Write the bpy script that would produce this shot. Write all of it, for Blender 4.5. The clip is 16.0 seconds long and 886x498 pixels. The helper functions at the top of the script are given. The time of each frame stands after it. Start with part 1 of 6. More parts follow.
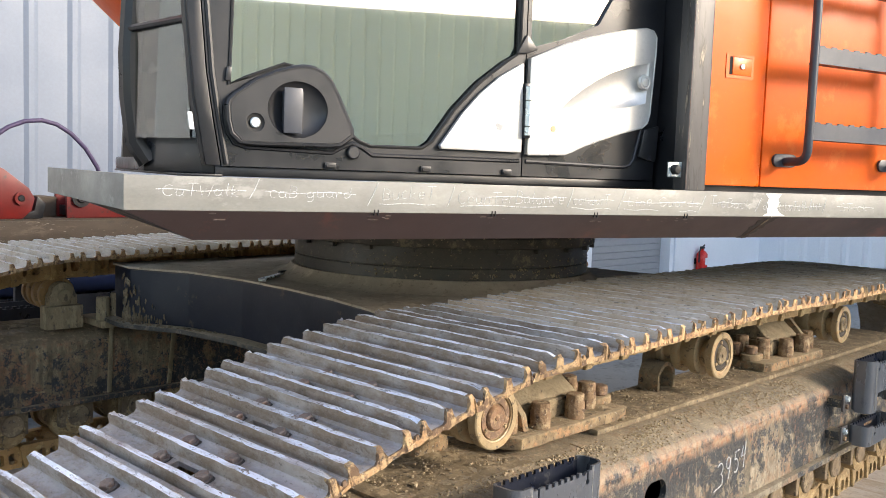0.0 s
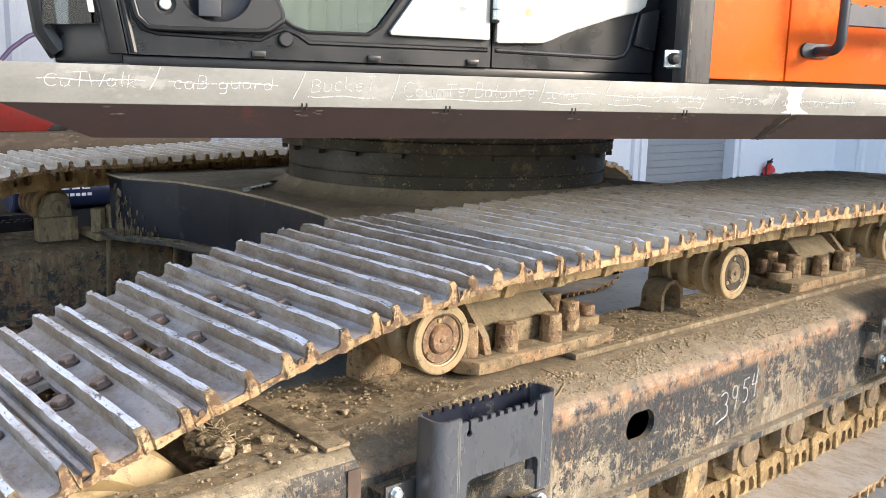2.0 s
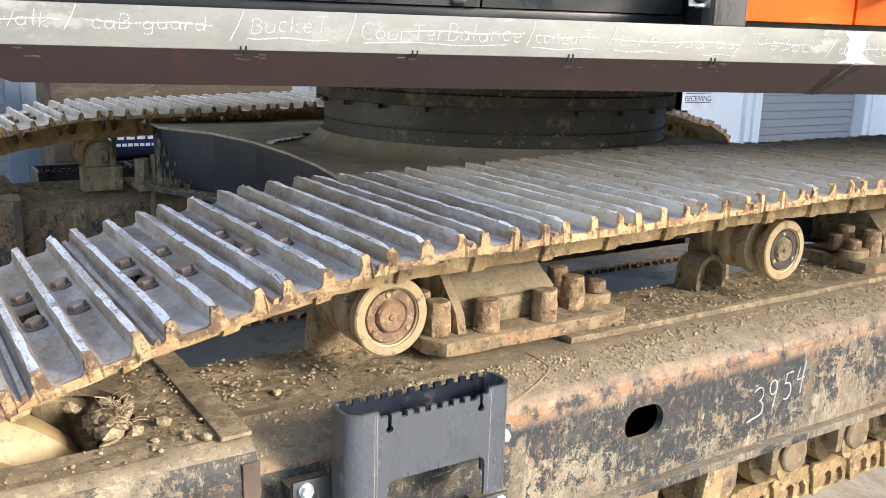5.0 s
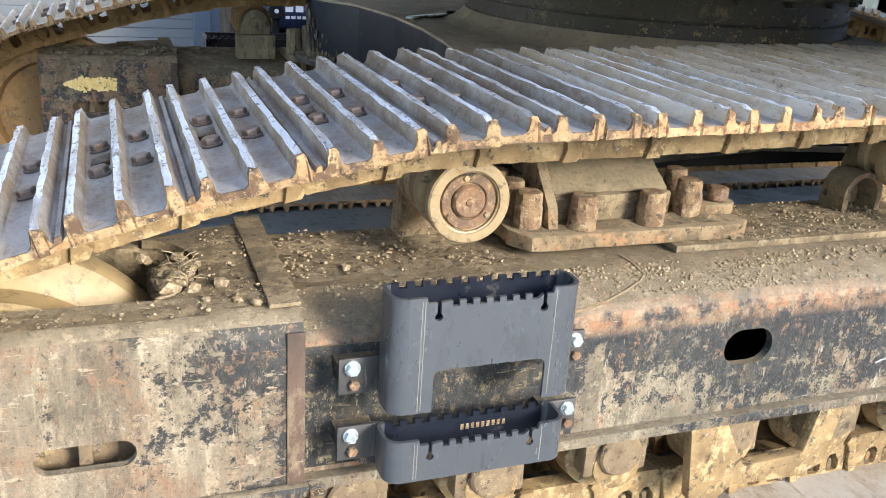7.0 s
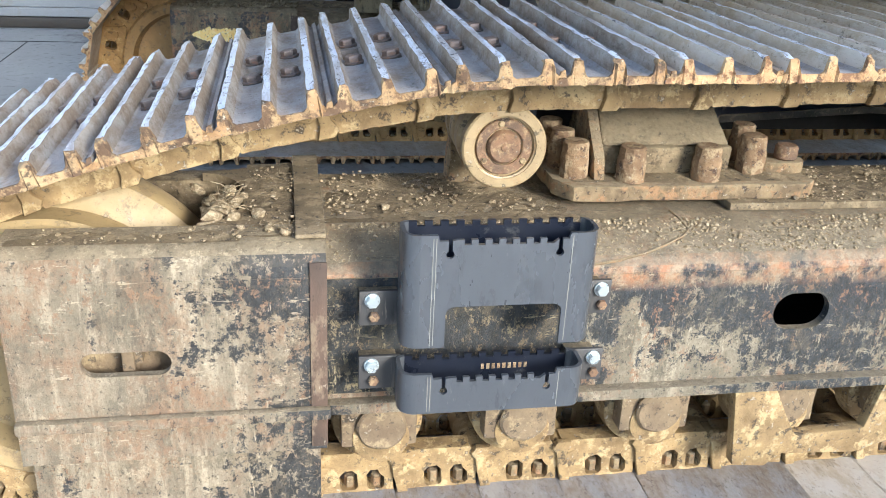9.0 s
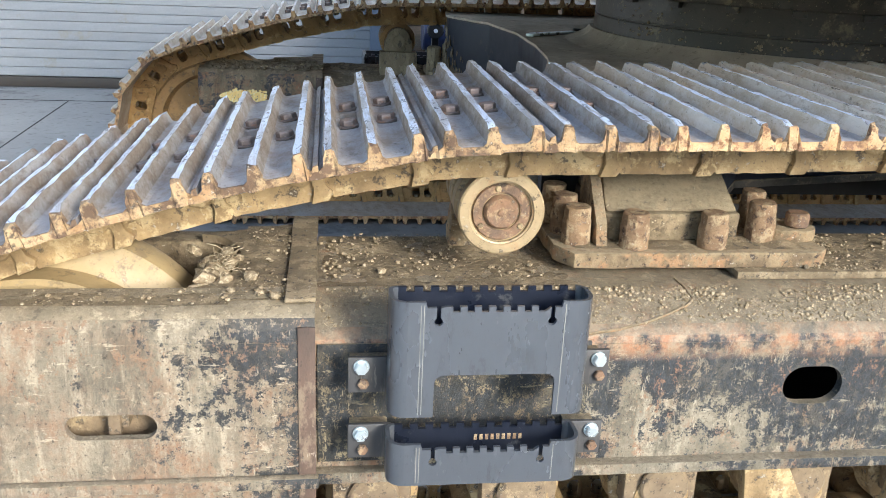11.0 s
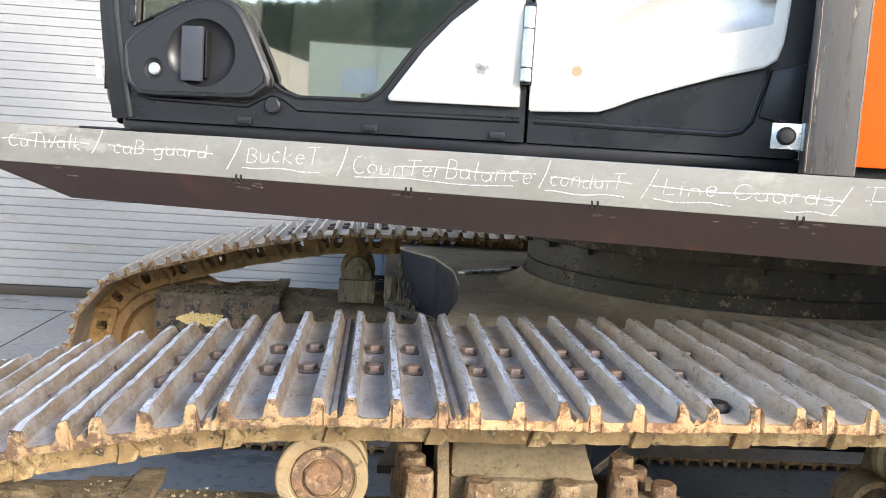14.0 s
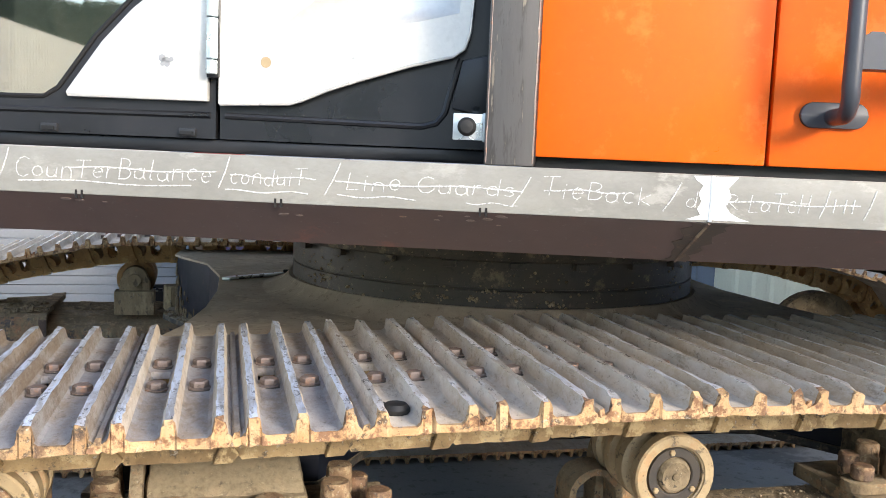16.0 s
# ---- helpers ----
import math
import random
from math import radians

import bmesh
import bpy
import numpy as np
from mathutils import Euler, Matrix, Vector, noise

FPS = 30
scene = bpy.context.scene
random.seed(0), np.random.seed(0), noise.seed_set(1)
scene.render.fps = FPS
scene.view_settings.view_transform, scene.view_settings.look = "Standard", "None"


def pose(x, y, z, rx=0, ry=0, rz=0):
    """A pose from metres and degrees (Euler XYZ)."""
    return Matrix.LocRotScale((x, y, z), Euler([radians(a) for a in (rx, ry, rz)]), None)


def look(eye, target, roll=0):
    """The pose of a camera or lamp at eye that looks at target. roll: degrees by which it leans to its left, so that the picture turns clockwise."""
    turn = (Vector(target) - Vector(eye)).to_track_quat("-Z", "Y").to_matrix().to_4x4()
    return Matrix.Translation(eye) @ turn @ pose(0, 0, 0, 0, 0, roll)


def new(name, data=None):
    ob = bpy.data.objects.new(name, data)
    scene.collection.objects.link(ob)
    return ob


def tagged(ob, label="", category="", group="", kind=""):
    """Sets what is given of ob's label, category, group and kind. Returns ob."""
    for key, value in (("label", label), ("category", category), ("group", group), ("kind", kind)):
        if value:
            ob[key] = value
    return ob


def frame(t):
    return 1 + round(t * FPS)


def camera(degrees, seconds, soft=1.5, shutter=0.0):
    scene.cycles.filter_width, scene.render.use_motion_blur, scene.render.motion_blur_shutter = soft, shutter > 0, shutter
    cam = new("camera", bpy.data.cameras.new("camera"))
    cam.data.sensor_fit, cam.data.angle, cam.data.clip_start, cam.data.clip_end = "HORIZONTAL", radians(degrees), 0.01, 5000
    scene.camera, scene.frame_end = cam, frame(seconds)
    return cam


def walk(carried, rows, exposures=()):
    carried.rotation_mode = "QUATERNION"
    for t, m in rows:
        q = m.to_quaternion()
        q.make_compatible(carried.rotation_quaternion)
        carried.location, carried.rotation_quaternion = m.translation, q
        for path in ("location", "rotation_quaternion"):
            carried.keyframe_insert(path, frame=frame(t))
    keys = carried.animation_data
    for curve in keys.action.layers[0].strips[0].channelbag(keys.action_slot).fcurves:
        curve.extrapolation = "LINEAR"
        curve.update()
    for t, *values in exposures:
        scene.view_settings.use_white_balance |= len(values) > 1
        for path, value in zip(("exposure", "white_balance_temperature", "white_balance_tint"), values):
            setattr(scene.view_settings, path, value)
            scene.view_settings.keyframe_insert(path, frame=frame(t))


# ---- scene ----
cam = camera(52.7, 16.0, 0.55)
PATH = [
    (0, (0.273, 0.112, 1.554), (1.71, 1.494, 1.386), 2.0),
    (0.5, (0.401, 0.034, 1.546), (1.788, 1.456, 1.311), 1.7),
    (1, (0.511, 0.01, 1.516), (1.869, 1.439, 1.18), 1.7),
    (1.5, (0.63, 0.043, 1.493), (1.961, 1.492, 1.133), 1.7),
    (2, (0.768, 0.079, 1.488), (2.066, 1.559, 1.135), 1.5),
    (2.5, (0.853, 0.101, 1.486), (2.109, 1.612, 1.115), 1.3),
    (3, (0.943, 0.102, 1.492), (2.156, 1.652, 1.136), 1.5),
    (3.2, (0.99, 0.097, 1.49), (2.19, 1.659, 1.142), 1.6),
    (5.3, (1.34, 0.055, 1.462), (2.357, 1.703, 0.962), 1.9),
    (5.5, (1.375, 0.065, 1.455), (2.361, 1.722, 0.924), 2.2),
    (6, (1.456, 0.084, 1.438), (2.344, 1.776, 0.846), 3.6),
    (6.5, (1.523, 0.095, 1.43), (2.332, 1.809, 0.792), 3.8),
    (7, (1.55, 0.058, 1.421), (2.226, 1.806, 0.724), 3.8),
    (7.5, (1.625, 0.012, 1.418), (2.154, 1.791, 0.672), 4.4),
    (8, (1.715, -0.031, 1.41), (2.135, 1.762, 0.632), 4.1),
    (8.2, (1.753, -0.041, 1.406), (2.135, 1.753, 0.609), 3.6),
    (10.3, (1.841, -0.085, 1.411), (2.145, 1.736, 0.642), 1.8),
    (10.5, (1.865, -0.075, 1.414), (2.14, 1.749, 0.641), 0.9),
    (11, (1.898, -0.046, 1.413), (2.154, 1.82, 0.741), 2.6),
    (11.5, (1.982, -0.029, 1.453), (2.085, 1.907, 0.959), 4.0),
    (12, (2.037, -0.044, 1.506), (2.055, 1.925, 1.154), 2.6),
    (12.5, (2.073, -0.049, 1.53), (2.058, 1.935, 1.281), 2.6),
    (13, (2.136, -0.048, 1.54), (2.129, 1.94, 1.33), 3.1),
    (13.5, (2.247, -0.035, 1.546), (2.298, 1.955, 1.351), 3.6),
    (14, (2.359, -0.006, 1.535), (2.512, 1.975, 1.307), 3.6),
    (14.5, (2.489, -0.003, 1.534), (2.739, 1.964, 1.276), 3.0),
    (15, (2.569, -0.015, 1.534), (2.894, 1.942, 1.277), 2.7),
    (15.5, (2.621, 0.005, 1.535), (3.018, 1.952, 1.302), 2.4),
    (16, (2.709, 0.042, 1.539), (3.188, 1.972, 1.332), 2.4),
]
LOOKS = [(0, 1.02, 7250, 14), (1.5, 1.14, 7200, 14), (3, 1.24, 7050, 14), (5.5, 1.28, 6850, 11), (8, 1.16, 6300, 9), (10.5, 1.15, 6150, 8), (12.5, 1.14, 6800, 12), (16, 1.18, 6850, 13)]
walk(cam, [(t, look(eye, target, roll)) for t, eye, target, roll in PATH], LOOKS)

# ---- world, sun ----
GROUND = -0.125
world = bpy.data.worlds.new("world")
scene.world = world
world.use_nodes = True
wn = world.node_tree.nodes
sky = wn.new("ShaderNodeTexSky")
sky.sky_type, sky.sun_disc = "NISHITA", False
sky.sun_elevation, sky.sun_rotation = radians(21), radians(152)
wn["Background"].inputs["Strength"].default_value = 0.26
world.node_tree.links.new(sky.outputs["Color"], wn["Background"].inputs["Color"])
sun = new("sun", bpy.data.lights.new("sun", "SUN"))
sun.data.energy, sun.data.angle, sun.data.color = 2.9, radians(16), (1.0, 0.965, 0.885)
sun.matrix_world = look((2.5 + 8.0, 2.5 - 15.0, 0.5 + 6.4), (2.5, 2.5, 0.5))


# ---- materials ----
def mat(name, base, other=None, third=None, rough=0.6, metal=0.0, scale=6.0, fine=60.0, bump=0.15, contrast=0.5, dust=None, dust_up=0.0, rough_var=0.15, coat=0.0, stretch=(1, 1, 1), third_amount=0.5, speck=0.0, speck_dark=(0.035, 0.028, 0.022), speck_light=(0.55, 0.47, 0.36)):
    """A worn surface: two colours mixed by coarse noise, grain by fine noise, a third colour in patches, dust on faces that look up."""
    m = bpy.data.materials.new(name)
    m.use_nodes = True
    t = m.node_tree
    n, l = t.nodes, t.links
    b = n["Principled BSDF"]
    other = other or tuple(c * 0.8 for c in base)
    co = n.new("ShaderNodeTexCoord")
    mp = n.new("ShaderNodeMapping")
    mp.inputs["Scale"].default_value = stretch
    l.new(co.outputs["Object"], mp.inputs["Vector"])
    oi = n.new("ShaderNodeObjectInfo")
    sc3 = n.new("ShaderNodeVectorMath")
    sc3.operation = "SCALE"
    sc3.inputs[0].default_value = (37, 53, 29)
    l.new(oi.outputs["Random"], sc3.inputs["Scale"])
    l.new(sc3.outputs[0], mp.inputs["Location"])

    def nz(sc, detail, rg=0.6):
        k = n.new("ShaderNodeTexNoise")
        k.inputs["Scale"].default_value, k.inputs["Detail"].default_value, k.inputs["Roughness"].default_value = sc, detail, rg
        l.new(mp.outputs["Vector"], k.inputs["Vector"])
        return k.outputs["Fac"]

    def ramp(fac, lo, hi):
        k = n.new("ShaderNodeMapRange")
        k.inputs["From Min"].default_value, k.inputs["From Max"].default_value = lo, hi
        l.new(fac, k.inputs["Value"])
        return k.outputs["Result"]

    def mix(fac, a, c, mode="MIX"):
        k = n.new("ShaderNodeMix")
        k.data_type, k.blend_type = "RGBA", mode
        for sock, v in ((k.inputs[0], fac), (k.inputs[6], a), (k.inputs[7], c)):
            if isinstance(v, (int, float)):
                sock.default_value = v
            elif isinstance(v, tuple):
                sock.default_value = (*v, 1)
            else:
                l.new(v, sock)
        return k.outputs[2]
    big, small = nz(scale, 6), nz(fine, 4)
    half = 0.06 + 0.2 * (1 - contrast)
    col = mix(ramp(big, 0.5 - half, 0.5 + half), base, other)
    if third:
        p = nz(scale * 1.7, 8, 0.7)
        col = mix(ramp(p, 0.62 - 0.25 * third_amount, 0.68 - 0.2 * third_amount), col, third)
    col = mix(0.35, col, mix(ramp(small, 0.3, 0.7), tuple(c * 0.75 for c in base), tuple(min(1, c * 1.25) for c in base)), "SOFT_LIGHT")
    if speck:
        for sc, lo, c, k_ in ((fine * 0.45, 0.57, speck_dark, 1.0), (fine * 0.9, 0.62, speck_light, 0.8), (fine * 2.2, 0.60, speck_dark, 0.7)):
            k = n.new("ShaderNodeMath")
            k.operation = "MULTIPLY"
            l.new(ramp(nz(sc, 5, 0.7), lo, lo + 0.06), k.inputs[0])
            k.inputs[1].default_value = speck * k_
            col = mix(k.outputs[0], col, c)
    if dust:
        g = n.new("ShaderNodeNewGeometry")
        sp = n.new("ShaderNodeSeparateXYZ")
        l.new(g.outputs["True Normal"], sp.inputs["Vector"])
        up = ramp(sp.outputs["Z"], 0.2, 0.8)
        k = n.new("ShaderNodeMath")
        k.operation = "MULTIPLY"
        l.new(up, k.inputs[0])
        k.inputs[1].default_value = dust_up
        k2 = n.new("ShaderNodeMath")
        k2.operation, k2.use_clamp = "MULTIPLY", True
        l.new(k.outputs[0], k2.inputs[0])
        l.new(ramp(small, 0.2, 0.55), k2.inputs[1])
        col = mix(k2.outputs[0], col, dust)
    l.new(col, b.inputs["Base Color"])
    rr = n.new("ShaderNodeMapRange")
    rr.inputs["From Min"].default_value, rr.inputs["From Max"].default_value = 0.3, 0.7
    rr.inputs["To Min"].default_value, rr.inputs["To Max"].default_value = max(0.03, rough - rough_var), min(1, rough + rough_var)
    l.new(big, rr.inputs["Value"])
    l.new(rr.outputs["Result"], b.inputs["Roughness"])
    b.inputs["Metallic"].default_value = metal
    b.inputs["Coat Weight"].default_value = coat
    if bump:
        bp = n.new("ShaderNodeBump")
        bp.inputs["Strength"].default_value, bp.inputs["Distance"].default_value = bump, 0.004
        ad = n.new("ShaderNodeMath")
        ad.operation = "ADD"
        l.new(small, ad.inputs[0])
        l.new(big, ad.inputs[1])
        l.new(ad.outputs[0], bp.inputs["Height"])
        l.new(bp.outputs["Normal"], b.inputs["Normal"])
    return m


M = {}


def worn_paint(name, axis, lo, hi, b0, b1, tan=(0.40, 0.32, 0.22), dark=(0.017, 0.0185, 0.020), rust=(0.33, 0.15, 0.075), up=(0.36, 0.28, 0.18), band=None):
    """Black paint under dried mud: ragged patches of bare paint, more of them towards one end of an axis, rust spots, streaks, dust on top."""
    m = bpy.data.materials.new(name)
    m.use_nodes = True
    n, l = m.node_tree.nodes, m.node_tree.links
    b = n["Principled BSDF"]
    co = n.new("ShaderNodeTexCoord")

    def nz(sc, st, detail=8, rg=0.65, off=0.0):
        mp = n.new("ShaderNodeMapping")
        mp.inputs["Scale"].default_value, mp.inputs["Location"].default_value = st, (off, off * 0.7, off * 0.3)
        l.new(co.outputs["Object"], mp.inputs["Vector"])
        k = n.new("ShaderNodeTexNoise")
        k.inputs["Scale"].default_value, k.inputs["Detail"].default_value, k.inputs["Roughness"].default_value = sc, detail, rg
        l.new(mp.outputs["Vector"], k.inputs["Vector"])
        return k.outputs["Fac"]

    def rng(v, f0, f1, t0=0.0, t1=1.0):
        k = n.new("ShaderNodeMapRange")
        for s_, q in zip(("From Min", "From Max", "To Min", "To Max"), (f0, f1, t0, t1)):
            k.inputs[s_].default_value = q
        l.new(v, k.inputs["Value"])
        return k.outputs["Result"]

    def op(kind, x, y):
        k = n.new("ShaderNodeMath")
        k.operation = kind
        for sock, v in zip(k.inputs, (x, y)):
            if isinstance(v, (int, float)):
                sock.default_value = v
            else:
                l.new(v, sock)
        return k.outputs[0]

    def mix(fac, x, y):
        k = n.new("ShaderNodeMix")
        k.data_type = "RGBA"
        for sock, v in ((k.inputs[0], fac), (k.inputs[6], x), (k.inputs[7], y)):
            if isinstance(v, (int, float)):
                sock.default_value = v
            elif isinstance(v, tuple):
                sock.default_value = (*v, 1)
            else:
                l.new(v, sock)
        return k.outputs[2]
    sx = n.new("ShaderNodeSeparateXYZ")
    l.new(co.outputs["Object"], sx.inputs["Vector"])
    bias = rng(sx.outputs[axis], lo, hi, b0, b1)
    big, ragged, grain, streak = nz(2.6, (1, 1, 0.8), 4), nz(17, (0.8, 1, 1), 14, 0.82), nz(150, (1, 1, 1), 4, 0.7), nz(22, (1, 1, 0.10), 7, 0.65, 3.1)
    pale, low = tuple(min(0.6, c * 1.55) for c in tan), tuple(c * 0.5 for c in tan)
    tone = mix(rng(nz(6, (1, 1, 0.7), 12, 0.75, 7.7), 0.40, 0.60), tan, low)
    tone = mix(op("MULTIPLY", rng(streak, 0.50, 0.62), 0.75), tone, pale)
    tone = mix(op("MULTIPLY", rng(nz(11, (1, 1, 0.22), 12, 0.8, 31.0), 0.53, 0.62), 0.7), tone, tuple(c * 0.34 for c in tan))
    tone = mix(op("MULTIPLY", rng(nz(9, (1, 1, 0.9), 13, 0.8, 41.0), 0.56, 0.62), 0.8), tone, pale)
    spray = op("MULTIPLY", rng(nz(4.5, (1, 1, 0.8), 8, 0.65, 5.3), 0.46, 0.60), rng(nz(38, (1, 1, 0.6), 10, 0.8, 2.3), 0.42, 0.55))
    tone = mix(op("MULTIPLY", spray, 0.85), tone, rust)
    bare = op("ADD", op("ADD", op("ADD", op("MULTIPLY", big, 0.42), op("MULTIPLY", ragged, 0.58)), op("MULTIPLY", op("SUBTRACT", streak, 0.5), 0.25)), bias)
    col = mix(rng(bare, 0.510, 0.532), tone, mix(rng(nz(60, (1, 1, 0.6), 6, 0.7, 4.4), 0.4, 0.6), dark, tuple(c * 1.7 + 0.010 for c in dark)))
    chips = rng(nz(48, (1, 1, 0.7), 12, 0.82, 9.0), 0.54, 0.565)
    col = mix(op("MULTIPLY", chips, 0.85), col, mix(rng(nz(7, (1, 1, 1), 5, 0.6, 19.0), 0.45, 0.58), tan, rust))
    scar = op("MULTIPLY", rng(nz(34, (0.35, 1, 1.6), 9, 0.75, 51.0), 0.60, 0.625), rng(nz(5, (1, 1, 1), 3, 0.5, 53.0), 0.45, 0.58))
    scar2 = op("MULTIPLY", rng(nz(40, (1.7, 1, 0.3), 9, 0.75, 61.0), 0.605, 0.63), rng(nz(5, (1, 1, 1), 3, 0.5, 63.0), 0.45, 0.58))
    col = mix(op("MULTIPLY", op("MAXIMUM", scar, scar2), 0.8), col, pale)
    col = mix(op("MULTIPLY", rng(nz(85, (1, 1, 0.8), 10, 0.8, 12.0), 0.56, 0.60), 0.7), col, (0.022, 0.019, 0.017))
    col = mix(op("MULTIPLY", rng(nz(20, (1, 1, 0.8), 13, 0.82, 15.0), 0.54, 0.58), 0.5), col, tuple(c * 0.4 for c in tan))
    if band:
        z = sx.outputs[2]
        edge = op("MULTIPLY", rng(z, band[0] - 0.03, band[0]), rng(nz(17, (1, 1, 1), 9, 0.72, 21.0), 0.40, 0.56))
        col = mix(op("MULTIPLY", edge, 0.9), col, mix(rng(nz(40, (1, 1, 1), 6, 0.7, 23.0), 0.4, 0.6), (0.42, 0.20, 0.10), (0.42, 0.31, 0.20)))
    g = n.new("ShaderNodeNewGeometry")
    sp = n.new("ShaderNodeSeparateXYZ")
    l.new(g.outputs["True Normal"], sp.inputs["Vector"])
    lift = op("MULTIPLY", rng(sp.outputs["Z"], 0.45, 0.85), rng(ragged, 0.25, 0.5))
    top = mix(rng(nz(9, (1, 1, 1), 13, 0.8, 1.7), 0.42, 0.60), up, tuple(c * 0.62 for c in up))
    top = mix(op("MULTIPLY", rng(nz(30, (1, 1, 1), 12, 0.8, 71.0), 0.54, 0.59), 0.75), top, tuple(min(0.6, c * 1.6) for c in up))
    top = mix(op("MULTIPLY", rng(nz(55, (1, 1, 1), 10, 0.8, 73.0), 0.55, 0.60), 0.8), top, tuple(c * 0.38 for c in up))
    top = mix(op("MULTIPLY", rng(nz(24, (0.3, 1.6, 1), 9, 0.75, 75.0), 0.59, 0.63), 0.7), top, tuple(c * 0.3 for c in up))
    col = mix(lift, col, top)
    col = mix(op("MULTIPLY", rng(grain, 0.42, 0.66), 0.28), col, (0.10, 0.08, 0.055))
    l.new(col, b.inputs["Base Color"])
    l.new(rng(bare, 0.5, 0.56, 0.9, 0.45), b.inputs["Roughness"])
    bp = n.new("ShaderNodeBump")
    bp.inputs["Strength"].default_value, bp.inputs["Distance"].default_value = 0.9, 0.005
    l.new(op("ADD", op("MULTIPLY", grain, 0.5), op("SUBTRACT", ragged, rng(bare, 0.50, 0.56, 0.0, 0.3))), bp.inputs["Height"])
    l.new(bp.outputs["Normal"], b.inputs["Normal"])
    return m


def graph(name):
    """A material with its nodes, links, shader and small node makers."""
    m = bpy.data.materials.new(name)
    m.use_nodes = True
    n, l = m.node_tree.nodes, m.node_tree.links
    co, oi, off = n.new("ShaderNodeTexCoord"), n.new("ShaderNodeObjectInfo"), n.new("ShaderNodeVectorMath")
    off.operation = "MULTIPLY_ADD"
    off.inputs[1].default_value = (41, 67, 23)
    l.new(oi.outputs["Random"], off.inputs[0])
    l.new(co.outputs["Object"], off.inputs[2])

    def nz(sc, st=(1, 1, 1), detail=8, rg=0.65):
        mp, k = n.new("ShaderNodeMapping"), n.new("ShaderNodeTexNoise")
        mp.inputs["Scale"].default_value = st
        l.new(off.outputs[0], mp.inputs["Vector"])
        l.new(mp.outputs["Vector"], k.inputs["Vector"])
        k.inputs["Scale"].default_value, k.inputs["Detail"].default_value, k.inputs["Roughness"].default_value = sc, detail, rg
        return k.outputs["Fac"]

    def rng(v, f0, f1, t0=0.0, t1=1.0):
        k = n.new("ShaderNodeMapRange")
        for s_, q in zip(("From Min", "From Max", "To Min", "To Max"), (f0, f1, t0, t1)):
            k.inputs[s_].default_value = q
        l.new(v, k.inputs["Value"])
        return k.outputs["Result"]

    def mix(fac, x, y):
        k = n.new("ShaderNodeMix")
        k.data_type = "RGBA"
        for sock, v in ((k.inputs[0], fac), (k.inputs[6], x), (k.inputs[7], y)):
            if isinstance(v, tuple):
                sock.default_value = (*v, 1)
            else:
                l.new(v, sock)
        return k.outputs[2]
    return m, n, l, n["Principled BSDF"], nz, rng, mix


def shoe_steel(name, film, brown, dust, bias, metal=0.15):
    """Ground steel under a thin film of dried mud: grey film, brown stains, pale dust, dark pits."""
    m, n, l, b, nz, rng, mix = graph(name)
    mott, fine = nz(9, (1, 0.55, 1), 12, 0.75), nz(110, (1, 0.5, 1), 5, 0.7)
    col = mix(rng(mott, 0.46 - bias, 0.60 - bias), film, brown)
    col = mix(rng(nz(6, (1, 0.5, 1), 9, 0.7), 0.50, 0.64, 0.0, 0.6), col, dust)
    col = mix(rng(nz(30, (1, 0.35, 1), 12, 0.8), 0.55, 0.61, 0.0, 0.65), col, tuple(c * 0.55 for c in brown))
    col = mix(rng(nz(70, (1, 0.7, 1), 9, 0.8), 0.58, 0.62, 0.0, 0.7), col, tuple(c * 0.3 for c in brown))
    col = mix(rng(fine, 0.45, 0.7, 0.0, 0.3), col, dust)
    l.new(col, b.inputs["Base Color"])
    l.new(rng(mott, 0.35, 0.65, 0.34, 0.68), b.inputs["Roughness"])
    b.inputs["Metallic"].default_value = metal
    bp, ad = n.new("ShaderNodeBump"), n.new("ShaderNodeMath")
    bp.inputs["Strength"].default_value, bp.inputs["Distance"].default_value = 0.5, 0.003
    l.new(fine, ad.inputs[0])
    l.new(nz(40, (1, 0.5, 1), 6, 0.7), ad.inputs[1])
    l.new(ad.outputs[0], bp.inputs["Height"])
    l.new(bp.outputs["Normal"], b.inputs["Normal"])
    return m


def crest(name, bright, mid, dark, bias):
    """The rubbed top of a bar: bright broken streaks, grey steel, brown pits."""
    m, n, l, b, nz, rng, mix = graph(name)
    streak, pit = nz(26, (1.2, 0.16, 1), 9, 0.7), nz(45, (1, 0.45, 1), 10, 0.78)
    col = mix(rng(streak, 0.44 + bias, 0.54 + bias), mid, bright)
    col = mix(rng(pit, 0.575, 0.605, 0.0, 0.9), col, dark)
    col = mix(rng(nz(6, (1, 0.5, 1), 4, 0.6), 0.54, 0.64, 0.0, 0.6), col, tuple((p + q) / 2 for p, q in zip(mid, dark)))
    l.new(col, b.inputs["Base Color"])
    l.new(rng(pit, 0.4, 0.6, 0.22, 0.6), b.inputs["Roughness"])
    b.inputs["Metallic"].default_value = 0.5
    bp = n.new("ShaderNodeBump")
    bp.inputs["Strength"].default_value, bp.inputs["Distance"].default_value = 0.7, 0.003
    l.new(pit, bp.inputs["Height"])
    l.new(bp.outputs["Normal"], b.inputs["Normal"])
    return m


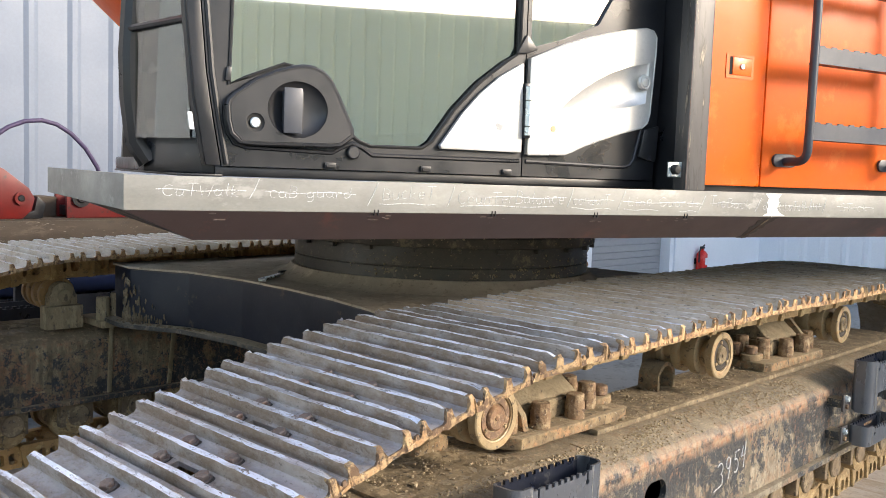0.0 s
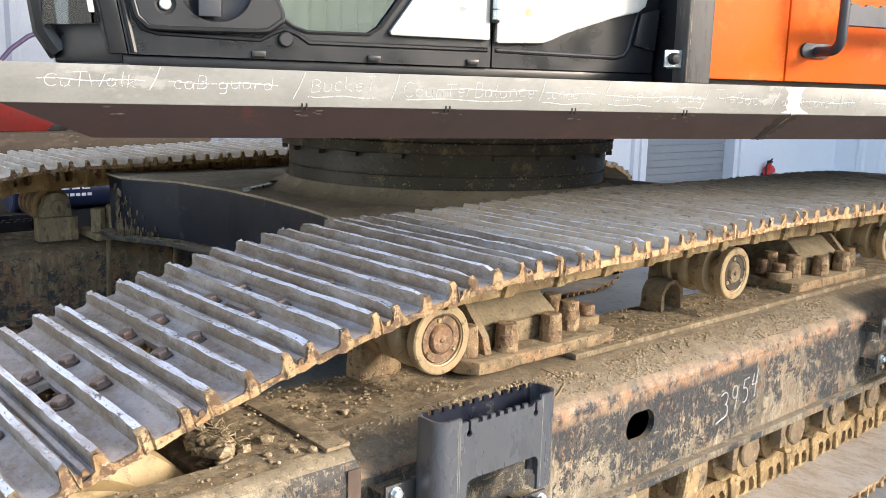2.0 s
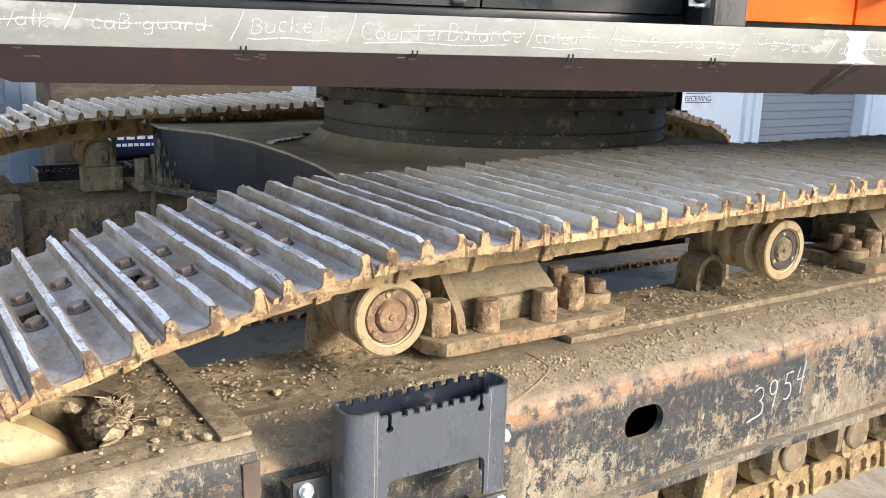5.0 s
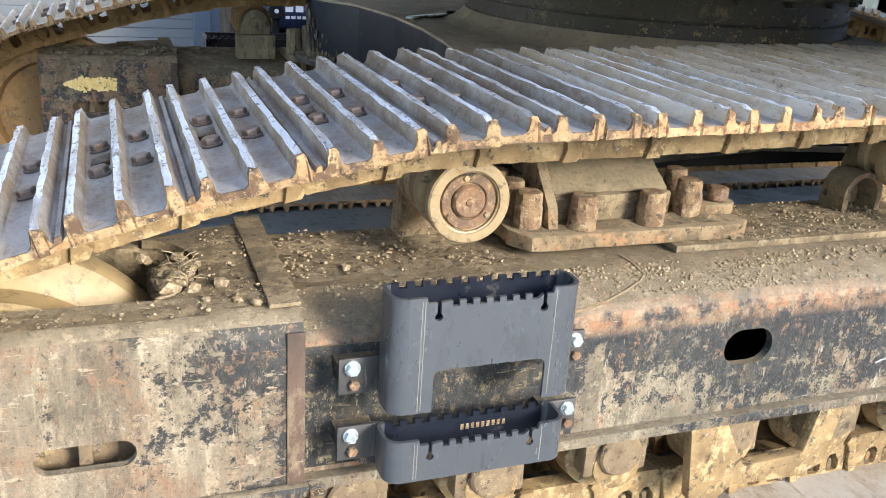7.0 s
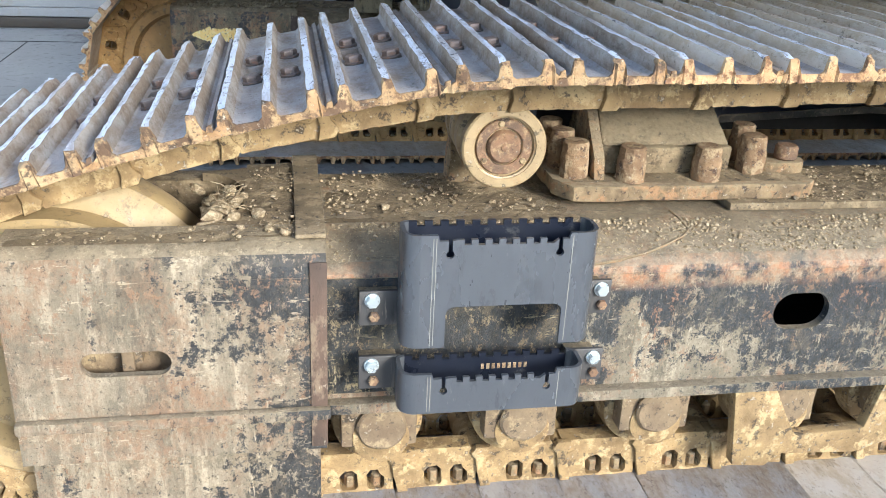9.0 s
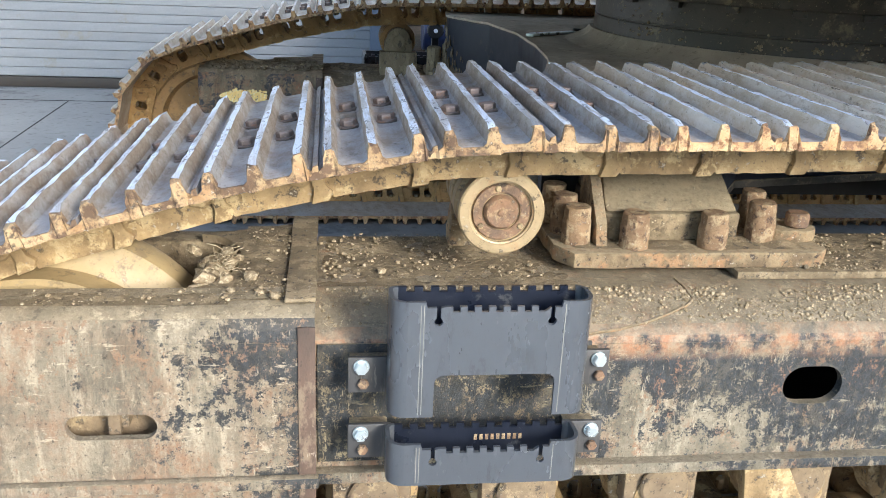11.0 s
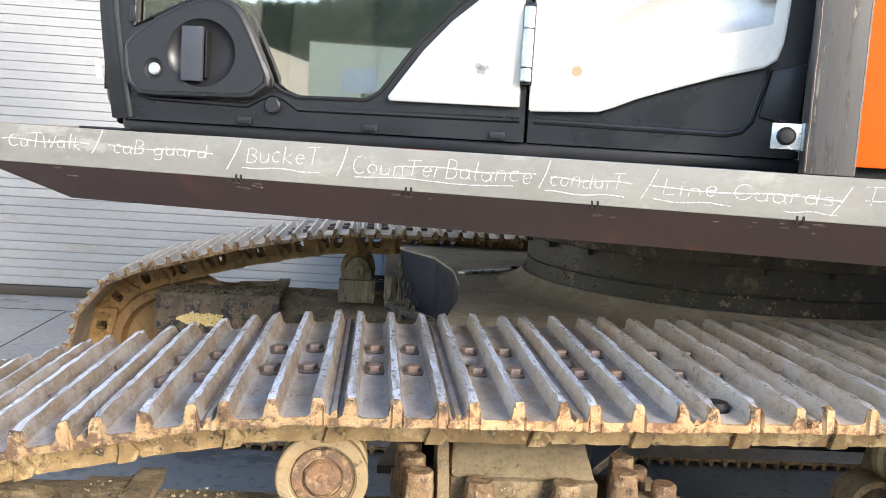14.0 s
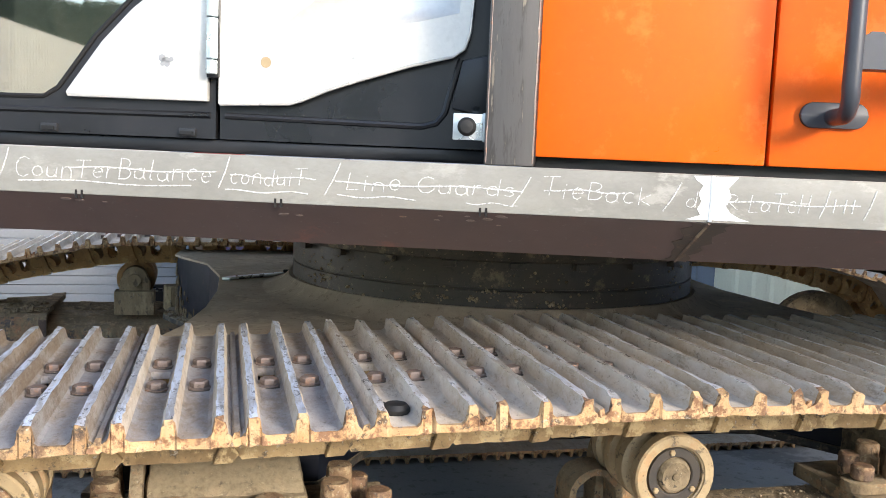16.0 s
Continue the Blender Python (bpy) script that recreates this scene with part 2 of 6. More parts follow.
M["frame"] = worn_paint("muddy frame paint", 2, 0.28, 0.52, 0.005, 0.080, tan=(0.300, 0.255, 0.182), dark=(0.017, 0.021, 0.025), rust=(0.285, 0.150, 0.085), up=(0.275, 0.222, 0.150), band=(0.560, 0.6))
M["guard"] = worn_paint("muddy guard paint", 0, 1.42, 1.85, -0.075, 0.085, tan=(0.31, 0.255, 0.178), rust=(0.25, 0.145, 0.085), up=(0.30, 0.24, 0.158))
M["backing"] = worn_paint("scratched black paint", 2, 0.3, 0.6, 0.115, 0.10, tan=(0.33, 0.27, 0.16), dark=(0.014, 0.017, 0.020), rust=(0.22, 0.16, 0.09))
M["farframe"] = worn_paint("dark muddy frame", 2, 0.3, 0.72, 0.075, -0.05, tan=(0.26, 0.20, 0.12), dark=(0.017, 0.0175, 0.020), up=(0.26, 0.195, 0.12))
M["shoe"] = shoe_steel("shoe steel", (0.285, 0.280, 0.293), (0.245, 0.197, 0.155), (0.44, 0.42, 0.405), 0.025)
M["shoeside"] = shoe_steel("worn bar flank", (0.30, 0.285, 0.27), (0.195, 0.148, 0.108), (0.40, 0.365, 0.33), 0.07, 0.2)
M["shoemud"] = shoe_steel("muddy shoe steel", (0.50, 0.455, 0.40), (0.40, 0.325, 0.24), (0.58, 0.51, 0.42), 0.04, 0.0)
M["wornedge"] = crest("dusty bar edge", (0.66, 0.66, 0.68), (0.42, 0.38, 0.33), (0.22, 0.17, 0.13), 0.03)
# blue-white streaks paint the sky's sheen onto the polished steel
M["polish"] = crest("polished bar edge with sky sheen", (0.66, 0.73, 0.86), (0.40, 0.41, 0.44), (0.13, 0.10, 0.08), 0.0)
M["rust"] = mat("rusty clay", (0.44, 0.275, 0.14), (0.50, 0.37, 0.22), (0.20, 0.115, 0.065), 0.85, 0.0, 18, 90, 0.9, 0.75, third_amount=0.5, speck=0.8)
M["rustdark"] = mat("brown rusty clay", (0.335, 0.215, 0.110), (0.41, 0.31, 0.185), (0.14, 0.092, 0.058), 0.85, 0.0, 18, 90, 0.9, 0.75, third_amount=0.6, speck=0.8)
M["bolt"] = mat("worn bolt head", (0.215, 0.175, 0.158), (0.16, 0.128, 0.112), (0.27, 0.165, 0.115), 0.5, 0.25, 30, 120, 0.3, third_amount=0.3, speck=0.5)
M["grease"] = mat("dark grease and bolt shadow", (0.045, 0.038, 0.032), (0.07, 0.055, 0.04), None, 0.6, 0.0, 30, 120, 0.2)
M["link"] = mat("muddy link", (0.385, 0.278, 0.145), (0.22, 0.155, 0.082), (0.49, 0.38, 0.22), 0.75, 0.0, 12, 70, 0.7, 0.7, third_amount=0.4, speck=0.8)
M["farlink"] = mat("brown muddy link", (0.50, 0.325, 0.145), (0.36, 0.235, 0.108), (0.56, 0.40, 0.20), 0.8, 0.0, 10, 70, 0.5, 0.5, third_amount=0.3, speck=0.5)
M["farpad"] = mat("brown muddy casting", (0.33, 0.262, 0.165), (0.215, 0.170, 0.108), (0.40, 0.325, 0.21), 0.85, 0.0, 14, 90, 0.8, 0.6, stretch=(1, 1, 0.4), third_amount=0.35, speck=0.7)
M["dustblue"] = mat("dusty blue-black paint", (0.085, 0.075, 0.062), (0.045, 0.043, 0.043), (0.17, 0.14, 0.10), 0.7, 0.0, 12, 70, 0.3, 0.6, (0.26, 0.21, 0.145), 1.2, third_amount=0.4, speck=0.4)
M["fartan"] = mat("brown idler", (0.43, 0.275, 0.12), (0.34, 0.215, 0.095), (0.25, 0.17, 0.085), 0.6, 0.0, 7, 60, 0.2, 0.4, third_amount=0.3, speck=0.5)
M["mud"] = mat("dried mud", (0.235, 0.185, 0.118), (0.165, 0.128, 0.082), (0.33, 0.265, 0.175), 0.95, 0.0, 8, 110, 0.9, 0.4, speck=0.8)
M["deck"] = mat("dusty deck plate", (0.44, 0.37, 0.285), (0.33, 0.28, 0.22), (0.50, 0.42, 0.32), 0.75, 0.0, 5, 90, 0.3, 0.4, third_amount=0.3, speck=0.4)
M["pad"] = mat("muddy casting", (0.34, 0.262, 0.160), (0.165, 0.125, 0.080), (0.33, 0.205, 0.115), 0.85, 0.0, 15, 110, 1.0, 0.7, (0.30, 0.24, 0.155), 0.8, third_amount=0.45, speck=1.0, speck_dark=(0.05, 0.035, 0.025))
M["block"] = mat("mud-caked block", (0.235, 0.185, 0.115), (0.130, 0.100, 0.064), (0.30, 0.235, 0.15), 0.9, 0.0, 11, 90, 1.0, 0.8, (0.25, 0.20, 0.125), 0.8, third_amount=0.4, speck=1.0, speck_dark=(0.05, 0.038, 0.026), speck_light=(0.50, 0.41, 0.27))
M["boltmud"] = mat("mud-caked rusty bolt", (0.30, 0.205, 0.12), (0.20, 0.135, 0.085), (0.38, 0.30, 0.195), 0.85, 0.0, 18, 110, 1.0, 0.7, third_amount=0.5, speck=0.9, speck_dark=(0.06, 0.035, 0.025))
M["gravel"] = mat("pale grit", (0.33, 0.265, 0.175), (0.22, 0.17, 0.11), (0.48, 0.41, 0.30), 0.95, 0.0, 60, 200, 0.3, 0.6)
M["tan"] = mat("tan wheel", (0.42, 0.325, 0.185), (0.35, 0.268, 0.15), (0.26, 0.20, 0.125), 0.5, 0.0, 7, 60, 0.2, 0.4, third_amount=0.3, speck=0.4)
M["hub"] = mat("worn roller steel", (0.45, 0.355, 0.225), (0.33, 0.255, 0.155), (0.40, 0.27, 0.15), 0.5, 0.15, 9, 60, 0.4, 0.5, third_amount=0.3, speck=0.7)
M["edge"] = mat("brown rusty edge", (0.150, 0.098, 0.070), (0.095, 0.068, 0.053), (0.25, 0.19, 0.13), 0.75, 0.0, 9, 70, 0.5, 0.6, stretch=(1, 1, 0.5), third_amount=0.4, speck=0.7)
M["collar"] = mat("muddy roller collar", (0.27, 0.205, 0.130), (0.185, 0.138, 0.092), (0.36, 0.285, 0.18), 0.8, 0.0, 12, 70, 0.6, 0.6, third_amount=0.3, speck=0.8)
M["cap"] = mat("rusty roller cap", (0.27, 0.165, 0.098), (0.17, 0.122, 0.09), (0.37, 0.27, 0.165), 0.75, 0.1, 26, 90, 0.8, 0.7, third_amount=0.4, speck=0.9)
M["black"] = mat("black paint", (0.013, 0.0145, 0.018), (0.024, 0.024, 0.027), None, 0.36, 0.0, 5, 70, 0.05, 0.3, speck=0.06, speck_dark=(0.07, 0.066, 0.06), speck_light=(0.10, 0.09, 0.08))
M["rubber"] = mat("black rubber", (0.012, 0.012, 0.012), None, None, 0.6, 0.0, 9, 90, 0.05)
M["oily"] = mat("oily black ring", (0.064, 0.057, 0.047), (0.105, 0.090, 0.068), (0.25, 0.20, 0.125), 0.5, 0.0, 6, 80, 0.3, 0.5, third_amount=0.16, speck=0.5, speck_dark=(0.020, 0.018, 0.016), speck_light=(0.42, 0.34, 0.20))
M["ringdust"] = mat("dusty black ring", (0.125, 0.108, 0.080), (0.080, 0.070, 0.056), (0.24, 0.195, 0.125), 0.7, 0.0, 7, 90, 0.4, 0.5, third_amount=0.25, speck=0.6, speck_dark=(0.03, 0.026, 0.02), speck_light=(0.45, 0.37, 0.23))
M["blue"] = mat("dark blue paint", (0.007, 0.011, 0.025), (0.011, 0.015, 0.028), (0.10, 0.075, 0.055), 0.5, 0.0, 4, 50, 0.12, 0.4, (0.20, 0.155, 0.11), 1.4, third_amount=0.04, speck=0.10, speck_dark=(0.035, 0.03, 0.03), speck_light=(0.15, 0.12, 0.09))
M["raw"] = mat("raw steel plate", (0.20, 0.212, 0.230), (0.148, 0.158, 0.175), (0.27, 0.283, 0.30), 0.33, 0.6, 5, 80, 0.06, 0.35, stretch=(1, 1, 0.35), third_amount=0.08, speck=0.3, speck_dark=(0.06, 0.065, 0.07), speck_light=(0.34, 0.35, 0.35))
M["inside"] = mat("blue-black inner steel", (0.018, 0.024, 0.042), (0.030, 0.036, 0.055), (0.12, 0.12, 0.12), 0.35, 0.3, 8, 90, 0.1, 0.5, third_amount=0.1)
M["post"] = mat("mill scale post", (0.155, 0.15, 0.147), (0.105, 0.10, 0.098), (0.23, 0.205, 0.18), 0.5, 0.5, 9, 60, 0.1, 0.6, stretch=(1, 1, 0.14), third_amount=0.25, speck=0.5, speck_dark=(0.04, 0.035, 0.03))
M["zinc"] = mat("zinc bolt", (0.66, 0.72, 0.73), None, None, 0.35, 0.7, 30, 90, 0.1)
M["ground"] = mat("ground steel with painted glare", (0.92, 0.92, 0.90), (0.82, 0.82, 0.80), None, 0.42, 0.75, 30, 120, 0.1, 0.4, stretch=(1, 1, 0.2))
M["beam"] = mat("bare steel beam", (0.318, 0.312, 0.285), (0.235, 0.230, 0.210), (0.36, 0.35, 0.32), 0.58, 0.15, 3.5, 80, 0.05, 0.4, stretch=(1, 1, 2.0), third_amount=0.2, speck=0.25, speck_dark=(0.19, 0.175, 0.155), speck_light=(0.42, 0.40, 0.37))
M["primer"] = mat("brown primer", (0.105, 0.068, 0.060), (0.080, 0.058, 0.054), (0.16, 0.075, 0.06), 0.45, 0.0, 2.5, 80, 0.05, 0.3, third_amount=0.15, speck=0.25, speck_dark=(0.05, 0.04, 0.038), speck_light=(0.2, 0.17, 0.15))
M["scorch"] = mat("scorched primer", (0.040, 0.032, 0.026), (0.070, 0.050, 0.040), (0.10, 0.07, 0.05), 0.6, 0.0, 30, 90, 0.1, 0.7, third_amount=0.3)
M["silver"] = mat("silver paint", (0.68, 0.665, 0.63), (0.60, 0.585, 0.555), None, 0.36, 0.5, 2, 80, 0.02, 0.2, speck=0.10, speck_dark=(0.40, 0.38, 0.36), speck_light=(0.5, 0.42, 0.34))
M["orange"] = mat("orange paint", (0.80, 0.158, 0.010), (0.74, 0.142, 0.009), (0.83, 0.20, 0.035), 0.40, 0.0, 3, 60, 0.03, 0.25, coat=0.05, third_amount=0.2, speck=0.05, speck_dark=(0.4, 0.08, 0.01), speck_light=(0.9, 0.45, 0.25))
M["orange"].node_tree.nodes["Principled BSDF"].inputs["Specular IOR Level"].default_value = 0.34
M["grey"] = mat("dark grey handle", (0.085, 0.092, 0.108), (0.065, 0.07, 0.082), None, 0.4, 0.1, 8, 70, 0.05)
M["panel"] = mat("dark grey moulding", (0.030, 0.031, 0.034), (0.024, 0.025, 0.028), None, 0.40, 0.0, 8, 250, 0.03)
# white cladding darkened to offset the sun on it; pale is its shade copy
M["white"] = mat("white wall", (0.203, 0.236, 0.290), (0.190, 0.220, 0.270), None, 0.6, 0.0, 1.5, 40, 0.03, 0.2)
M["greycream"] = mat("weathered cream cladding", (0.50, 0.49, 0.43), (0.44, 0.43, 0.38), None, 0.7, 0.0, 1.2, 30, 0.03, 0.3)
# the same white paint, lightened to make up for shade
M["pale"] = mat("blue-white wall lifted for shade", (0.80, 0.82, 0.85), (0.76, 0.785, 0.82), None, 0.6, 0.0, 1.5, 40, 0.03, 0.2)
# cream lightened to replace the sun that misses this wall
M["jog"] = mat("return-wall cream lifted for shade", (0.82, 0.77, 0.58), (0.78, 0.73, 0.55), None, 0.6, 0.0, 1.5, 40, 0.03, 0.2)
M["cream"] = mat("cream cladding", (0.86, 0.81, 0.62), (0.82, 0.77, 0.58), None, 0.6, 0.0, 1.2, 30, 0.03, 0.2)
M["slat"] = mat("grey slat", (0.36, 0.365, 0.37), (0.33, 0.335, 0.34), None, 0.5, 0.2, 1.2, 40, 0.03, 0.2, stretch=(0.4, 1, 1))
M["slatlow"] = mat("darker grey slat", (0.30, 0.308, 0.315), (0.27, 0.275, 0.283), (0.27, 0.255, 0.225), 0.6, 0.1, 1.2, 40, 0.03, 0.2, third_amount=0.1)
M["concrete"] = mat("concrete", (0.30, 0.296, 0.285), (0.24, 0.236, 0.226), (0.17, 0.166, 0.16), 0.85, 0.0, 0.9, 35, 0.25, 0.4, third_amount=0.2, speck=0.4)
M["crate"] = mat("stained brown plywood", (0.125, 0.092, 0.062), (0.085, 0.064, 0.046), (0.17, 0.13, 0.09), 0.8, 0.0, 5, 60, 0.3, 0.5, stretch=(0.3, 1, 1), third_amount=0.3, speck=0.4)
M["red"] = mat("red paint", (0.22, 0.018, 0.014), (0.15, 0.013, 0.011), (0.06, 0.03, 0.026), 0.45, 0.0, 5, 60, 0.1, third_amount=0.2)
M["bright_red"] = mat("bright red enamel", (0.65, 0.03, 0.02), None, None, 0.3, 0.0, 5, 60, 0.02)
M["chalk"] = mat("white chalk", (0.88, 0.88, 0.86), None, None, 0.9, 0.0, 60, 300, 0.0)
tree = M["chalk"].node_tree
cn = tree.nodes.new("ShaderNodeTexNoise")
cn.inputs["Scale"].default_value, cn.inputs["Detail"].default_value = 260, 3
cr = tree.nodes.new("ShaderNodeMapRange")
cr.inputs["From Min"].default_value, cr.inputs["From Max"].default_value, cr.inputs["To Min"].default_value, cr.inputs["To Max"].default_value = 0.34, 0.60, 0.22, 0.74
co_ = tree.nodes.new("ShaderNodeTexCoord")
tree.links.new(co_.outputs["Object"], cn.inputs["Vector"])
tree.links.new(cn.outputs["Fac"], cr.inputs["Value"])
tree.links.new(cr.outputs["Result"], tree.nodes["Principled BSDF"].inputs["Alpha"])
M["paper"] = mat("white paper", (0.85, 0.86, 0.88), None, None, 0.8, 0.0, 5, 60, 0.0)
M["dark"] = mat("black joints and recess shade", (0.012, 0.011, 0.010), None, None, 0.9, 0.0, 5, 30, 0.0)
M["hose"] = mat("purple hose", (0.085, 0.055, 0.135), (0.06, 0.045, 0.09), None, 0.6, 0.0, 40, 60, 0.3)
M["seat"] = mat("grey-green seat cloth", (0.10, 0.13, 0.125), (0.07, 0.09, 0.09), None, 0.9, 0.0, 6, 120, 0.2)
M["ochre"] = mat("flaked yellow paint", (0.95, 0.70, 0.32), (0.85, 0.55, 0.20), (0.95, 0.82, 0.55), 0.7, 0.0, 60, 100, 0.4, third_amount=0.4)
M["ink"] = mat("dark blue ink", (0.05, 0.06, 0.12), None, None, 0.6, 0.0, 9, 60, 0.0)
M["navy"] = mat("navy blue paint", (0.015, 0.028, 0.085), None, None, 0.4, 0.0, 5, 60, 0.05)


def glass(name, tint, rough=0.02, ior=4.0):
    m = bpy.data.materials.new(name)
    m.use_nodes = True
    n, l = m.node_tree.nodes, m.node_tree.links
    b = n["Principled BSDF"]
    b.inputs["Base Color"].default_value = (*tint, 1)
    b.inputs["Roughness"].default_value, b.inputs["Transmission Weight"].default_value, b.inputs["IOR"].default_value = rough, 1.0, ior
    return m


M["glass"] = glass("tinted glass", (0.35, 0.37, 0.30))
M["cornerglass"] = glass("dark corner glass", (0.30, 0.34, 0.33), 0.02, 1.5)


# ---- mesh tools ----
def box(bm, x0, x1, y0, y1, z0, z1, mi=0, bevel=0.0):
    r = bmesh.ops.create_cube(bm, size=1.0)
    vs = r["verts"]
    for v in vs:
        v.co = Vector(((x0 + x1) / 2 + v.co.x * (x1 - x0), (y0 + y1) / 2 + v.co.y * (y1 - y0), (z0 + z1) / 2 + v.co.z * (z1 - z0)))
    fs = {f for v in vs for f in v.link_faces}
    for f in fs:
        f.material_index = mi
    if bevel:
        bmesh.ops.bevel(bm, geom=list({e for f in fs for e in f.edges}), offset=bevel, segments=2, affect="EDGES", profile=0.6)
    return vs


AX = {"x": lambda a, b, c: Vector((c, a, b)), "y": lambda a, b, c: Vector((a, c, b)), "z": lambda a, b, c: Vector((a, b, c))}


def prism(bm, pts, axis, c0, c1, mi=0, bevel=0.0):
    """A polygon in the two other axes, pushed along axis from c0 to c1."""
    f = AX[axis]
    lo = [bm.verts.new(f(a, b, c0)) for a, b in pts]
    hi = [bm.verts.new(f(a, b, c1)) for a, b in pts]
    fs = [bm.faces.new(lo), bm.faces.new(hi)]
    n = len(pts)
    for i in range(n):
        fs.append(bm.faces.new((lo[i], lo[(i + 1) % n], hi[(i + 1) % n], hi[i])))
    for q in fs:
        q.material_index = mi
    bmesh.ops.recalc_face_normals(bm, faces=fs)
    if bevel:
        bmesh.ops.bevel(bm, geom=list({e for q in fs for e in q.edges}), offset=bevel, segments=2, affect="EDGES", profile=0.6)
    return lo + hi


def lathe(bm, prof, axis, a, b, c=0.0, n=28, mi=0, caps=True):
    """A profile of (radius, height) turned about an axis that passes (a, b) in the two other axes."""
    f = AX[axis]
    rings = []
    for r, h in prof:
        rings.append([bm.verts.new(f(a + r * math.cos(2 * math.pi * i / n), b + r * math.sin(2 * math.pi * i / n), c + h)) for i in range(n)])
    fs = []
    for p, q in zip(rings, rings[1:]):
        for i in range(n):
            fs.append(bm.faces.new((p[i], p[(i + 1) % n], q[(i + 1) % n], q[i])))
    if caps:
        fs += [bm.faces.new(rings[0]), bm.faces.new(rings[-1])]
    for q in fs:
        q.material_index = mi
    bmesh.ops.recalc_face_normals(bm, faces=fs)


def rod(bm, axis, a, b, c0, c1, r, n=20, mi=0, bevel=0.0):
    k = min(bevel, r * 0.4)
    prof = [(r - k, c0), (r, c0 + k), (r, c1 - k), (r - k, c1)] if k else [(r, c0), (r, c1)]
    lathe(bm, prof, axis, a, b, 0, n, mi)


def tube(bm, pts, r, n=8, mi=0):
    pts = [Vector(p) for p in pts]
    rings = []
    for i, p in enumerate(pts):
        d = (pts[min(i + 1, len(pts) - 1)] - pts[max(i - 1, 0)]).normalized()
        s = d.orthogonal().normalized() if not rings else (side - d * side.dot(d)).normalized()
        side, w = s, d.cross(s)
        rings.append([bm.verts.new(p + r * (math.cos(2 * math.pi * k / n) * s + math.sin(2 * math.pi * k / n) * w)) for k in range(n)])
    fs = [bm.faces.new(rings[0]), bm.faces.new(rings[-1])]
    for p, q in zip(rings, rings[1:]):
        for k in range(n):
            fs.append(bm.faces.new((p[k], p[(k + 1) % n], q[(k + 1) % n], q[k])))
    for q in fs:
        q.material_index = mi
    bmesh.ops.recalc_face_normals(bm, faces=fs)


def mesh_of(name, bm, mats, smooth=35):
    me = bpy.data.meshes.new(name)
    bm.to_mesh(me)
    bm.free()
    for k in (mats if isinstance(mats, (list, tuple)) else [mats]):
        me.materials.append(M[k])
    if smooth:
        me.polygons.foreach_set("use_smooth", [True] * len(me.polygons))
        me.set_sharp_from_angle(angle=radians(smooth))
    return me


def under(ob, parent):
    ob.parent = parent
    inv = Matrix.Translation(-parent.location) if parent.parent is None else Matrix.Identity(4)
    ob.matrix_parent_inverse = inv
    return ob


def part(name, bm, mats, parent, label="", smooth=35):
    me = bm if isinstance(bm, bpy.types.Mesh) else mesh_of(name, bm, mats, smooth)
    ob = new(name, me)
    if parent is not None:
        under(ob, parent)
    return tagged(ob, label)


def thing(name, bm, mats, label, category, kind="", group="", smooth=35):
    return tagged(new(name, mesh_of(name, bm, mats, smooth)), label, category, group, kind)


def empty(name, at, label, category, group=""):
    ob = new(name)
    ob.location = at
    return tagged(ob, label, category, group)


def bm_new():
    return bmesh.new()


def stadium(ca, cb, ha, hb, n=8):
    """An upright or lying oval outline with round ends."""
    r = min(ha, hb)
    pts = []
    for sa, sb, a0 in ((1, 1, 0), (-1, 1, 90), (-1, -1, 180), (1, -1, 270)):
        for i in range(n + 1):
            t = radians(a0 + 90 * i / n)
            pts.append((ca + sa * (ha - r) + r * math.cos(t), cb + sb * (hb - r) + r * math.sin(t)))
    return pts


def plate_hole(bm, outer, holes, axis, c0, c1, mi=0):
    """A plate with openings that go through it."""
    f = AX[axis]
    loops = [outer] + list(holes)
    made = []
    for c in (c0, c1):
        edges, rows = [], []
        for lp in loops:
            vs = [bm.verts.new(f(a, b, c)) for a, b in lp]
            edges += [bm.edges.new((vs[i], vs[(i + 1) % len(vs)])) for i in range(len(vs))]
            rows.append(vs)
        made.append(rows)
        r = bmesh.ops.triangle_fill(bm, edges=edges, use_beauty=True)
        for q in r["geom"]:
            if isinstance(q, bmesh.types.BMFace):
                q.material_index = mi
    for lo, hi in zip(*made):
        n = len(lo)
        for i in range(n):
            bm.faces.new((lo[i], lo[(i + 1) % n], hi[(i + 1) % n], hi[i])).material_index = mi
    bmesh.ops.recalc_face_normals(bm, faces=bm.faces[:])


def crust(bm, amount, seed=0.0, scale=22.0, longest=0.03):
    """Caked mud: long edges cut up, every vertex pushed in or out."""
    for k in range(4):
        es = [e for e in bm.edges if e.calc_length() > longest]
        if not es:
            break
        bmesh.ops.subdivide_edges(bm, edges=es, cuts=1, use_grid_fill=True)
    bm.normal_update()
    for v in bm.verts:
        q = v.co * scale + Vector((seed, seed * 0.7, seed * 1.3))
        v.co += v.normal * amount * (noise.noise(q) + 0.6 * noise.noise(q * 2.7))


def lump(bm, c, r, seed, squash=0.7, mi=0):
    """A small uneven stone or clod."""
    rnd = random.Random(seed)
    k = bmesh.ops.create_icosphere(bm, subdivisions=1, radius=1.0)
    m = Matrix.Rotation(rnd.random() * 6.3, 3, "Z") @ Matrix.Rotation(rnd.random() * 3, 3, "X")
    for v in k["verts"]:
        d = m @ v.co * (r * (0.7 + 0.5 * rnd.random()))
        v.co = Vector((c[0] + d.x, c[1] + d.y, c[2] + d.z * squash))
    for v in k["verts"]:
        for q in v.link_faces:
            q.material_index = mi


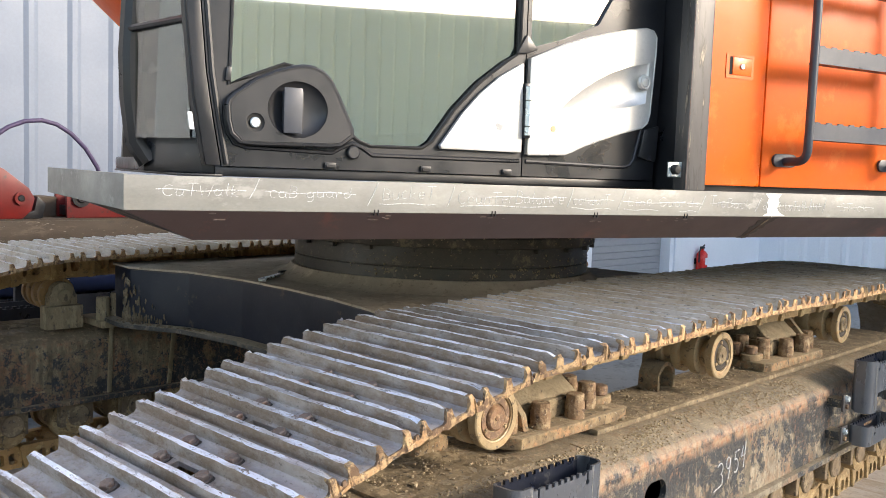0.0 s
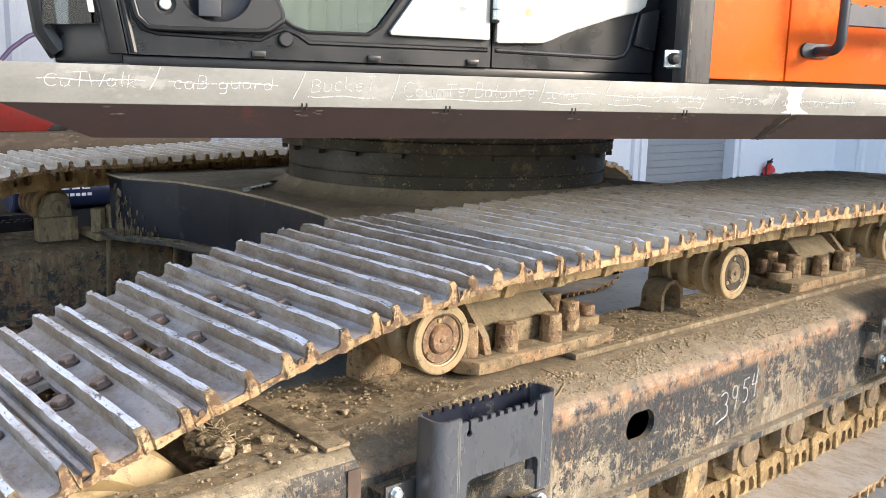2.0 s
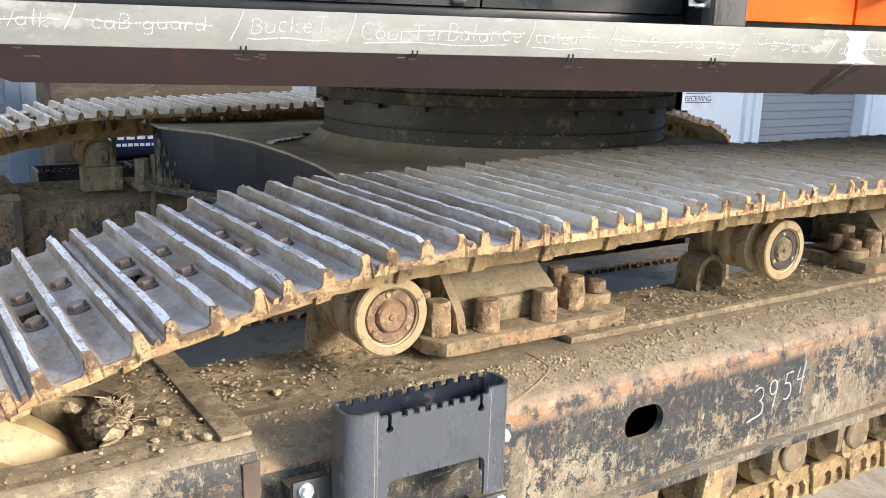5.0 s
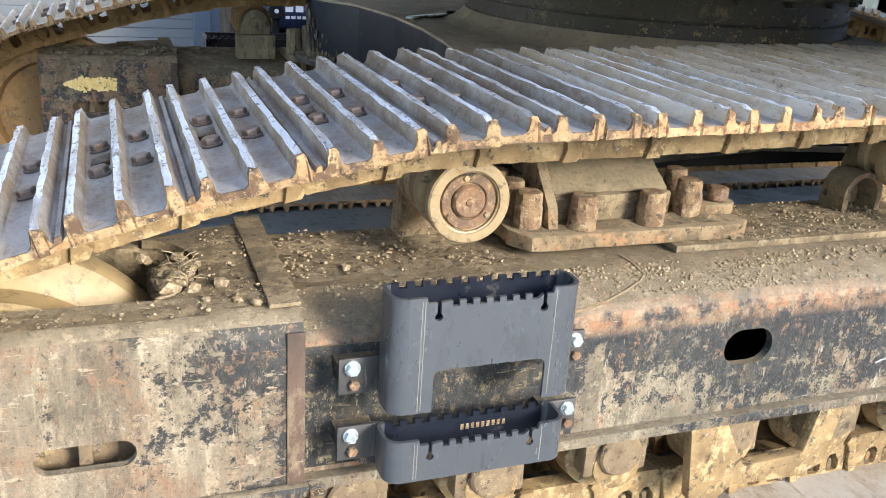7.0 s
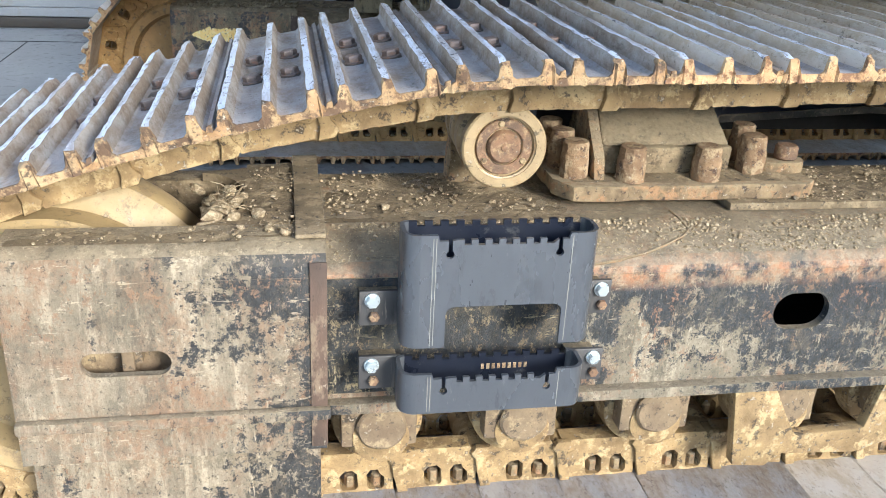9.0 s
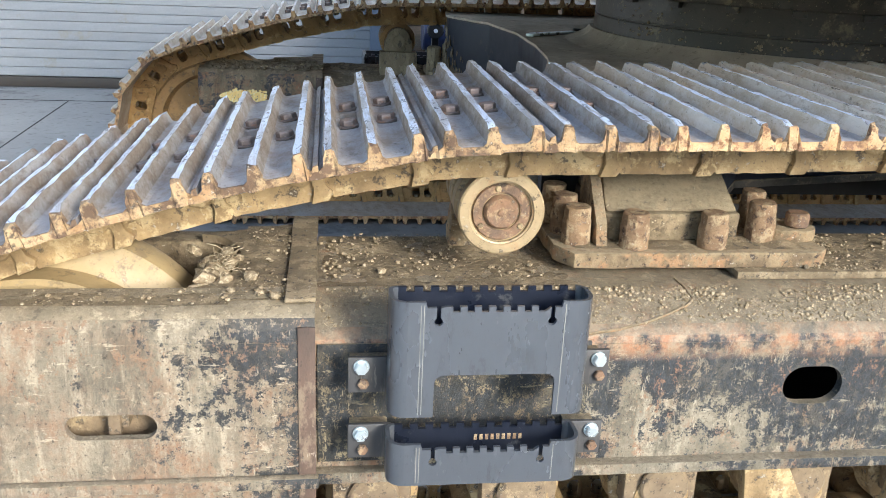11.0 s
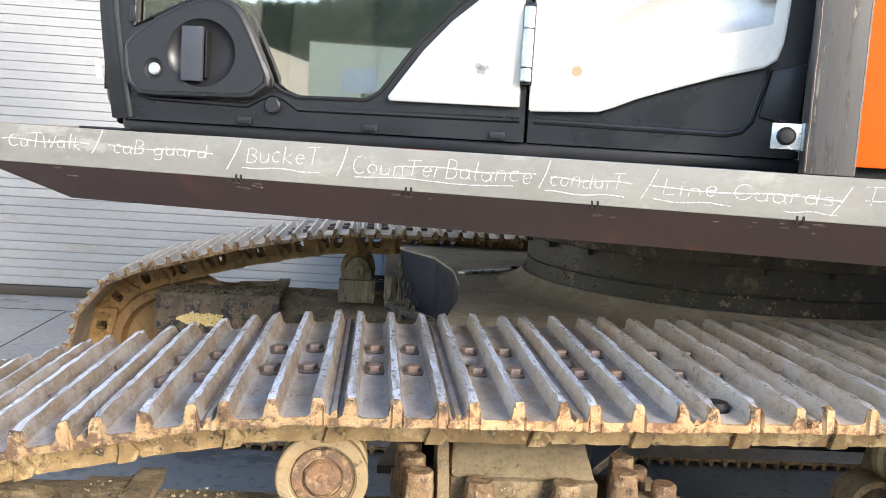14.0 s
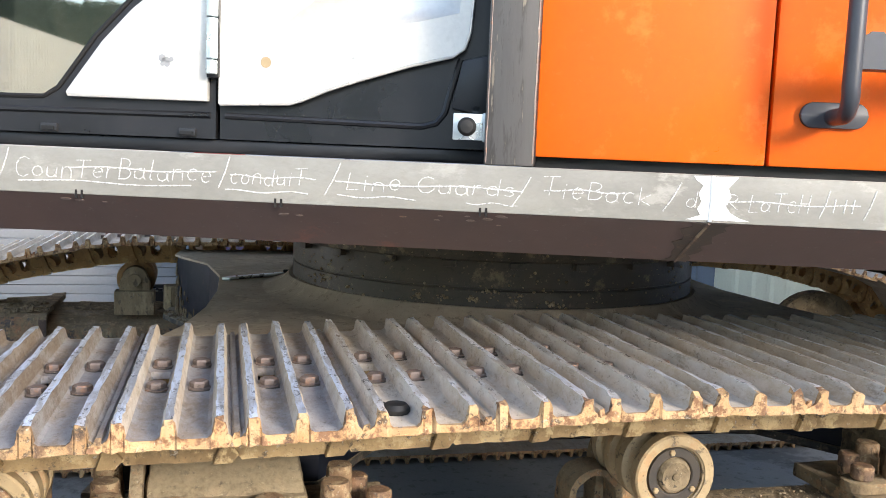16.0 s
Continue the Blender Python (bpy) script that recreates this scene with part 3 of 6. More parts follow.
# ---- structure: ground, walls ----
WALL_Y, WALL2_Y = 8.6, 6.2
bm = bm_new()
box(bm, -60, 80, -60, 80, GROUND - 0.3, GROUND)
thing("ground", bm, "concrete", "worn grey concrete yard slab with stains", "ground", "structure")
for i, (x0, x1, y0, y1) in enumerate(((-0.332, -0.324, 1.0, 8.0), (-7.0, 7.0, 8.02, 8.032), (-0.335, -0.32, -9.0, 0.99), (-7.0, 13.0, -2.6, -2.588))):
    bm = bm_new()
    box(bm, x0, x1, y0, y1, GROUND + 0.0005, GROUND + 0.003)
    thing("trim_%d" % (i + 1), bm, "dark", "dark tar-filled joint between concrete slabs", "joint", "structure")


def ribbed_wall(name, axis, at, a0, a1, z0, z1, thick, label, inward=1, step=0.305, m="white", deep=0.022):
    """A metal-clad wall with upright ribs on its inner face."""
    bm = bm_new()
    n = int((a1 - a0) / step)
    pts = [(a0, at + inward * thick), (a0, at)]
    for i in range(n):
        q = a0 + i * step
        for d, o in ((0.10, 0), (0.14, -deep), (0.19, -deep), (0.23, 0)):
            pts.append((q + d, at + inward * o))
    pts += [(a1, at), (a1, at + inward * thick)]
    prism(bm, pts if axis == "y" else [(b, a) for a, b in pts], "z", z0, z1)
    return thing(name, bm, m, label, "wall", "structure", smooth=0)


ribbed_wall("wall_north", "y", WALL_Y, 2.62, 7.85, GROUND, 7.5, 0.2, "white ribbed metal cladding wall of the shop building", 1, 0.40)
ribbed_wall("wall_jog", "x", 7.85, WALL2_Y, WALL_Y, GROUND, 7.5, 0.2, "pale cream ribbed metal return wall of the shop building", 1, 0.305, "jog")
ribbed_wall("wall_east", "x", 13.7, -16.0, WALL2_Y, GROUND, 7.5, 0.2, "pale blue-white ribbed metal wall closing the yard", 1, 0.305, "pale")
ribbed_wall("wall_south", "y", -40.0, -2.0, 20.5, GROUND, 9.6, 0.2, "cream ribbed metal wall across the yard", -1, 0.75, "cream", 0.16)


def slat_door(name, x0, x1, y, z1, label, low=None):
    bm = bm_new()
    box(bm, x0, x1, y + 0.12, y + 0.16, GROUND, z1)
    ob = thing(name, bm, "slat", label, "door", "structure")
    h = 0.084
    mesh = []
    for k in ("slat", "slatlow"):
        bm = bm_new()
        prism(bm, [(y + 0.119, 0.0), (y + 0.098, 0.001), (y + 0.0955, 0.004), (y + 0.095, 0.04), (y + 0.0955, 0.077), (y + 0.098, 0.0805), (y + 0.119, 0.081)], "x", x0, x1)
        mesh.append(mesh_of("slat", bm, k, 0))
    # slats below low take the darker grey
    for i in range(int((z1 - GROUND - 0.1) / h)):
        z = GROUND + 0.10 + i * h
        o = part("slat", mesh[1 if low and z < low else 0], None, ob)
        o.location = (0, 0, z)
    bm = bm_new()
    box(bm, x0, x1, y + 0.06, y + 0.13, GROUND + 0.005, GROUND + 0.095, 0, 0.01)
    part("bottom_rail", bm, "grease", ob, "dark rusty bottom rail")
    return ob


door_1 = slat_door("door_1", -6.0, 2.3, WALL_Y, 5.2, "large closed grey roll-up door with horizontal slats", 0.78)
slat_door("door_2", 9.1, 10.9, WALL2_Y, 3.4, "closed grey roll-up door with horizontal slats")
bm = bm_new()
for z in (1.745, 1.831):
    box(bm, -1.622, -1.588, 8.672, 8.694, z - 0.016, z + 0.016, 0, 0.004)
part("catch", bm, "grease", door_1, "small dark door catch")
bm = bm_new()
box(bm, 2.3, 2.62, WALL_Y - 0.04, WALL_Y + 0.2, GROUND, 7.5, 0, 0.01)
box(bm, 2.42, 2.44, WALL_Y - 0.055, WALL_Y - 0.0405, GROUND, 7.5)
thing("wall_pier", bm, "white", "white metal door jamb beside the roll-up door", "door jamb", "structure")
bm = bm_new()
box(bm, 7.85, 8.86, WALL2_Y, WALL2_Y + 0.2, GROUND, 7.5)
box(bm, 9.1, 10.9, WALL2_Y, WALL2_Y + 0.2, 3.4, 7.5)
box(bm, 11.14, 13.7, WALL2_Y, WALL2_Y + 0.2, GROUND, 7.5)
box(bm, -12, -6.0, WALL_Y, WALL_Y + 0.2, GROUND, 7.5)
box(bm, -6.0, 2.3, WALL_Y, WALL_Y + 0.2, 5.2, 7.5)
thing("wall_plain", bm, "pale", "plain white painted wall beside the roll-up doors", "wall", "structure")
for i, (x0, x1) in enumerate(((8.86, 9.10), (10.9, 11.14))):
    bm = bm_new()
    box(bm, x0, x1, WALL2_Y - 0.05, WALL2_Y + 0.2, GROUND, 3.5, 0, 0.008)
    box(bm, x0 + 0.09, x0 + 0.12, WALL2_Y - 0.08, WALL2_Y - 0.0505, GROUND, 3.5)
    thing("trim_%d" % (i + 5), bm, "pale", "pale blue-white steel jamb of the roll-up door", "door jamb", "structure")
bm = bm_new()
plate_hole(bm, [(-19.6, GROUND), (-3, GROUND), (-3, 4.3), (-19.6, 5.3)], [[(x, 3.1), (x + 0.55, 3.1), (x + 0.55, 3.75), (x, 3.75)] for x in (-17, -13.6, -10.3, -7)], "y", -24.3, -24.0)
prism(bm, [(-19.6, GROUND), (-3, GROUND), (-3, 4.3), (-19.6, 5.3)], "y", -26, -25.0)
thing("wall_far", bm, "cream", "pale far building across the yard with dark window openings", "building", "structure")

bm = bm_new()
pts = [(0.0, 0.0)]
for i in range(80):
    pts += [(i * 0.3 + d, o) for d, o in ((0.10, 0), (0.13, 0.03), (0.17, 0.03), (0.20, 0))]
prism(bm, pts + [(24.0, 0.0), (24.0, -0.2), (0.0, -0.2)], "z", GROUND, 6.0)
bm.transform(Matrix.Translation((-23.5, -20.5, 0)) @ Matrix.Rotation(radians(-114), 4, "Z"))
thing("wall_west", bm, "greycream", "sunlit cream ribbed metal building side across the yard", "building", "structure", smooth=0)
bm = bm_new()
box(bm, -17.9, -16.3, -23.99, -23.96, 3.35, 4.25)
thing("wall_board", bm, "paper", "white notice board on the far building", "sign", "structure")
bm = bm_new()
rnd = random.Random(77)
ridge = [(-260 + 1.1 * i, 27 + 4 * math.sin(i * 0.0165 + 0.6) + 1.2 * math.sin(i * 0.09) + rnd.uniform(0, 1.7)) for i in range(419)]
prism(bm, [(-260, GROUND)] + [(200, GROUND)] + ridge[::-1], "y", -150.0, -140.0)
M["woods"] = mat("far wooded hill", (0.075, 0.088, 0.050), (0.050, 0.062, 0.038), (0.10, 0.105, 0.065), 0.95, 0.0, 0.05, 0.6, 0.0)
thing("backdrop", bm, "woods", "dark wooded hillside behind the far buildings", "hill", "structure", smooth=0)

# ---- excavator ----
PITCH, YC, YF, SHOE_W = 0.2165, 1.925, 5.035, 0.83
excavator = empty("excavator", (3.6, 3.48, GROUND), "orange and black crawler excavator with muddy steel tracks, under repair", "excavator")
IDLER, SPROCKET = (1.28, 0.365, 0.455), (6.45, 0.42, 0.50)


def track_line():
    """The line of the shoes' plates: lower run, idler, slope, carrier rollers, sprocket."""
    p = [(6.45 - (6.45 - 1.28) * i / 40, GROUND + 0.035) for i in range(40)]
    for i in range(41):
        a = radians(-90 - (180 - 17) * i / 40)
        p.append((IDLER[0] + IDLER[2] * math.cos(a), IDLER[1] + IDLER[2] * math.sin(a)))
    p += [(1.33, 0.858), (1.44, 0.89), (1.55, 0.922), (1.66, 0.952), (1.86, 0.995), (2.07, 1.034), (2.18, 1.047), (2.3, 1.054), (2.52, 1.059), (2.73, 1.062), (2.95, 1.068), (3.17, 1.075), (3.39, 1.082), (3.7, 1.087), (4.2, 1.080), (4.7, 1.082), (5.1, 1.084), (5.5, 1.075), (5.9, 1.045), (6.2, 0.99)]
    for i in range(41):
        a = radians(84 - 174 * i / 40)
        p.append((SPROCKET[0] + SPROCKET[2] * math.cos(a), SPROCKET[1] + SPROCKET[2] * math.sin(a)))
    return p


def along(line, x_at):
    """Even steps on the closed line, with one shoe centred over x_at on the upper run: places and directions."""
    line = [Vector((a, 0, b)) for a, b in line]
    line.append(line[0])
    acc = [0.0]
    for a, b in zip(line, line[1:]):
        acc.append(acc[-1] + (b - a).length)

    def at(s):
        s %= acc[-1]
        for i in range(len(acc) - 1):
            if acc[i + 1] >= s:
                return line[i].lerp(line[i + 1], (s - acc[i]) / max(1e-9, acc[i + 1] - acc[i]))
    n = round(acc[-1] / PITCH)
    step = acc[-1] / n
    hit = min((abs(at(0.005 * k).x - x_at), 0.005 * k) for k in range(int(acc[-1] / 0.005)) if at(0.005 * k).z > 0.9)[1]
    return [(at(hit + i * step), (at(hit + (i + 0.5) * step) - at(hit + (i - 0.5) * step)).normalized()) for i in range(n)]


def shoe_mesh(seed, steel="shoe", flank="shoeside", edge="rust"):
    """A triple-bar shoe as one piece: x along the run, y across, z outward; plate, three bars, lip, a mud hole."""
    rnd = random.Random(seed)
    w, t = SHOE_W / 2, 0.014
    prof = [(-0.117, -0.006), (-0.100, 0.0)]
    for gx in (-0.0725, 0.0075, 0.0885):
        prof += [(gx - 0.021, 0.001), (gx - 0.0135, 0.007), (gx - 0.0098, 0.030), (gx - 0.0068, 0.0362), (gx + 0.0068, 0.0362), (gx + 0.0098, 0.030), (gx + 0.0135, 0.007), (gx + 0.020, 0.0015)]
    prof += [(0.112, 0.009), (0.121, 0.011)]
    xs = [p[0] for p in prof]
    half = [w, w - 0.006, w - 0.018] + [w * f for f in (0.90, 0.84, 0.76, 0.68, 0.6, 0.52, 0.44, 0.36, 0.28, 0.2)] + [0.048]
    ys = [-y for y in half] + half[::-1]
    bm = bm_new()
    top, low = [], []
    for k, y in enumerate(ys):
        end = k in (0, len(ys) - 1)
        tr, lr = [], []
        for i, (x, z) in enumerate(prof):
            hi = z > 0.02
            wear = rnd.uniform(-0.0026, 0.0010) if hi else rnd.uniform(-0.0006, 0.0006)
            if hi and k in (1, 2, len(ys) - 3, len(ys) - 2):
                wear += rnd.choice((0.0, -0.001, -0.004, -0.007))
            tr.append(bm.verts.new((x + (rnd.uniform(-0.0014, 0.0014) if hi else 0), y + (rnd.uniform(-0.005, 0.005) if end else 0), z + wear - (rnd.uniform(0.002, 0.010) if end and hi else 0))))
            lr.append(bm.verts.new((x, y + (rnd.uniform(-0.004, 0.004) if end else 0), (-t if x < 0.105 else -t + 0.012) + (rnd.uniform(-0.002, 0.002) if end else 0))))
        top.append(tr)
        low.append(lr)
    ha, hb = 9, 10
    n = len(prof)
    mid = ys.index(-0.048)

    def face(vs, mi):
        bm.faces.new(vs).material_index = mi
    for k in range(len(ys) - 1):
        for i in range(n - 1):
            if k == mid and i == ha:
                face((top[k][i], top[k + 1][i], low[k + 1][i], low[k][i]), 0)
                face((top[k][i + 1], low[k][i + 1], low[k + 1][i + 1], top[k + 1][i + 1]), 0)
                face((top[k][i], low[k][i], low[k][i + 1], top[k][i + 1]), 0)
                face((top[k + 1][i], top[k + 1][i + 1], low[k + 1][i + 1], low[k + 1][i]), 0)
                continue
            crest = prof[i][1] > 0.034 and prof[i + 1][1] > 0.034
            mi = 1 if crest else (3 if max(prof[i][1], prof[i + 1][1]) > 0.02 else 0)
            if k == 0 or (k == 1 and prof[i][1] > 0.02 and rnd.random() < 0.6):
                mi = 2
            face((top[k][i], top[k][i + 1], top[k + 1][i + 1], top[k + 1][i]), mi)
            face((low[k][i], low[k + 1][i], low[k + 1][i + 1], low[k][i + 1]), 0)
        face((top[k][0], top[k + 1][0], low[k + 1][0], low[k][0]), 0)
        face((top[k][-1], low[k][-1], low[k + 1][-1], top[k + 1][-1]), 0)
    for i in range(n - 1):
        face((top[0][i], low[0][i], low[0][i + 1], top[0][i + 1]), 2)
        face((top[-1][i], top[-1][i + 1], low[-1][i + 1], low[-1][i]), 2)
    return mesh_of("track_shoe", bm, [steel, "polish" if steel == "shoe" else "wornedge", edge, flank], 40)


SHOES = [shoe_mesh(k) for k in range(5)]
DUSTY = [shoe_mesh(k + 29, "shoe", "shoemud") for k in range(5)]
MUDDY = [shoe_mesh(k + 9, "shoemud", "shoemud") for k in range(5)]
BROWN = [shoe_mesh(k + 19, "shoe", "shoeside", "rustdark") for k in range(5)]
bm = bm_new()
# dark disc paints the shadow ring round the bolt head
lathe(bm, [(0.029, -0.001), (0.027, 0.0016), (0.019, 0.002)], "z", 0.002, 0, 0, 12, 1)
lathe(bm, [(0.0225, 0.0), (0.0225, 0.004), (0.0195, 0.0055)], "z", 0, 0, 0, 14)
lathe(bm, [(0.0190, 0.0056), (0.0190, 0.0145), (0.0165, 0.0175), (0.008, 0.0178)], "z", 0, 0, 0, 6)
BOLT = mesh_of("shoe_bolt", bm, ["bolt", "grease"], 30)


def link_mesh(m, pin, top, low):
    """A pair of chain links: side plates with two windows and their nuts, an eight-sided boss, a step where they overlap, the pin."""
    bm = bm_new()
    for sy in (-1, 1):
        y0, y1 = sorted((sy * 0.088, sy * 0.138))
        rim = [(-0.112, -0.0146), (0.094, -0.0146), (0.098, -0.062), (0.090, -0.100), (0.104, -0.121), (0.096, -0.133), (-0.088, -0.133), (-0.099, -0.119), (-0.118, -0.098), (-0.110, -0.062)]
        holes = [[(q - 0.016, top), (q + 0.016, top), (q + 0.023, top - 0.010), (q + 0.024, low + 0.016), (q + 0.014, low + 0.002), (q - 0.008, low), (q - 0.021, low + 0.011), (q - 0.023, top - 0.010)] for q in (-0.066, 0.002)]
        plate_hole(bm, rim, holes, "y", y0, y1)
        out = (y0 - 0.007, y0 + 0.002) if sy < 0 else (y1 - 0.002, y1 + 0.007)
        rod(bm, "y", 0.062, -0.064, out[0], out[1], 0.036, 8, 0, 0.004)
        prism(bm, [(0.068, -0.0150), (0.094, -0.0150), (0.106, -0.062), (0.112, -0.100), (0.124, -0.118), (0.112, -0.136), (0.074, -0.136), (0.086, -0.105)], "y", *((y0 - 0.014, y0 + 0.004) if sy < 0 else (y1 - 0.004, y1 + 0.014)), 0, 0.003)
        for nx in (-0.066, 0.002):
            rod(bm, "z", nx - 0.003, (y0 + y1) / 2, -0.052, -0.0145, 0.0140, 6, 1, 0.003)
    rod(bm, "y", 0.107, -0.090, -0.138, 0.138, 0.040, 14)
    crust(bm, 0.0022, 2.0, 40, 0.04)
    return mesh_of("track_link", bm, [m, pin], 35)


LINK, FAR_LINK = link_mesh("link", "pad", -0.020, -0.080), link_mesh("farlink", "farpad", -0.040, -0.100)


def crawler_track(yc, x_at, lead):
    """Chain links and shoes; the pin row of the chain is the part that carries the links."""
    for p, d in along(track_line(), x_at):
        m = Matrix.Translation((p.x, yc, p.z)) @ Matrix((d, (0, 1, 0), Vector(d).cross(Vector((0, 1, 0))))).transposed().to_4x4()
        o = part("track_shoe", random.choice(MUDDY if p.x > 3.05 or yc > 3 else DUSTY if p.x > 2.62 else SHOES if p.x > 2.45 else BROWN), None, excavator, lead)
        o.matrix_basis = m
        for bx in (-0.0325, 0.048):
            for by in (-0.093, 0.093):
                q = part("shoe_bolt", BOLT, None, o)
                q.location = (bx, by, 0)
        q = part("track_link", LINK if yc < 3 else FAR_LINK, None, o, "muddy brown chain link")


crawler_track(YC, 2.6235, "worn steel track shoe with three bars and a rusty edge")
crawler_track(YF, 2.58, "dusty steel track shoe with three bars")


def track_frame(off, m, near):
    bm = bm_new()
    plate_hole(bm, [(1.86, 0.285), (6.1, 0.285), (6.1, 0.575), (1.86, 0.575)], [stadium(3.006, 0.462, 0.072, 0.048)] if near else [], "y", 1.668 + off, 1.69 + off)
    prof = [(1.668, 0.5755), (1.672, 0.592), (1.69, 0.612), (1.745, 0.641), (1.80, 0.657), (1.83, 0.662), (2.10, 0.662), (2.182, 0.60), (2.182, 0.285), (2.16, 0.285), (2.16, 0.59), (2.09, 0.64), (1.84, 0.64), (1.70, 0.5755)]
    prism(bm, [(a + off, b) for a, b in prof], "x", 1.86, 6.1, 0)
    ob = part("track_frame", bm, m, excavator, "black-painted track frame crusted with tan mud and rust", 30)
    bm = bm_new()
    box(bm, 1.86, 6.1, 1.640 + off, 1.70 + off, 0.256, 0.2845, 0, 0.005)
    part("lower_flange", bm, m, ob)
    bm = bm_new()
    box(bm, 2.86, 6.05, 1.822 + off, 2.11 + off, 0.6625, 0.682, 0, 0.004)
    part("top_plate", bm, "mud", ob, "muddy top plate")
    # near-black plate paints the shade inside the hollow frame
    bm = bm_new()
    box(bm, 1.86, 6.1, 1.72 + off, 2.15 + off, 0.262, 0.2835)
    part("inner_plate", bm, "dark", ob)
    return ob


near_frame = track_frame(0.0, "frame", True)
far_frame = track_frame(YF - YC, "farframe", False)


def idler_guard(off, m, far):
    bm = bm_new()
    plate_hole(bm, [(1.235, 0.20), (1.872, 0.20), (1.872, 0.62), (1.235, 0.62)], [stadium(1.464, 0.4365, 0.090, 0.028)], "y", 1.60 + off, 1.618 + off)
    prof = [(1.60, 0.6205), (1.602, 0.645), (1.615, 0.668), (1.64, 0.684), (1.68, 0.690), (1.725, 0.690), (1.725, 0.672), (1.68, 0.672), (1.645, 0.664), (1.625, 0.648), (1.618, 0.6205)]
    prism(bm, [(a + off, b) for a, b in prof], "x", 1.235, 1.872)
    ob = part("idler_guard", bm, m, excavator, "rust-stained guard plate over the front idler", 30)
    bm = bm_new()
    arc = [(1.595 + 0.108 * math.cos(radians(t)), 1.90 + off + 0.1745 * math.sin(radians(t))) for t in range(-90, 91, 15)]
    prism(bm, [(1.872, 1.7255 + off), (1.872, 2.18 + off)] + [(a, b) for a, b in reversed(arc)], "z", 0.668, 0.688)
    part("guard_deck", bm, "mud", ob, "muddy deck of the idler guard")
    bm = bm_new()
    box(bm, 1.812, 1.874, 1.64 + off, 2.18 + off, 0.6905, 0.700, 0, 0.003)
    crust(bm, 0.003, 9.0, 30, 0.03)
    part("weld_bar", bm, "mud", ob)
    bm = bm_new()
    box(bm, 1.838, 1.8735, 1.595 + off, 1.5998 + off, 0.21, 0.655, 0, 0.002)
    part("edge_bar", bm, "edge", ob, "rusty brown edge bar")
    bm = bm_new()
    box(bm, 1.235, 1.88, 1.578 + off, 1.5995 + off, 0.288, 0.315, 0, 0.006)
    part("rub_strip", bm, m, ob)
    bm = bm_new()
    box(bm, 1.235, 1.86, 1.66 + off, 1.70 + off, 0.0, 0.1995, 0, 0.004)
    part("lower_plate", bm, m, ob)
    bm = bm_new()
    box(bm, 1.30, 1.84, 1.68 + off, 1.70 + off, 0.22, 0.63)
    part("inner_plate", bm, "collar", ob)
    bm = bm_new()
    box(bm, 1.60, 1.85, 1.64 + off, 2.17 + off, 0.585, 0.632, 0, 0.01)
    crust(bm, 0.008, 4.0, 25, 0.03)
    part("packed_mud", bm, "mud", ob, "mud packed behind the idler")
    bm = bm_new()
    box(bm, 1.42, 1.86, 2.085 + off, 2.17 + off, 0.50, 0.667, 0, 0.01)
    crust(bm, 0.005, 6.0, 25, 0.03)
    part("yoke", bm, "mud", ob, "muddy idler yoke")
    bm = bm_new()
    box(bm, 1.45, 1.475, 1.63 + off, 1.74 + off, 0.40, 0.475, 0, 0.004)
    box(bm, 1.475, 1.49, 1.64 + off, 1.73 + off, 0.415, 0.46)
    part("tension_rod", bm, "collar", ob)
    return ob


for x0, x1 in ((2.506, 2.518), (2.865, 2.900)):
    bm = bm_new()
    prism(bm, [(x0 - 0.012, 0.29), (x0 + 0.012, 0.29), (x1 + 0.012, 0.655), (x1 - 0.012, 0.655)], "y", 1.655 + YF - YC, 1.6675 + YF - YC, 0, 0.003)
    part("weld_rib", bm, "farpad", far_frame, "muddy upright weld rib")
idler_guard(0.0, "guard", False)
far_guard = idler_guard(YF - YC, "farframe", True)
bm = bm_new()
rnd = random.Random(5)
for i in range(420):
    a = rnd.random()
    h = 0.045 * min(1.0, a / 0.42) if a < 0.42 else 0.030
    if rnd.random() < 0.12:
        continue
    cx, cz, r, t0 = 1.345 + 0.235 * a, 0.550 + rnd.uniform(-h, h), rnd.uniform(0.004, 0.0095), rnd.random() * 6.3
    pts = [(cx + r * rnd.uniform(0.6, 1.3) * math.cos(t0 + k * 1.2566), cz + r * rnd.uniform(0.6, 1.3) * math.sin(t0 + k * 1.2566)) for k in range(5)]
    prism(bm, pts, "y", YF - YC + 1.5975 - rnd.uniform(0.0, 0.002), YF - YC + 1.5998)
tagged(part("paint_flakes", bm, "ochre", far_guard, "flaking yellow paint patch"), kind="stuff")


def wheel(name, x, z, yc, prof, mats, n=40, label=""):
    bm = bm_new()
    lathe(bm, prof, "y", x, z, yc, n)
    return part(name, bm, mats, excavator, label)


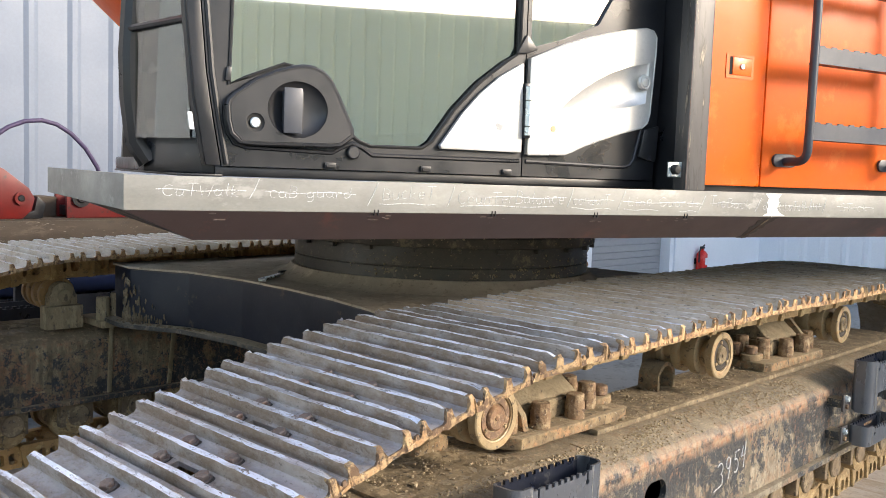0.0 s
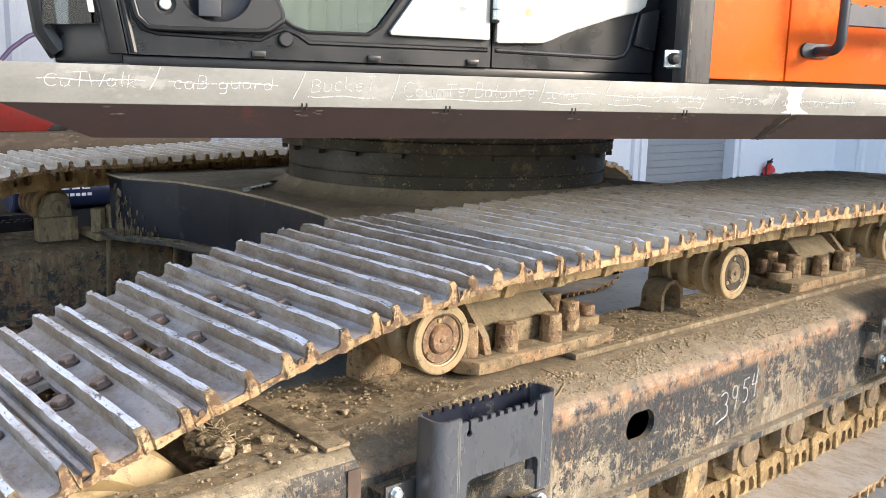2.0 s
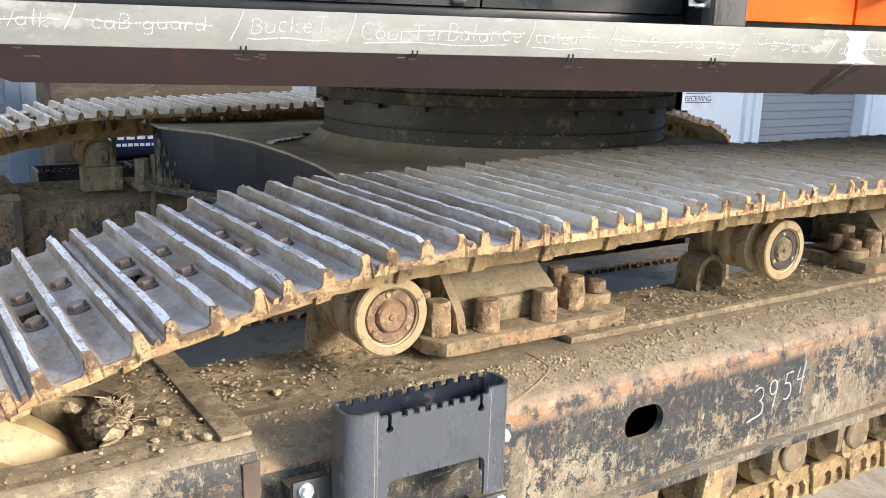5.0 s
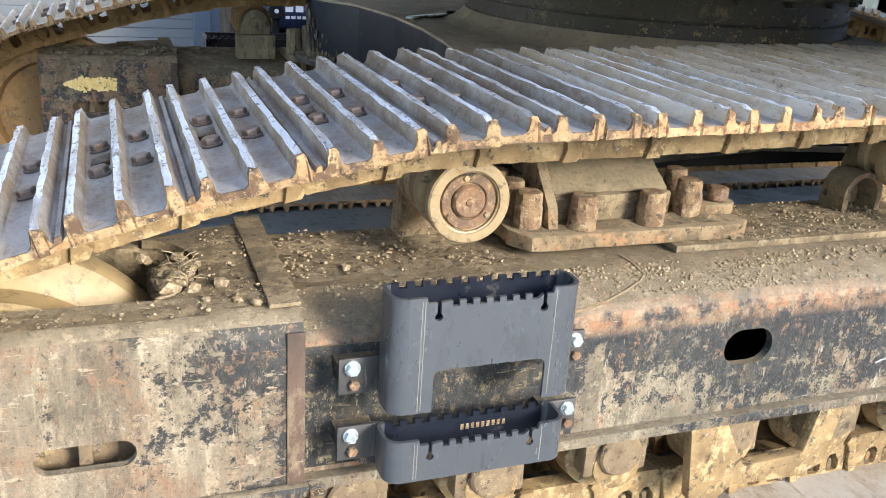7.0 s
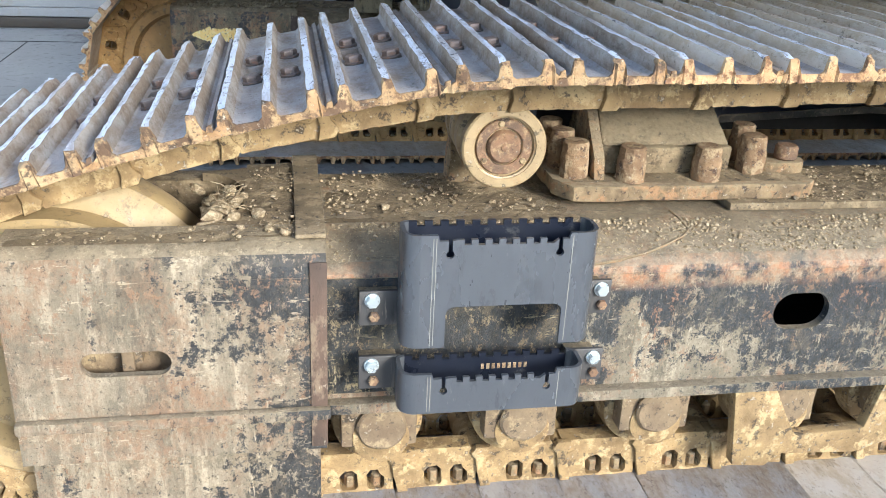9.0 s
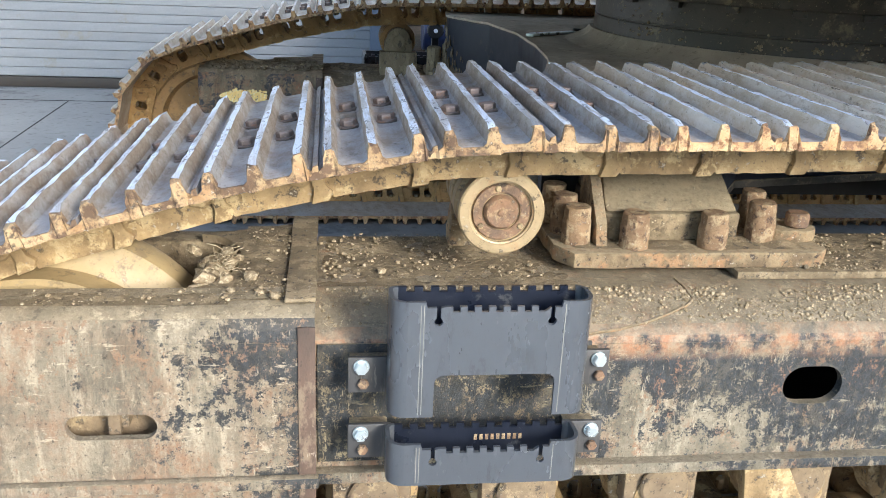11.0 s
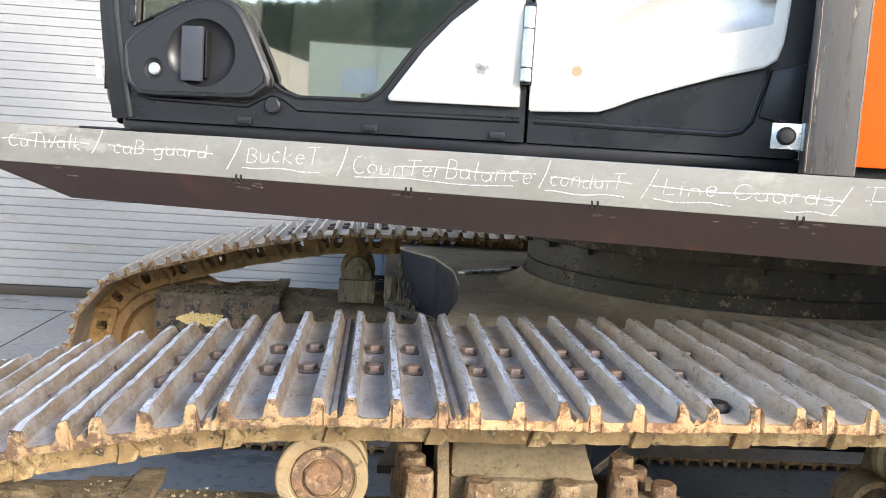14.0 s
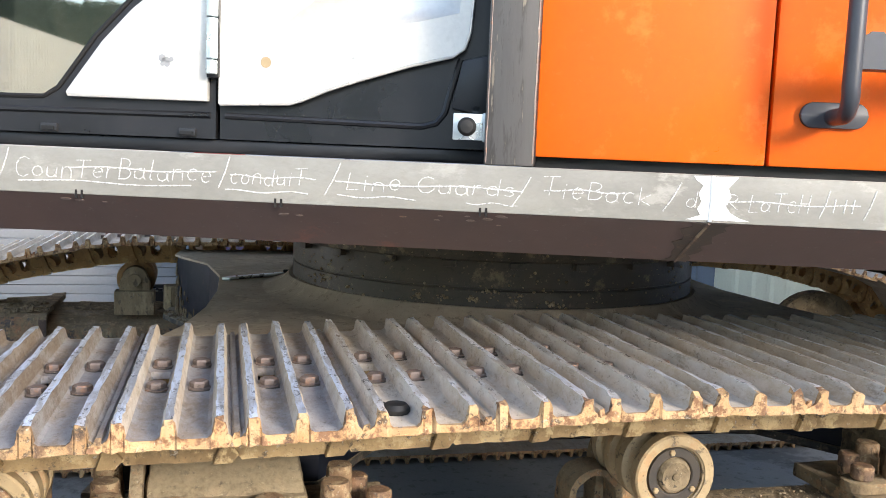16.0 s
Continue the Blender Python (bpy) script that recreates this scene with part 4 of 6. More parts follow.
def roller_cap(ob, x, z, y, r):
    bm = bm_new()
    lathe(bm, [(0.004, y - 0.013), (r * 0.09, y - 0.012), (r * 0.10, y - 0.009), (r * 0.36, y - 0.010), (r * 0.42, y - 0.005), (r * 0.44, y + 0.006), (r * 0.80, y + 0.006), (r * 0.80, y + 0.012)], "y", x, z, 0, 32)
    crust(bm, 0.0016, x, 60, 0.012)
    part("cap", bm, "cap" if x < 3 else "block", ob, "rusty end cap")
    bm = bm_new()
    lathe(bm, [(r * 0.47, y - 0.001), (r * 0.50, y - 0.003), (r * 0.69, y - 0.003), (r * 0.715, y + 0.001), (r * 0.715, y + 0.0055), (r * 0.47, y + 0.0055), (r * 0.47, y - 0.001)], "y", x, z, 0, 32, 0, False)
    part("groove", bm, "cap" if x < 3 else "grease", ob, "brown muddy cover plate")
    bm = bm_new()
    lathe(bm, [(r * 0.75, y + 0.006), (r * 0.76, y - 0.004), (r * 0.80, y - 0.006), (r * 0.83, y - 0.004), (r * 0.83, y + 0.006), (r * 0.75, y + 0.006)], "y", x, z, 0, 32, 0, False)
    part("snap_ring", bm, "hub", ob)
    for a in (100, 215, 325):
        bm = bm_new()
        rod(bm, "y", x + r * 0.60 * math.cos(radians(a)), z + r * 0.60 * math.sin(radians(a)), y - 0.008, y + 0.006, 0.0075, 6, 0, 0.002)
        part("screw", bm, "hub", ob)


for yc in (YC, YF):
    wheel("front_idler", IDLER[0], IDLER[1], yc, [(0.10, -0.09), (0.25, -0.10), (0.27, -0.15), (0.315, -0.155), (0.325, -0.145), (0.325, -0.075), (0.345, -0.06), (0.395, -0.045), (0.40, -0.03), (0.40, 0.03), (0.395, 0.045), (0.345, 0.06), (0.325, 0.075), (0.325, 0.145), (0.315, 0.155), (0.27, 0.15), (0.25, 0.10), (0.10, 0.09)], "tan" if yc == YC else "fartan", 64, "tan-coloured worn front idler wheel")
    wheel("sprocket", SPROCKET[0], SPROCKET[1], yc, [(0.30, -0.05), (0.35, -0.04), (0.35, 0.04), (0.30, 0.05)], "mud", 40)
    for x, z in ((2.276, 0.835), (3.70, 0.848), (5.04, 0.845)):
        s = -1 if yc == YC else 1
        face = -0.135
        ob = wheel("carrier_roller", x, z, yc, [(0.03, -0.122), (0.071, -0.122), (0.073, -0.135), (0.0925, -0.135), (0.0965, -0.131), (0.0955, -0.104), (0.090, -0.101), (0.056, -0.099), (0.056, -0.062), (0.090, -0.058), (0.0945, -0.054), (0.0945, -0.020), (0.076, -0.014), (0.076, 0.020), (0.090, 0.024), (0.092, 0.028), (0.092, 0.055), (0.078, 0.060), (0.078, 0.095), (0.09, 0.10), (0.09, 0.125), (0.03, 0.13)], "hub" if yc == YC else "fartan", 44, "worn muddy carrier roller under the upper track")
        if yc == YC:
            roller_cap(ob, x, z, yc - 0.126, 0.091)
            bm = bm_new()
            prism(bm, [(x - 0.075, 0.662), (x + 0.075, 0.662), (x + 0.07, 0.80), (x + 0.04, z + 0.05), (x - 0.04, z + 0.05), (x - 0.07, 0.80)], "y", yc + 0.132, yc + 0.20, 0, 0.006)
            crust(bm, 0.006, x)
            part("roller_bracket", bm, "pad", ob)
        else:
            bm = bm_new()
            box(bm, x - 0.098, x + 0.098, yc - 0.235, yc - 0.145, 0.662, 0.785, 0, 0.006)
            prism(bm, [(x - 0.075, 0.7855), (x + 0.075, 0.7855), (x + 0.072, 0.84)] + [(x + 0.06 * math.cos(radians(t)), z + 0.02 + 0.055 * math.sin(radians(t))) for t in range(0, 181, 15)] + [(x - 0.072, 0.84)], "y", yc - 0.215, yc - 0.15, 0, 0.005)
            part("roller_bracket", bm, "farpad", ob)
            bm = bm_new()
            rod(bm, "y", x, z + 0.005, yc - 0.232, yc - 0.216, 0.034, 20, 0, 0.003)
            part("shaft_end", bm, "farpad", ob)
    for i in range(12):
        x = 2.003 + 0.345 * i
        ob = wheel("track_roller", x, 0.150, yc, [(0.05, -0.235), (0.068, -0.23), (0.070, -0.165), (0.11, -0.155), (0.115, -0.10), (0.095, -0.09), (0.095, 0.09), (0.11, 0.10), (0.11, 0.15), (0.05, 0.16)], "link", 28, "mud-coated lower track roller")
        bm = bm_new()
        box(bm, x - 0.095, x + 0.085, yc - 0.228, yc - 0.175, 0.125, 0.2555, 0, 0.008)
        rod(bm, "y", x, 0.185, yc - 0.246, yc - 0.2285, 0.060, 24, 0, 0.006)
        if yc == YC:
            crust(bm, 0.003, x, 30, 0.045)
        part("roller_collar", bm, "collar", ob, "brown muddy roller collar")
    off = yc - YC
    bm = bm_new()
    prism(bm, [(2.87, 0.2555), (2.90, 0.03), (2.99, 0.02), (3.03, 0.055), (3.24, 0.045), (3.33, 0.075), (3.36, 0.2555), (3.28, 0.2555), (3.25, 0.12), (3.06, 0.11), (3.03, 0.16), (2.98, 0.2555)], "y", 1.655 + off, 1.69 + off, 0, 0.005)
    part("chain_guide", bm, "link", excavator, "muddy track guide plate under the frame")


def mount_pad(off, x, flip):
    """The bolted casting that ties the car body's leg to the track frame."""
    s = -1 if flip else 1

    def X(a):
        return x + s * a
    bm = bm_new()
    pts = [(X(-0.335), 1.91), (X(-0.30), 1.842), (X(0.31), 1.848), (X(0.335), 1.87), (X(0.335), 2.18), (X(-0.335), 2.18)]
    prism(bm, [(a, b + off) for a, b in pts], "z", 0.6825, 0.722, 0, 0.006)
    crust(bm, 0.0035, x)
    ob = part("mount_pad", bm, "pad", excavator, "muddy cast mounting pad with large bolts")
    bm = bm_new()
    box(bm, min(X(-0.208), X(0.135)), max(X(-0.208), X(0.135)), 1.932 + off, 2.25 + off, 0.7225, 0.792, 0, 0.010)
    lo, hi = [(X(-0.206), 1.938), (X(0.130), 1.938), (X(0.135), 2.25), (X(-0.208), 2.25)], [(X(-0.195), 2.03), (X(0.112), 2.03), (X(0.12), 2.25), (X(-0.20), 2.25)]
    a = [bm.verts.new((p, q + off, 0.7925)) for p, q in lo]
    b2 = [bm.verts.new((p, q + off, 0.872)) for p, q in hi]
    fs = [bm.faces.new(a), bm.faces.new(b2)] + [bm.faces.new((a[i], a[(i + 1) % 4], b2[(i + 1) % 4], b2[i])) for i in range(4)]
    bmesh.ops.recalc_face_normals(bm, faces=bm.faces[:])
    bmesh.ops.bevel(bm, geom=list({e for f in fs for e in f.edges}), offset=0.010, segments=2, affect="EDGES", profile=0.6)
    crust(bm, 0.005, x + 3)
    part("leg_block", bm, "block", ob, "muddy tapered leg block")
    bm = bm_new()
    prism(bm, [(1.885 + off, 0.7225), (1.90 + off, 0.775), (1.99 + off, 0.87), (2.06 + off, 0.872), (2.06 + off, 0.7225)], "x", min(X(-0.238), X(-0.210)), max(X(-0.238), X(-0.210)), 0, 0.005)
    part("rib", bm, "pad", ob)
    for a, y, r, h in ((-0.295, 2.09, 0.034, 0.10), (-0.290, 2.00, 0.034, 0.098), (-0.278, 1.925, 0.036, 0.090), (-0.145, 1.892, 0.036, 0.086), (0.050, 1.892, 0.036, 0.086), (0.195, 1.945, 0.036, 0.096), (0.215, 2.04, 0.033, 0.10)):
        bm = bm_new()
        lathe(bm, [(r, 0.7225), (r, 0.722 + h * 0.60), (r * 0.97, 0.722 + h * 0.63), (r * 0.93, 0.722 + h * 0.66), (r * 0.90, 0.722 + h * 0.96), (r * 0.82, 0.722 + h)], "z", X(a), y + off, 0, 10)
        crust(bm, 0.0014, x + a * 9, 70, 0.02)
        part("pad_bolt", bm, "boltmud", ob, "rusty mud-caked bolt")
    bm = bm_new()
    prism(bm, [(p, q) for p, q in stadium(X(0.280), 1.96 + off, 0.065, 0.042)], "z", 0.7225, 0.752, 0, 0.005)
    part("lug", bm, "pad", ob)
    for a in (0.255, 0.295):
        bm = bm_new()
        rod(bm, "z", X(a), 1.955 + off + (0.10 if a < 0.27 else 0), 0.7525 if a > 0.27 else 0.7225, 0.79, 0.029, 14, 0, 0.005)
        part("pad_bolt", bm, "cap", ob, "rusty mud-caked bolt")
    return ob


for off in (0.0, YF - YC):
    if off == 0.0:
        mount_pad(0.0, 2.765, False)
        mount_pad(0.0, 4.62, True)
    else:
        for x in (2.62, 4.9):
            bm = bm_new()
            box(bm, x - 0.19, x + 0.22, 4.70, 4.98, 0.6625, 0.70, 0, 0.006)
            ob = part("mount_pad", bm, "farpad", excavator, "muddy cast mounting pad with large bolts")
            for a in (-0.16, -0.08, 0.0):
                bm = bm_new()
                rod(bm, "z", x + a, 4.75 - 0.02 * a, 0.7005, 0.86 + a * 0.2, 0.038, 8, 0, 0.006)
                part("pad_bolt", bm, "farpad", ob)

bm = bm_new()
for k in range(3):
    rnd = random.Random(60 + k)
    tube(bm, [(x + rnd.uniform(-0.004, 0.004), y, z + 0.001 + rnd.uniform(-0.001, 0.002)) for x, y, z in ((2.46, 1.674, 0.594), (2.53, 1.680, 0.601), (2.60, 1.692, 0.613), (2.66, 1.715, 0.625), (2.70, 1.732, 0.634), (2.728, 1.752, 0.643), (2.722, 1.79, 0.654), (2.712, 1.83, 0.662))][:5 if k else 8], 0.0032 - 0.0007 * k, 6)
part("weld_scar", bm, "pad", near_frame, "muddy old weld scar")
# hose guard: a bent strap arch on the near frame's deck
bm = bm_new()
arc = [(3.600 + 0.070 * math.cos(radians(t)), 0.730 + 0.070 * math.sin(radians(t))) for t in range(0, 181, 12)]
inn = [(3.600 + 0.052 * math.cos(radians(t)), 0.730 + 0.052 * math.sin(radians(t))) for t in range(180, -1, -12)]
prism(bm, [(3.670, 0.6825)] + arc + [(3.530, 0.6825), (3.548, 0.6825)] + inn + [(3.652, 0.6825)], "y", 1.985, 2.078, 0)
crust(bm, 0.003, 1.0, 40, 0.03)
part("hose_guard", bm, "pad", excavator, "mud-spattered bent strap hose guard")

# car body between the tracks, swing bearing
CX, CY = 3.76, 3.48
front = [(2.52, 4.74), (2.50, 4.52), (2.55, 4.40), (2.655, 4.2), (2.712, 3.8), (2.705, 3.4), (2.67, 3.05), (2.61, 2.74), (2.52, 2.48), (2.46, 2.2)]
nearside = [(2.95, 2.2), (3.15, 2.5), (3.76, 2.62), (4.37, 2.5), (4.57, 2.2)]
back = [(5.05, 2.2), (4.95, 2.55), (4.85, 3.0), (4.82, 3.48), (4.87, 4.0), (5.05, 4.45), (5.25, 4.74)]
bm = bm_new()
prism(bm, front + nearside + back, "z", 0.72, 1.0, 0, 0.008)
car = part("car_body", bm, "blue", excavator, "dark blue welded car body with dusty top plate")
bm = bm_new()
prism(bm, [(a - 0.065, b) for a, b in front] + nearside + back, "z", 0.695, 0.7195, 0, 0.004)
part("bottom_flange", bm, "dustblue", car, "dusty bottom flange")
bm = bm_new()
prism(bm, [(a - 0.012, b) for a, b in front] + nearside + back, "z", 1.0005, 1.012, 0, 0.003)
part("top_plate", bm, "deck", car, "brown dusty top plate")
bm = bm_new()
rnd = random.Random(17)
for i in range(170):
    k, y = rnd.random() ** 2.2, 4.60 - abs(rnd.gauss(0, 0.12))
    x = 2.50 + max(0.0, 4.52 - y) * 0.42
    lump(bm, (x - 0.004 + rnd.uniform(-0.004, 0.004), y, 0.735 + 0.25 * k * max(0.12, 1 - (4.6 - y) * 3)), rnd.uniform(0.002, 0.006), i, 4.0)
for i in range(160):
    y = rnd.uniform(3.9, 4.6)
    lump(bm, (2.46 + max(0.0, 4.52 - y) * 0.42 + rnd.uniform(-0.02, 0.03), y, 0.722), rnd.uniform(0.003, 0.008), i + 500, 0.7)
tagged(part("mud_cake", bm, "mud", car, "dried mud caked on the leg"), kind="stuff")
# added dark box that keeps the gap under the car body black
bm = bm_new()
prism(bm, [(3.05, 3.0), (4.6, 3.0), (4.75, 3.3), (4.75, 4.1), (4.5, 4.3), (3.15, 4.3), (2.95, 4.1), (2.95, 3.3)], "z", 0.53, 0.6945, 0, 0.01)
part("lower_box", bm, "dark", car)
bm = bm_new()
lathe(bm, [(0.785, 1.0125), (0.785, 1.06), (0.785, 1.075), (0.785, 1.118), (0.779, 1.121), (0.779, 1.126), (0.785, 1.129), (0.785, 1.2135), (0.70, 1.2137)], "z", CX, CY, 0, 96)
bearing = part("swing_bearing", bm, "oily", excavator, "oily black swing bearing ring with mud specks")
bm = bm_new()
lathe(bm, [(0.70, 1.2145), (0.815, 1.215), (0.82, 1.22), (0.82, 1.262), (0.805, 1.268), (0.805, 1.345), (0.7, 1.352)], "z", CX, CY, 0, 96)
part("upper_ring", bm, "ringdust", bearing, "brown dusty upper ring")
for i in range(24):
    a = radians(i * 15 + 4)
    bm = bm_new()
    box(bm, -0.022, 0.022, -0.012, 0.014, 1.194, 1.2143, 0, 0.003)
    bm.transform(Matrix.Translation((CX + 0.806 * math.cos(a), CY + 0.806 * math.sin(a), 0)) @ Matrix.Rotation(a - radians(90), 4, "Z"))
    part("ring_lug", bm, "oily", bearing)
bm = bm_new()
lathe(bm, [(0.80, 1.0125), (0.90, 1.0125), (0.86, 1.022), (0.825, 1.04), (0.802, 1.066), (0.80, 1.066)], "z", CX, CY, 0, 96)
part("flare", bm, "deck", bearing, "dusty flared foot of the bearing")
bm = bm_new()
rnd = random.Random(8)
for i in range(800):
    a, z = radians(rnd.uniform(190, 330)), rnd.choice((rnd.uniform(1.225, 1.34), 1.34 - abs(rnd.gauss(0, 0.035)), 1.34 - abs(rnd.gauss(0, 0.035)), rnd.uniform(1.06, 1.19)))
    r = 0.8205 if z > 1.21 else 0.7855
    lump(bm, (CX + r * math.cos(a), CY + r * math.sin(a), z), rnd.choice((0.002, 0.003, 0.004, 0.006)) * rnd.uniform(0.6, 1.2), i, 0.9)
for i in range(90):
    a, z = rnd.choice(((3.317, 1.082), (3.39, 1.086), (3.49, 1.088), (3.53, 1.115), (3.05, 1.10), (3.75, 1.08), (3.62, 1.10)))
    a, z = math.acos((a + rnd.gauss(0, 0.012) - CX) / 0.7855), z + rnd.gauss(0, 0.008)
    lump(bm, (CX + 0.7855 * math.cos(a), CY - 0.7855 * math.sin(a), z), rnd.uniform(0.002, 0.0075), i + 900, 0.9)
tagged(part("mud_specks", bm, "gravel", bearing, "dried mud specks"), kind="stuff")


def arc2(cx, cy, r, a0, a1, n=6):
    return [(cx + r * math.cos(radians(a0 + (a1 - a0) * i / n)), cy + r * math.sin(radians(a0 + (a1 - a0) * i / n))) for i in range(n + 1)]


def toothed(x0, x1, z_top, n):
    """The upper edge of a tread plate, from right to left, cut into teeth."""
    pts = []
    w = (x1 - x0) / (2 * n)
    for i in range(2 * n, 0, -1):
        xa, xb = x0 + i * w, x0 + (i - 1) * w
        z = z_top if i % 2 else z_top - 0.011
        pts += [(xa, z), (xb, z)]
    return pts


def boot_step(dx):
    """A pressed-steel boot step: an upper and a lower tread, each a bent strap with a toothed rim, on four bolted tabs."""
    step = None
    for k, (z0, z1, full) in enumerate(((0.503, 0.750, True), (0.345, 0.440, False))):
        xa, xb, yf, yb, t, r = 2.016 + dx, 2.415 + dx, 1.497, 1.588, 0.008, 0.034
        bm = bm_new()
        top = z1
        if full:
            low = [(xa + r, z0), (xa + 0.088, z0)] + [(xa + 0.088, 0.575)] + arc2(xa + 0.106, 0.577, 0.018, 180, 90, 4) + arc2(xb - 0.088, 0.577, 0.018, 90, 0, 4) + [(xb - 0.07, z0), (xb - r, z0)]
        else:
            low = [(xa + r, z0), (xb - r, z0)]
        def key(q):
            return [(q + 0.004, top - 0.012), (q + 0.004, top - 0.034)] + arc2(q, top - 0.041, 0.0085, 60, -240, 10) + [(q - 0.004, top - 0.034), (q - 0.004, top - 0.012)]
        rim = [(xb - r, top), (xb - 0.065, top), (xb - 0.068, top - 0.012)] + key(xb - 0.085) + toothed(xa + 0.105, xb - 0.10, top - 0.010, 7) + key(xa + 0.092) + [(xa + 0.070, top - 0.012), (xa + 0.067, top), (xa + r, top)]
        plate_hole(bm, low + rim, [], "y", yf, yf + t)
        for cx, a0, a1 in ((xa + r, 270, 180), (xb - r, 270, 360)):
            o, i_ = arc2(cx, yf + r, r, a0, a1, 7), arc2(cx, yf + r, r - t, a1, a0, 7)
            prism(bm, o + i_, "z", z0, z1)
        for x0 in (xa, xb - t):
            box(bm, x0, x0 + t, yf + r, yb - 0.02, z0, z1)
        for cx, a0, a1 in ((xa + 0.02, 180, 90), (xb - 0.02, 0, 90)):
            o, i_ = arc2(cx, yb - 0.02, 0.02, a0, a1, 5), arc2(cx, yb - 0.02, 0.02 - t, a1, a0, 5)
            prism(bm, o + i_, "z", z0 + 0.01, z1 - 0.002)
        bt = top - 0.002
        back = bm_new()
        prism(back, [(xa + 0.02, max(z0 + 0.01, z1 - 0.16)), (xb - 0.02, max(z0 + 0.01, z1 - 0.16))] + toothed(xa + 0.02, xb - 0.02, bt, 11), "y", yb - t, yb)
        if k == 0:
            step = part("boot_step", bm, "raw", excavator, "new bare steel boot step bolted to the track frame", 25)
        else:
            part("lower_tread", bm, "raw", step, "", 25)
        part("back_strap", back, "inside", step, "blue-black toothed back strap", 25)
        # pale strips paint the highlights along the plate's bends
        for q in (xa + 0.058, xa + 0.064, xb - 0.060):
            bm = bm_new()
            box(bm, q - 0.0009, q + 0.0009, yf - 0.0006, yf + 0.002, z0 + 0.006, z1 - 0.006)
            part("bend_line", bm, "beam", step)
    for i in range(9):
        bm = bm_new()
        box(bm, 2.205 + dx + i * 0.012, 2.212 + dx + i * 0.012, 1.5788, 1.5798, 0.398, 0.411)
        part("ink_bar", bm, "boltmud", step)
    for tx0, tx1, bx, zs in ((1.939, 2.03, 1.966, (0.570, 0.415)), (2.41, 2.486, 2.462, (0.579, 0.410))):
        for z in zs:
            bm = bm_new()
            box(bm, tx0 + dx, tx1 + dx, 1.590, 1.600, z - 0.060, z + 0.020, 0, 0.003)
            part("tab", bm, "post", step)
            bm = bm_new()
            box(bm, tx0 + dx + 0.004, tx1 + dx - 0.004, 1.6005, 1.6675, z - 0.045, z - 0.005, 0, 0.003)
            part("spacer", bm, "backing", step)
            bm = bm_new()
            rod(bm, "y", bx + dx, z, 1.573, 1.5895, 0.0138, 6, 0, 0.002)
            rod(bm, "y", bx + dx, z, 1.585, 1.5897, 0.0165, 18)
            part("bolt", bm, "zinc", step, "bright zinc-plated hex bolt")
            bm = bm_new()
            rod(bm, "y", bx + dx + 0.004, z - 0.037, 1.578, 1.5895, 0.0118, 6, 0, 0.002)
            part("nut", bm, "cap", step, "rusty nut")
    return step


boot_step(0.0)
boot_step(2.60)

# the frame's black patch behind the step and the weld seam beside it
bm = bm_new()
# widened left past the step to paint its shadow too
box(bm, 1.876, 2.47, 1.663, 1.6675, 0.30, 0.585, 0, 0.001)
part("backing_plate", bm, "backing", near_frame, "bare black paint and painted shadow behind the step")

# ---- house: u rearward along the side, v inward, z up ----
HA = radians(-17.5)
HM = Matrix.Translation((1.359, 2.303, 0)) @ Matrix.Rotation(HA, 4, "Z")


def hpart(name, bm, mats, parent=None, label="", smooth=35):
    bm.transform(HM)
    return part(name, bm, mats, parent or excavator, label, smooth)


# rear end out of view, lengthened to keep sun off the tracks
UE = 5.9
bm = bm_new()
box(bm, 0.0, UE, 0.0, 0.012, 1.432, 1.524, 0, 0.002)
beam = hpart("deck_beam", bm, "beam", None, "bare steel deck edge beam with chalk notes", 20)
bm = bm_new()
prism(bm, [(0.0, 0.0125), (0.012, 0.0125), (-0.060, 1.30), (-0.072, 1.30)], "z", 1.432, 1.526, 0, 0.002)
hpart("front_beam", bm, "beam", beam)
bm = bm_new()
box(bm, 0.0125, UE, 0.0125, 0.165, 1.512, 1.522, 0, 0.002)
hpart("top_flange", bm, "post", beam, "dark steel top flange")
bm = bm_new()
va = [bm.verts.new(p) for p in ((0, 1.4, 1.4315), (0, 0, 1.4315), (UE, 0, 1.4315))]
vb = [bm.verts.new(p) for p in ((0.2, 1.4, 1.345), (0.2, 0.105, 1.345), (UE, 0.105, 1.345))]
vc = [bm.verts.new(p) for p in ((0.012, 1.4, 1.4315), (0.012, 0.012, 1.4315), (UE, 0.012, 1.4315))]
vd = [bm.verts.new(p) for p in ((0.205, 1.4, 1.353), (0.205, 0.11, 1.353), (UE, 0.11, 1.353))]
for i in range(2):
    bm.faces.new((va[i], va[i + 1], vb[i + 1], vb[i]))
    bm.faces.new((vc[i], vd[i], vd[i + 1], vc[i + 1]))
    bm.faces.new((va[i], vc[i], vc[i + 1], va[i + 1]))
    bm.faces.new((vb[i], vb[i + 1], vd[i + 1], vd[i]))
bmesh.ops.recalc_face_normals(bm, faces=bm.faces[:])
hpart("skirt", bm, "primer", beam, "brown primed sloping skirt under the beam", 20)
bm = bm_new()
box(bm, 0.21, UE, 0.11, 2.85, 1.3455, 1.365)
hpart("deck_floor", bm, "black", None, "black underside plate of the upper deck")
for u in (0.713, 1.12, 1.527, 1.934):
    for d in (-0.006, 0.006):
        bm = bm_new()
        box(bm, u + d - 0.0022, u + d + 0.0022, -0.0012, 0.004, 1.424, 1.441)
        hpart("punch_mark", bm, "dark", beam)
rnd = random.Random(91)
bm = bm_new()
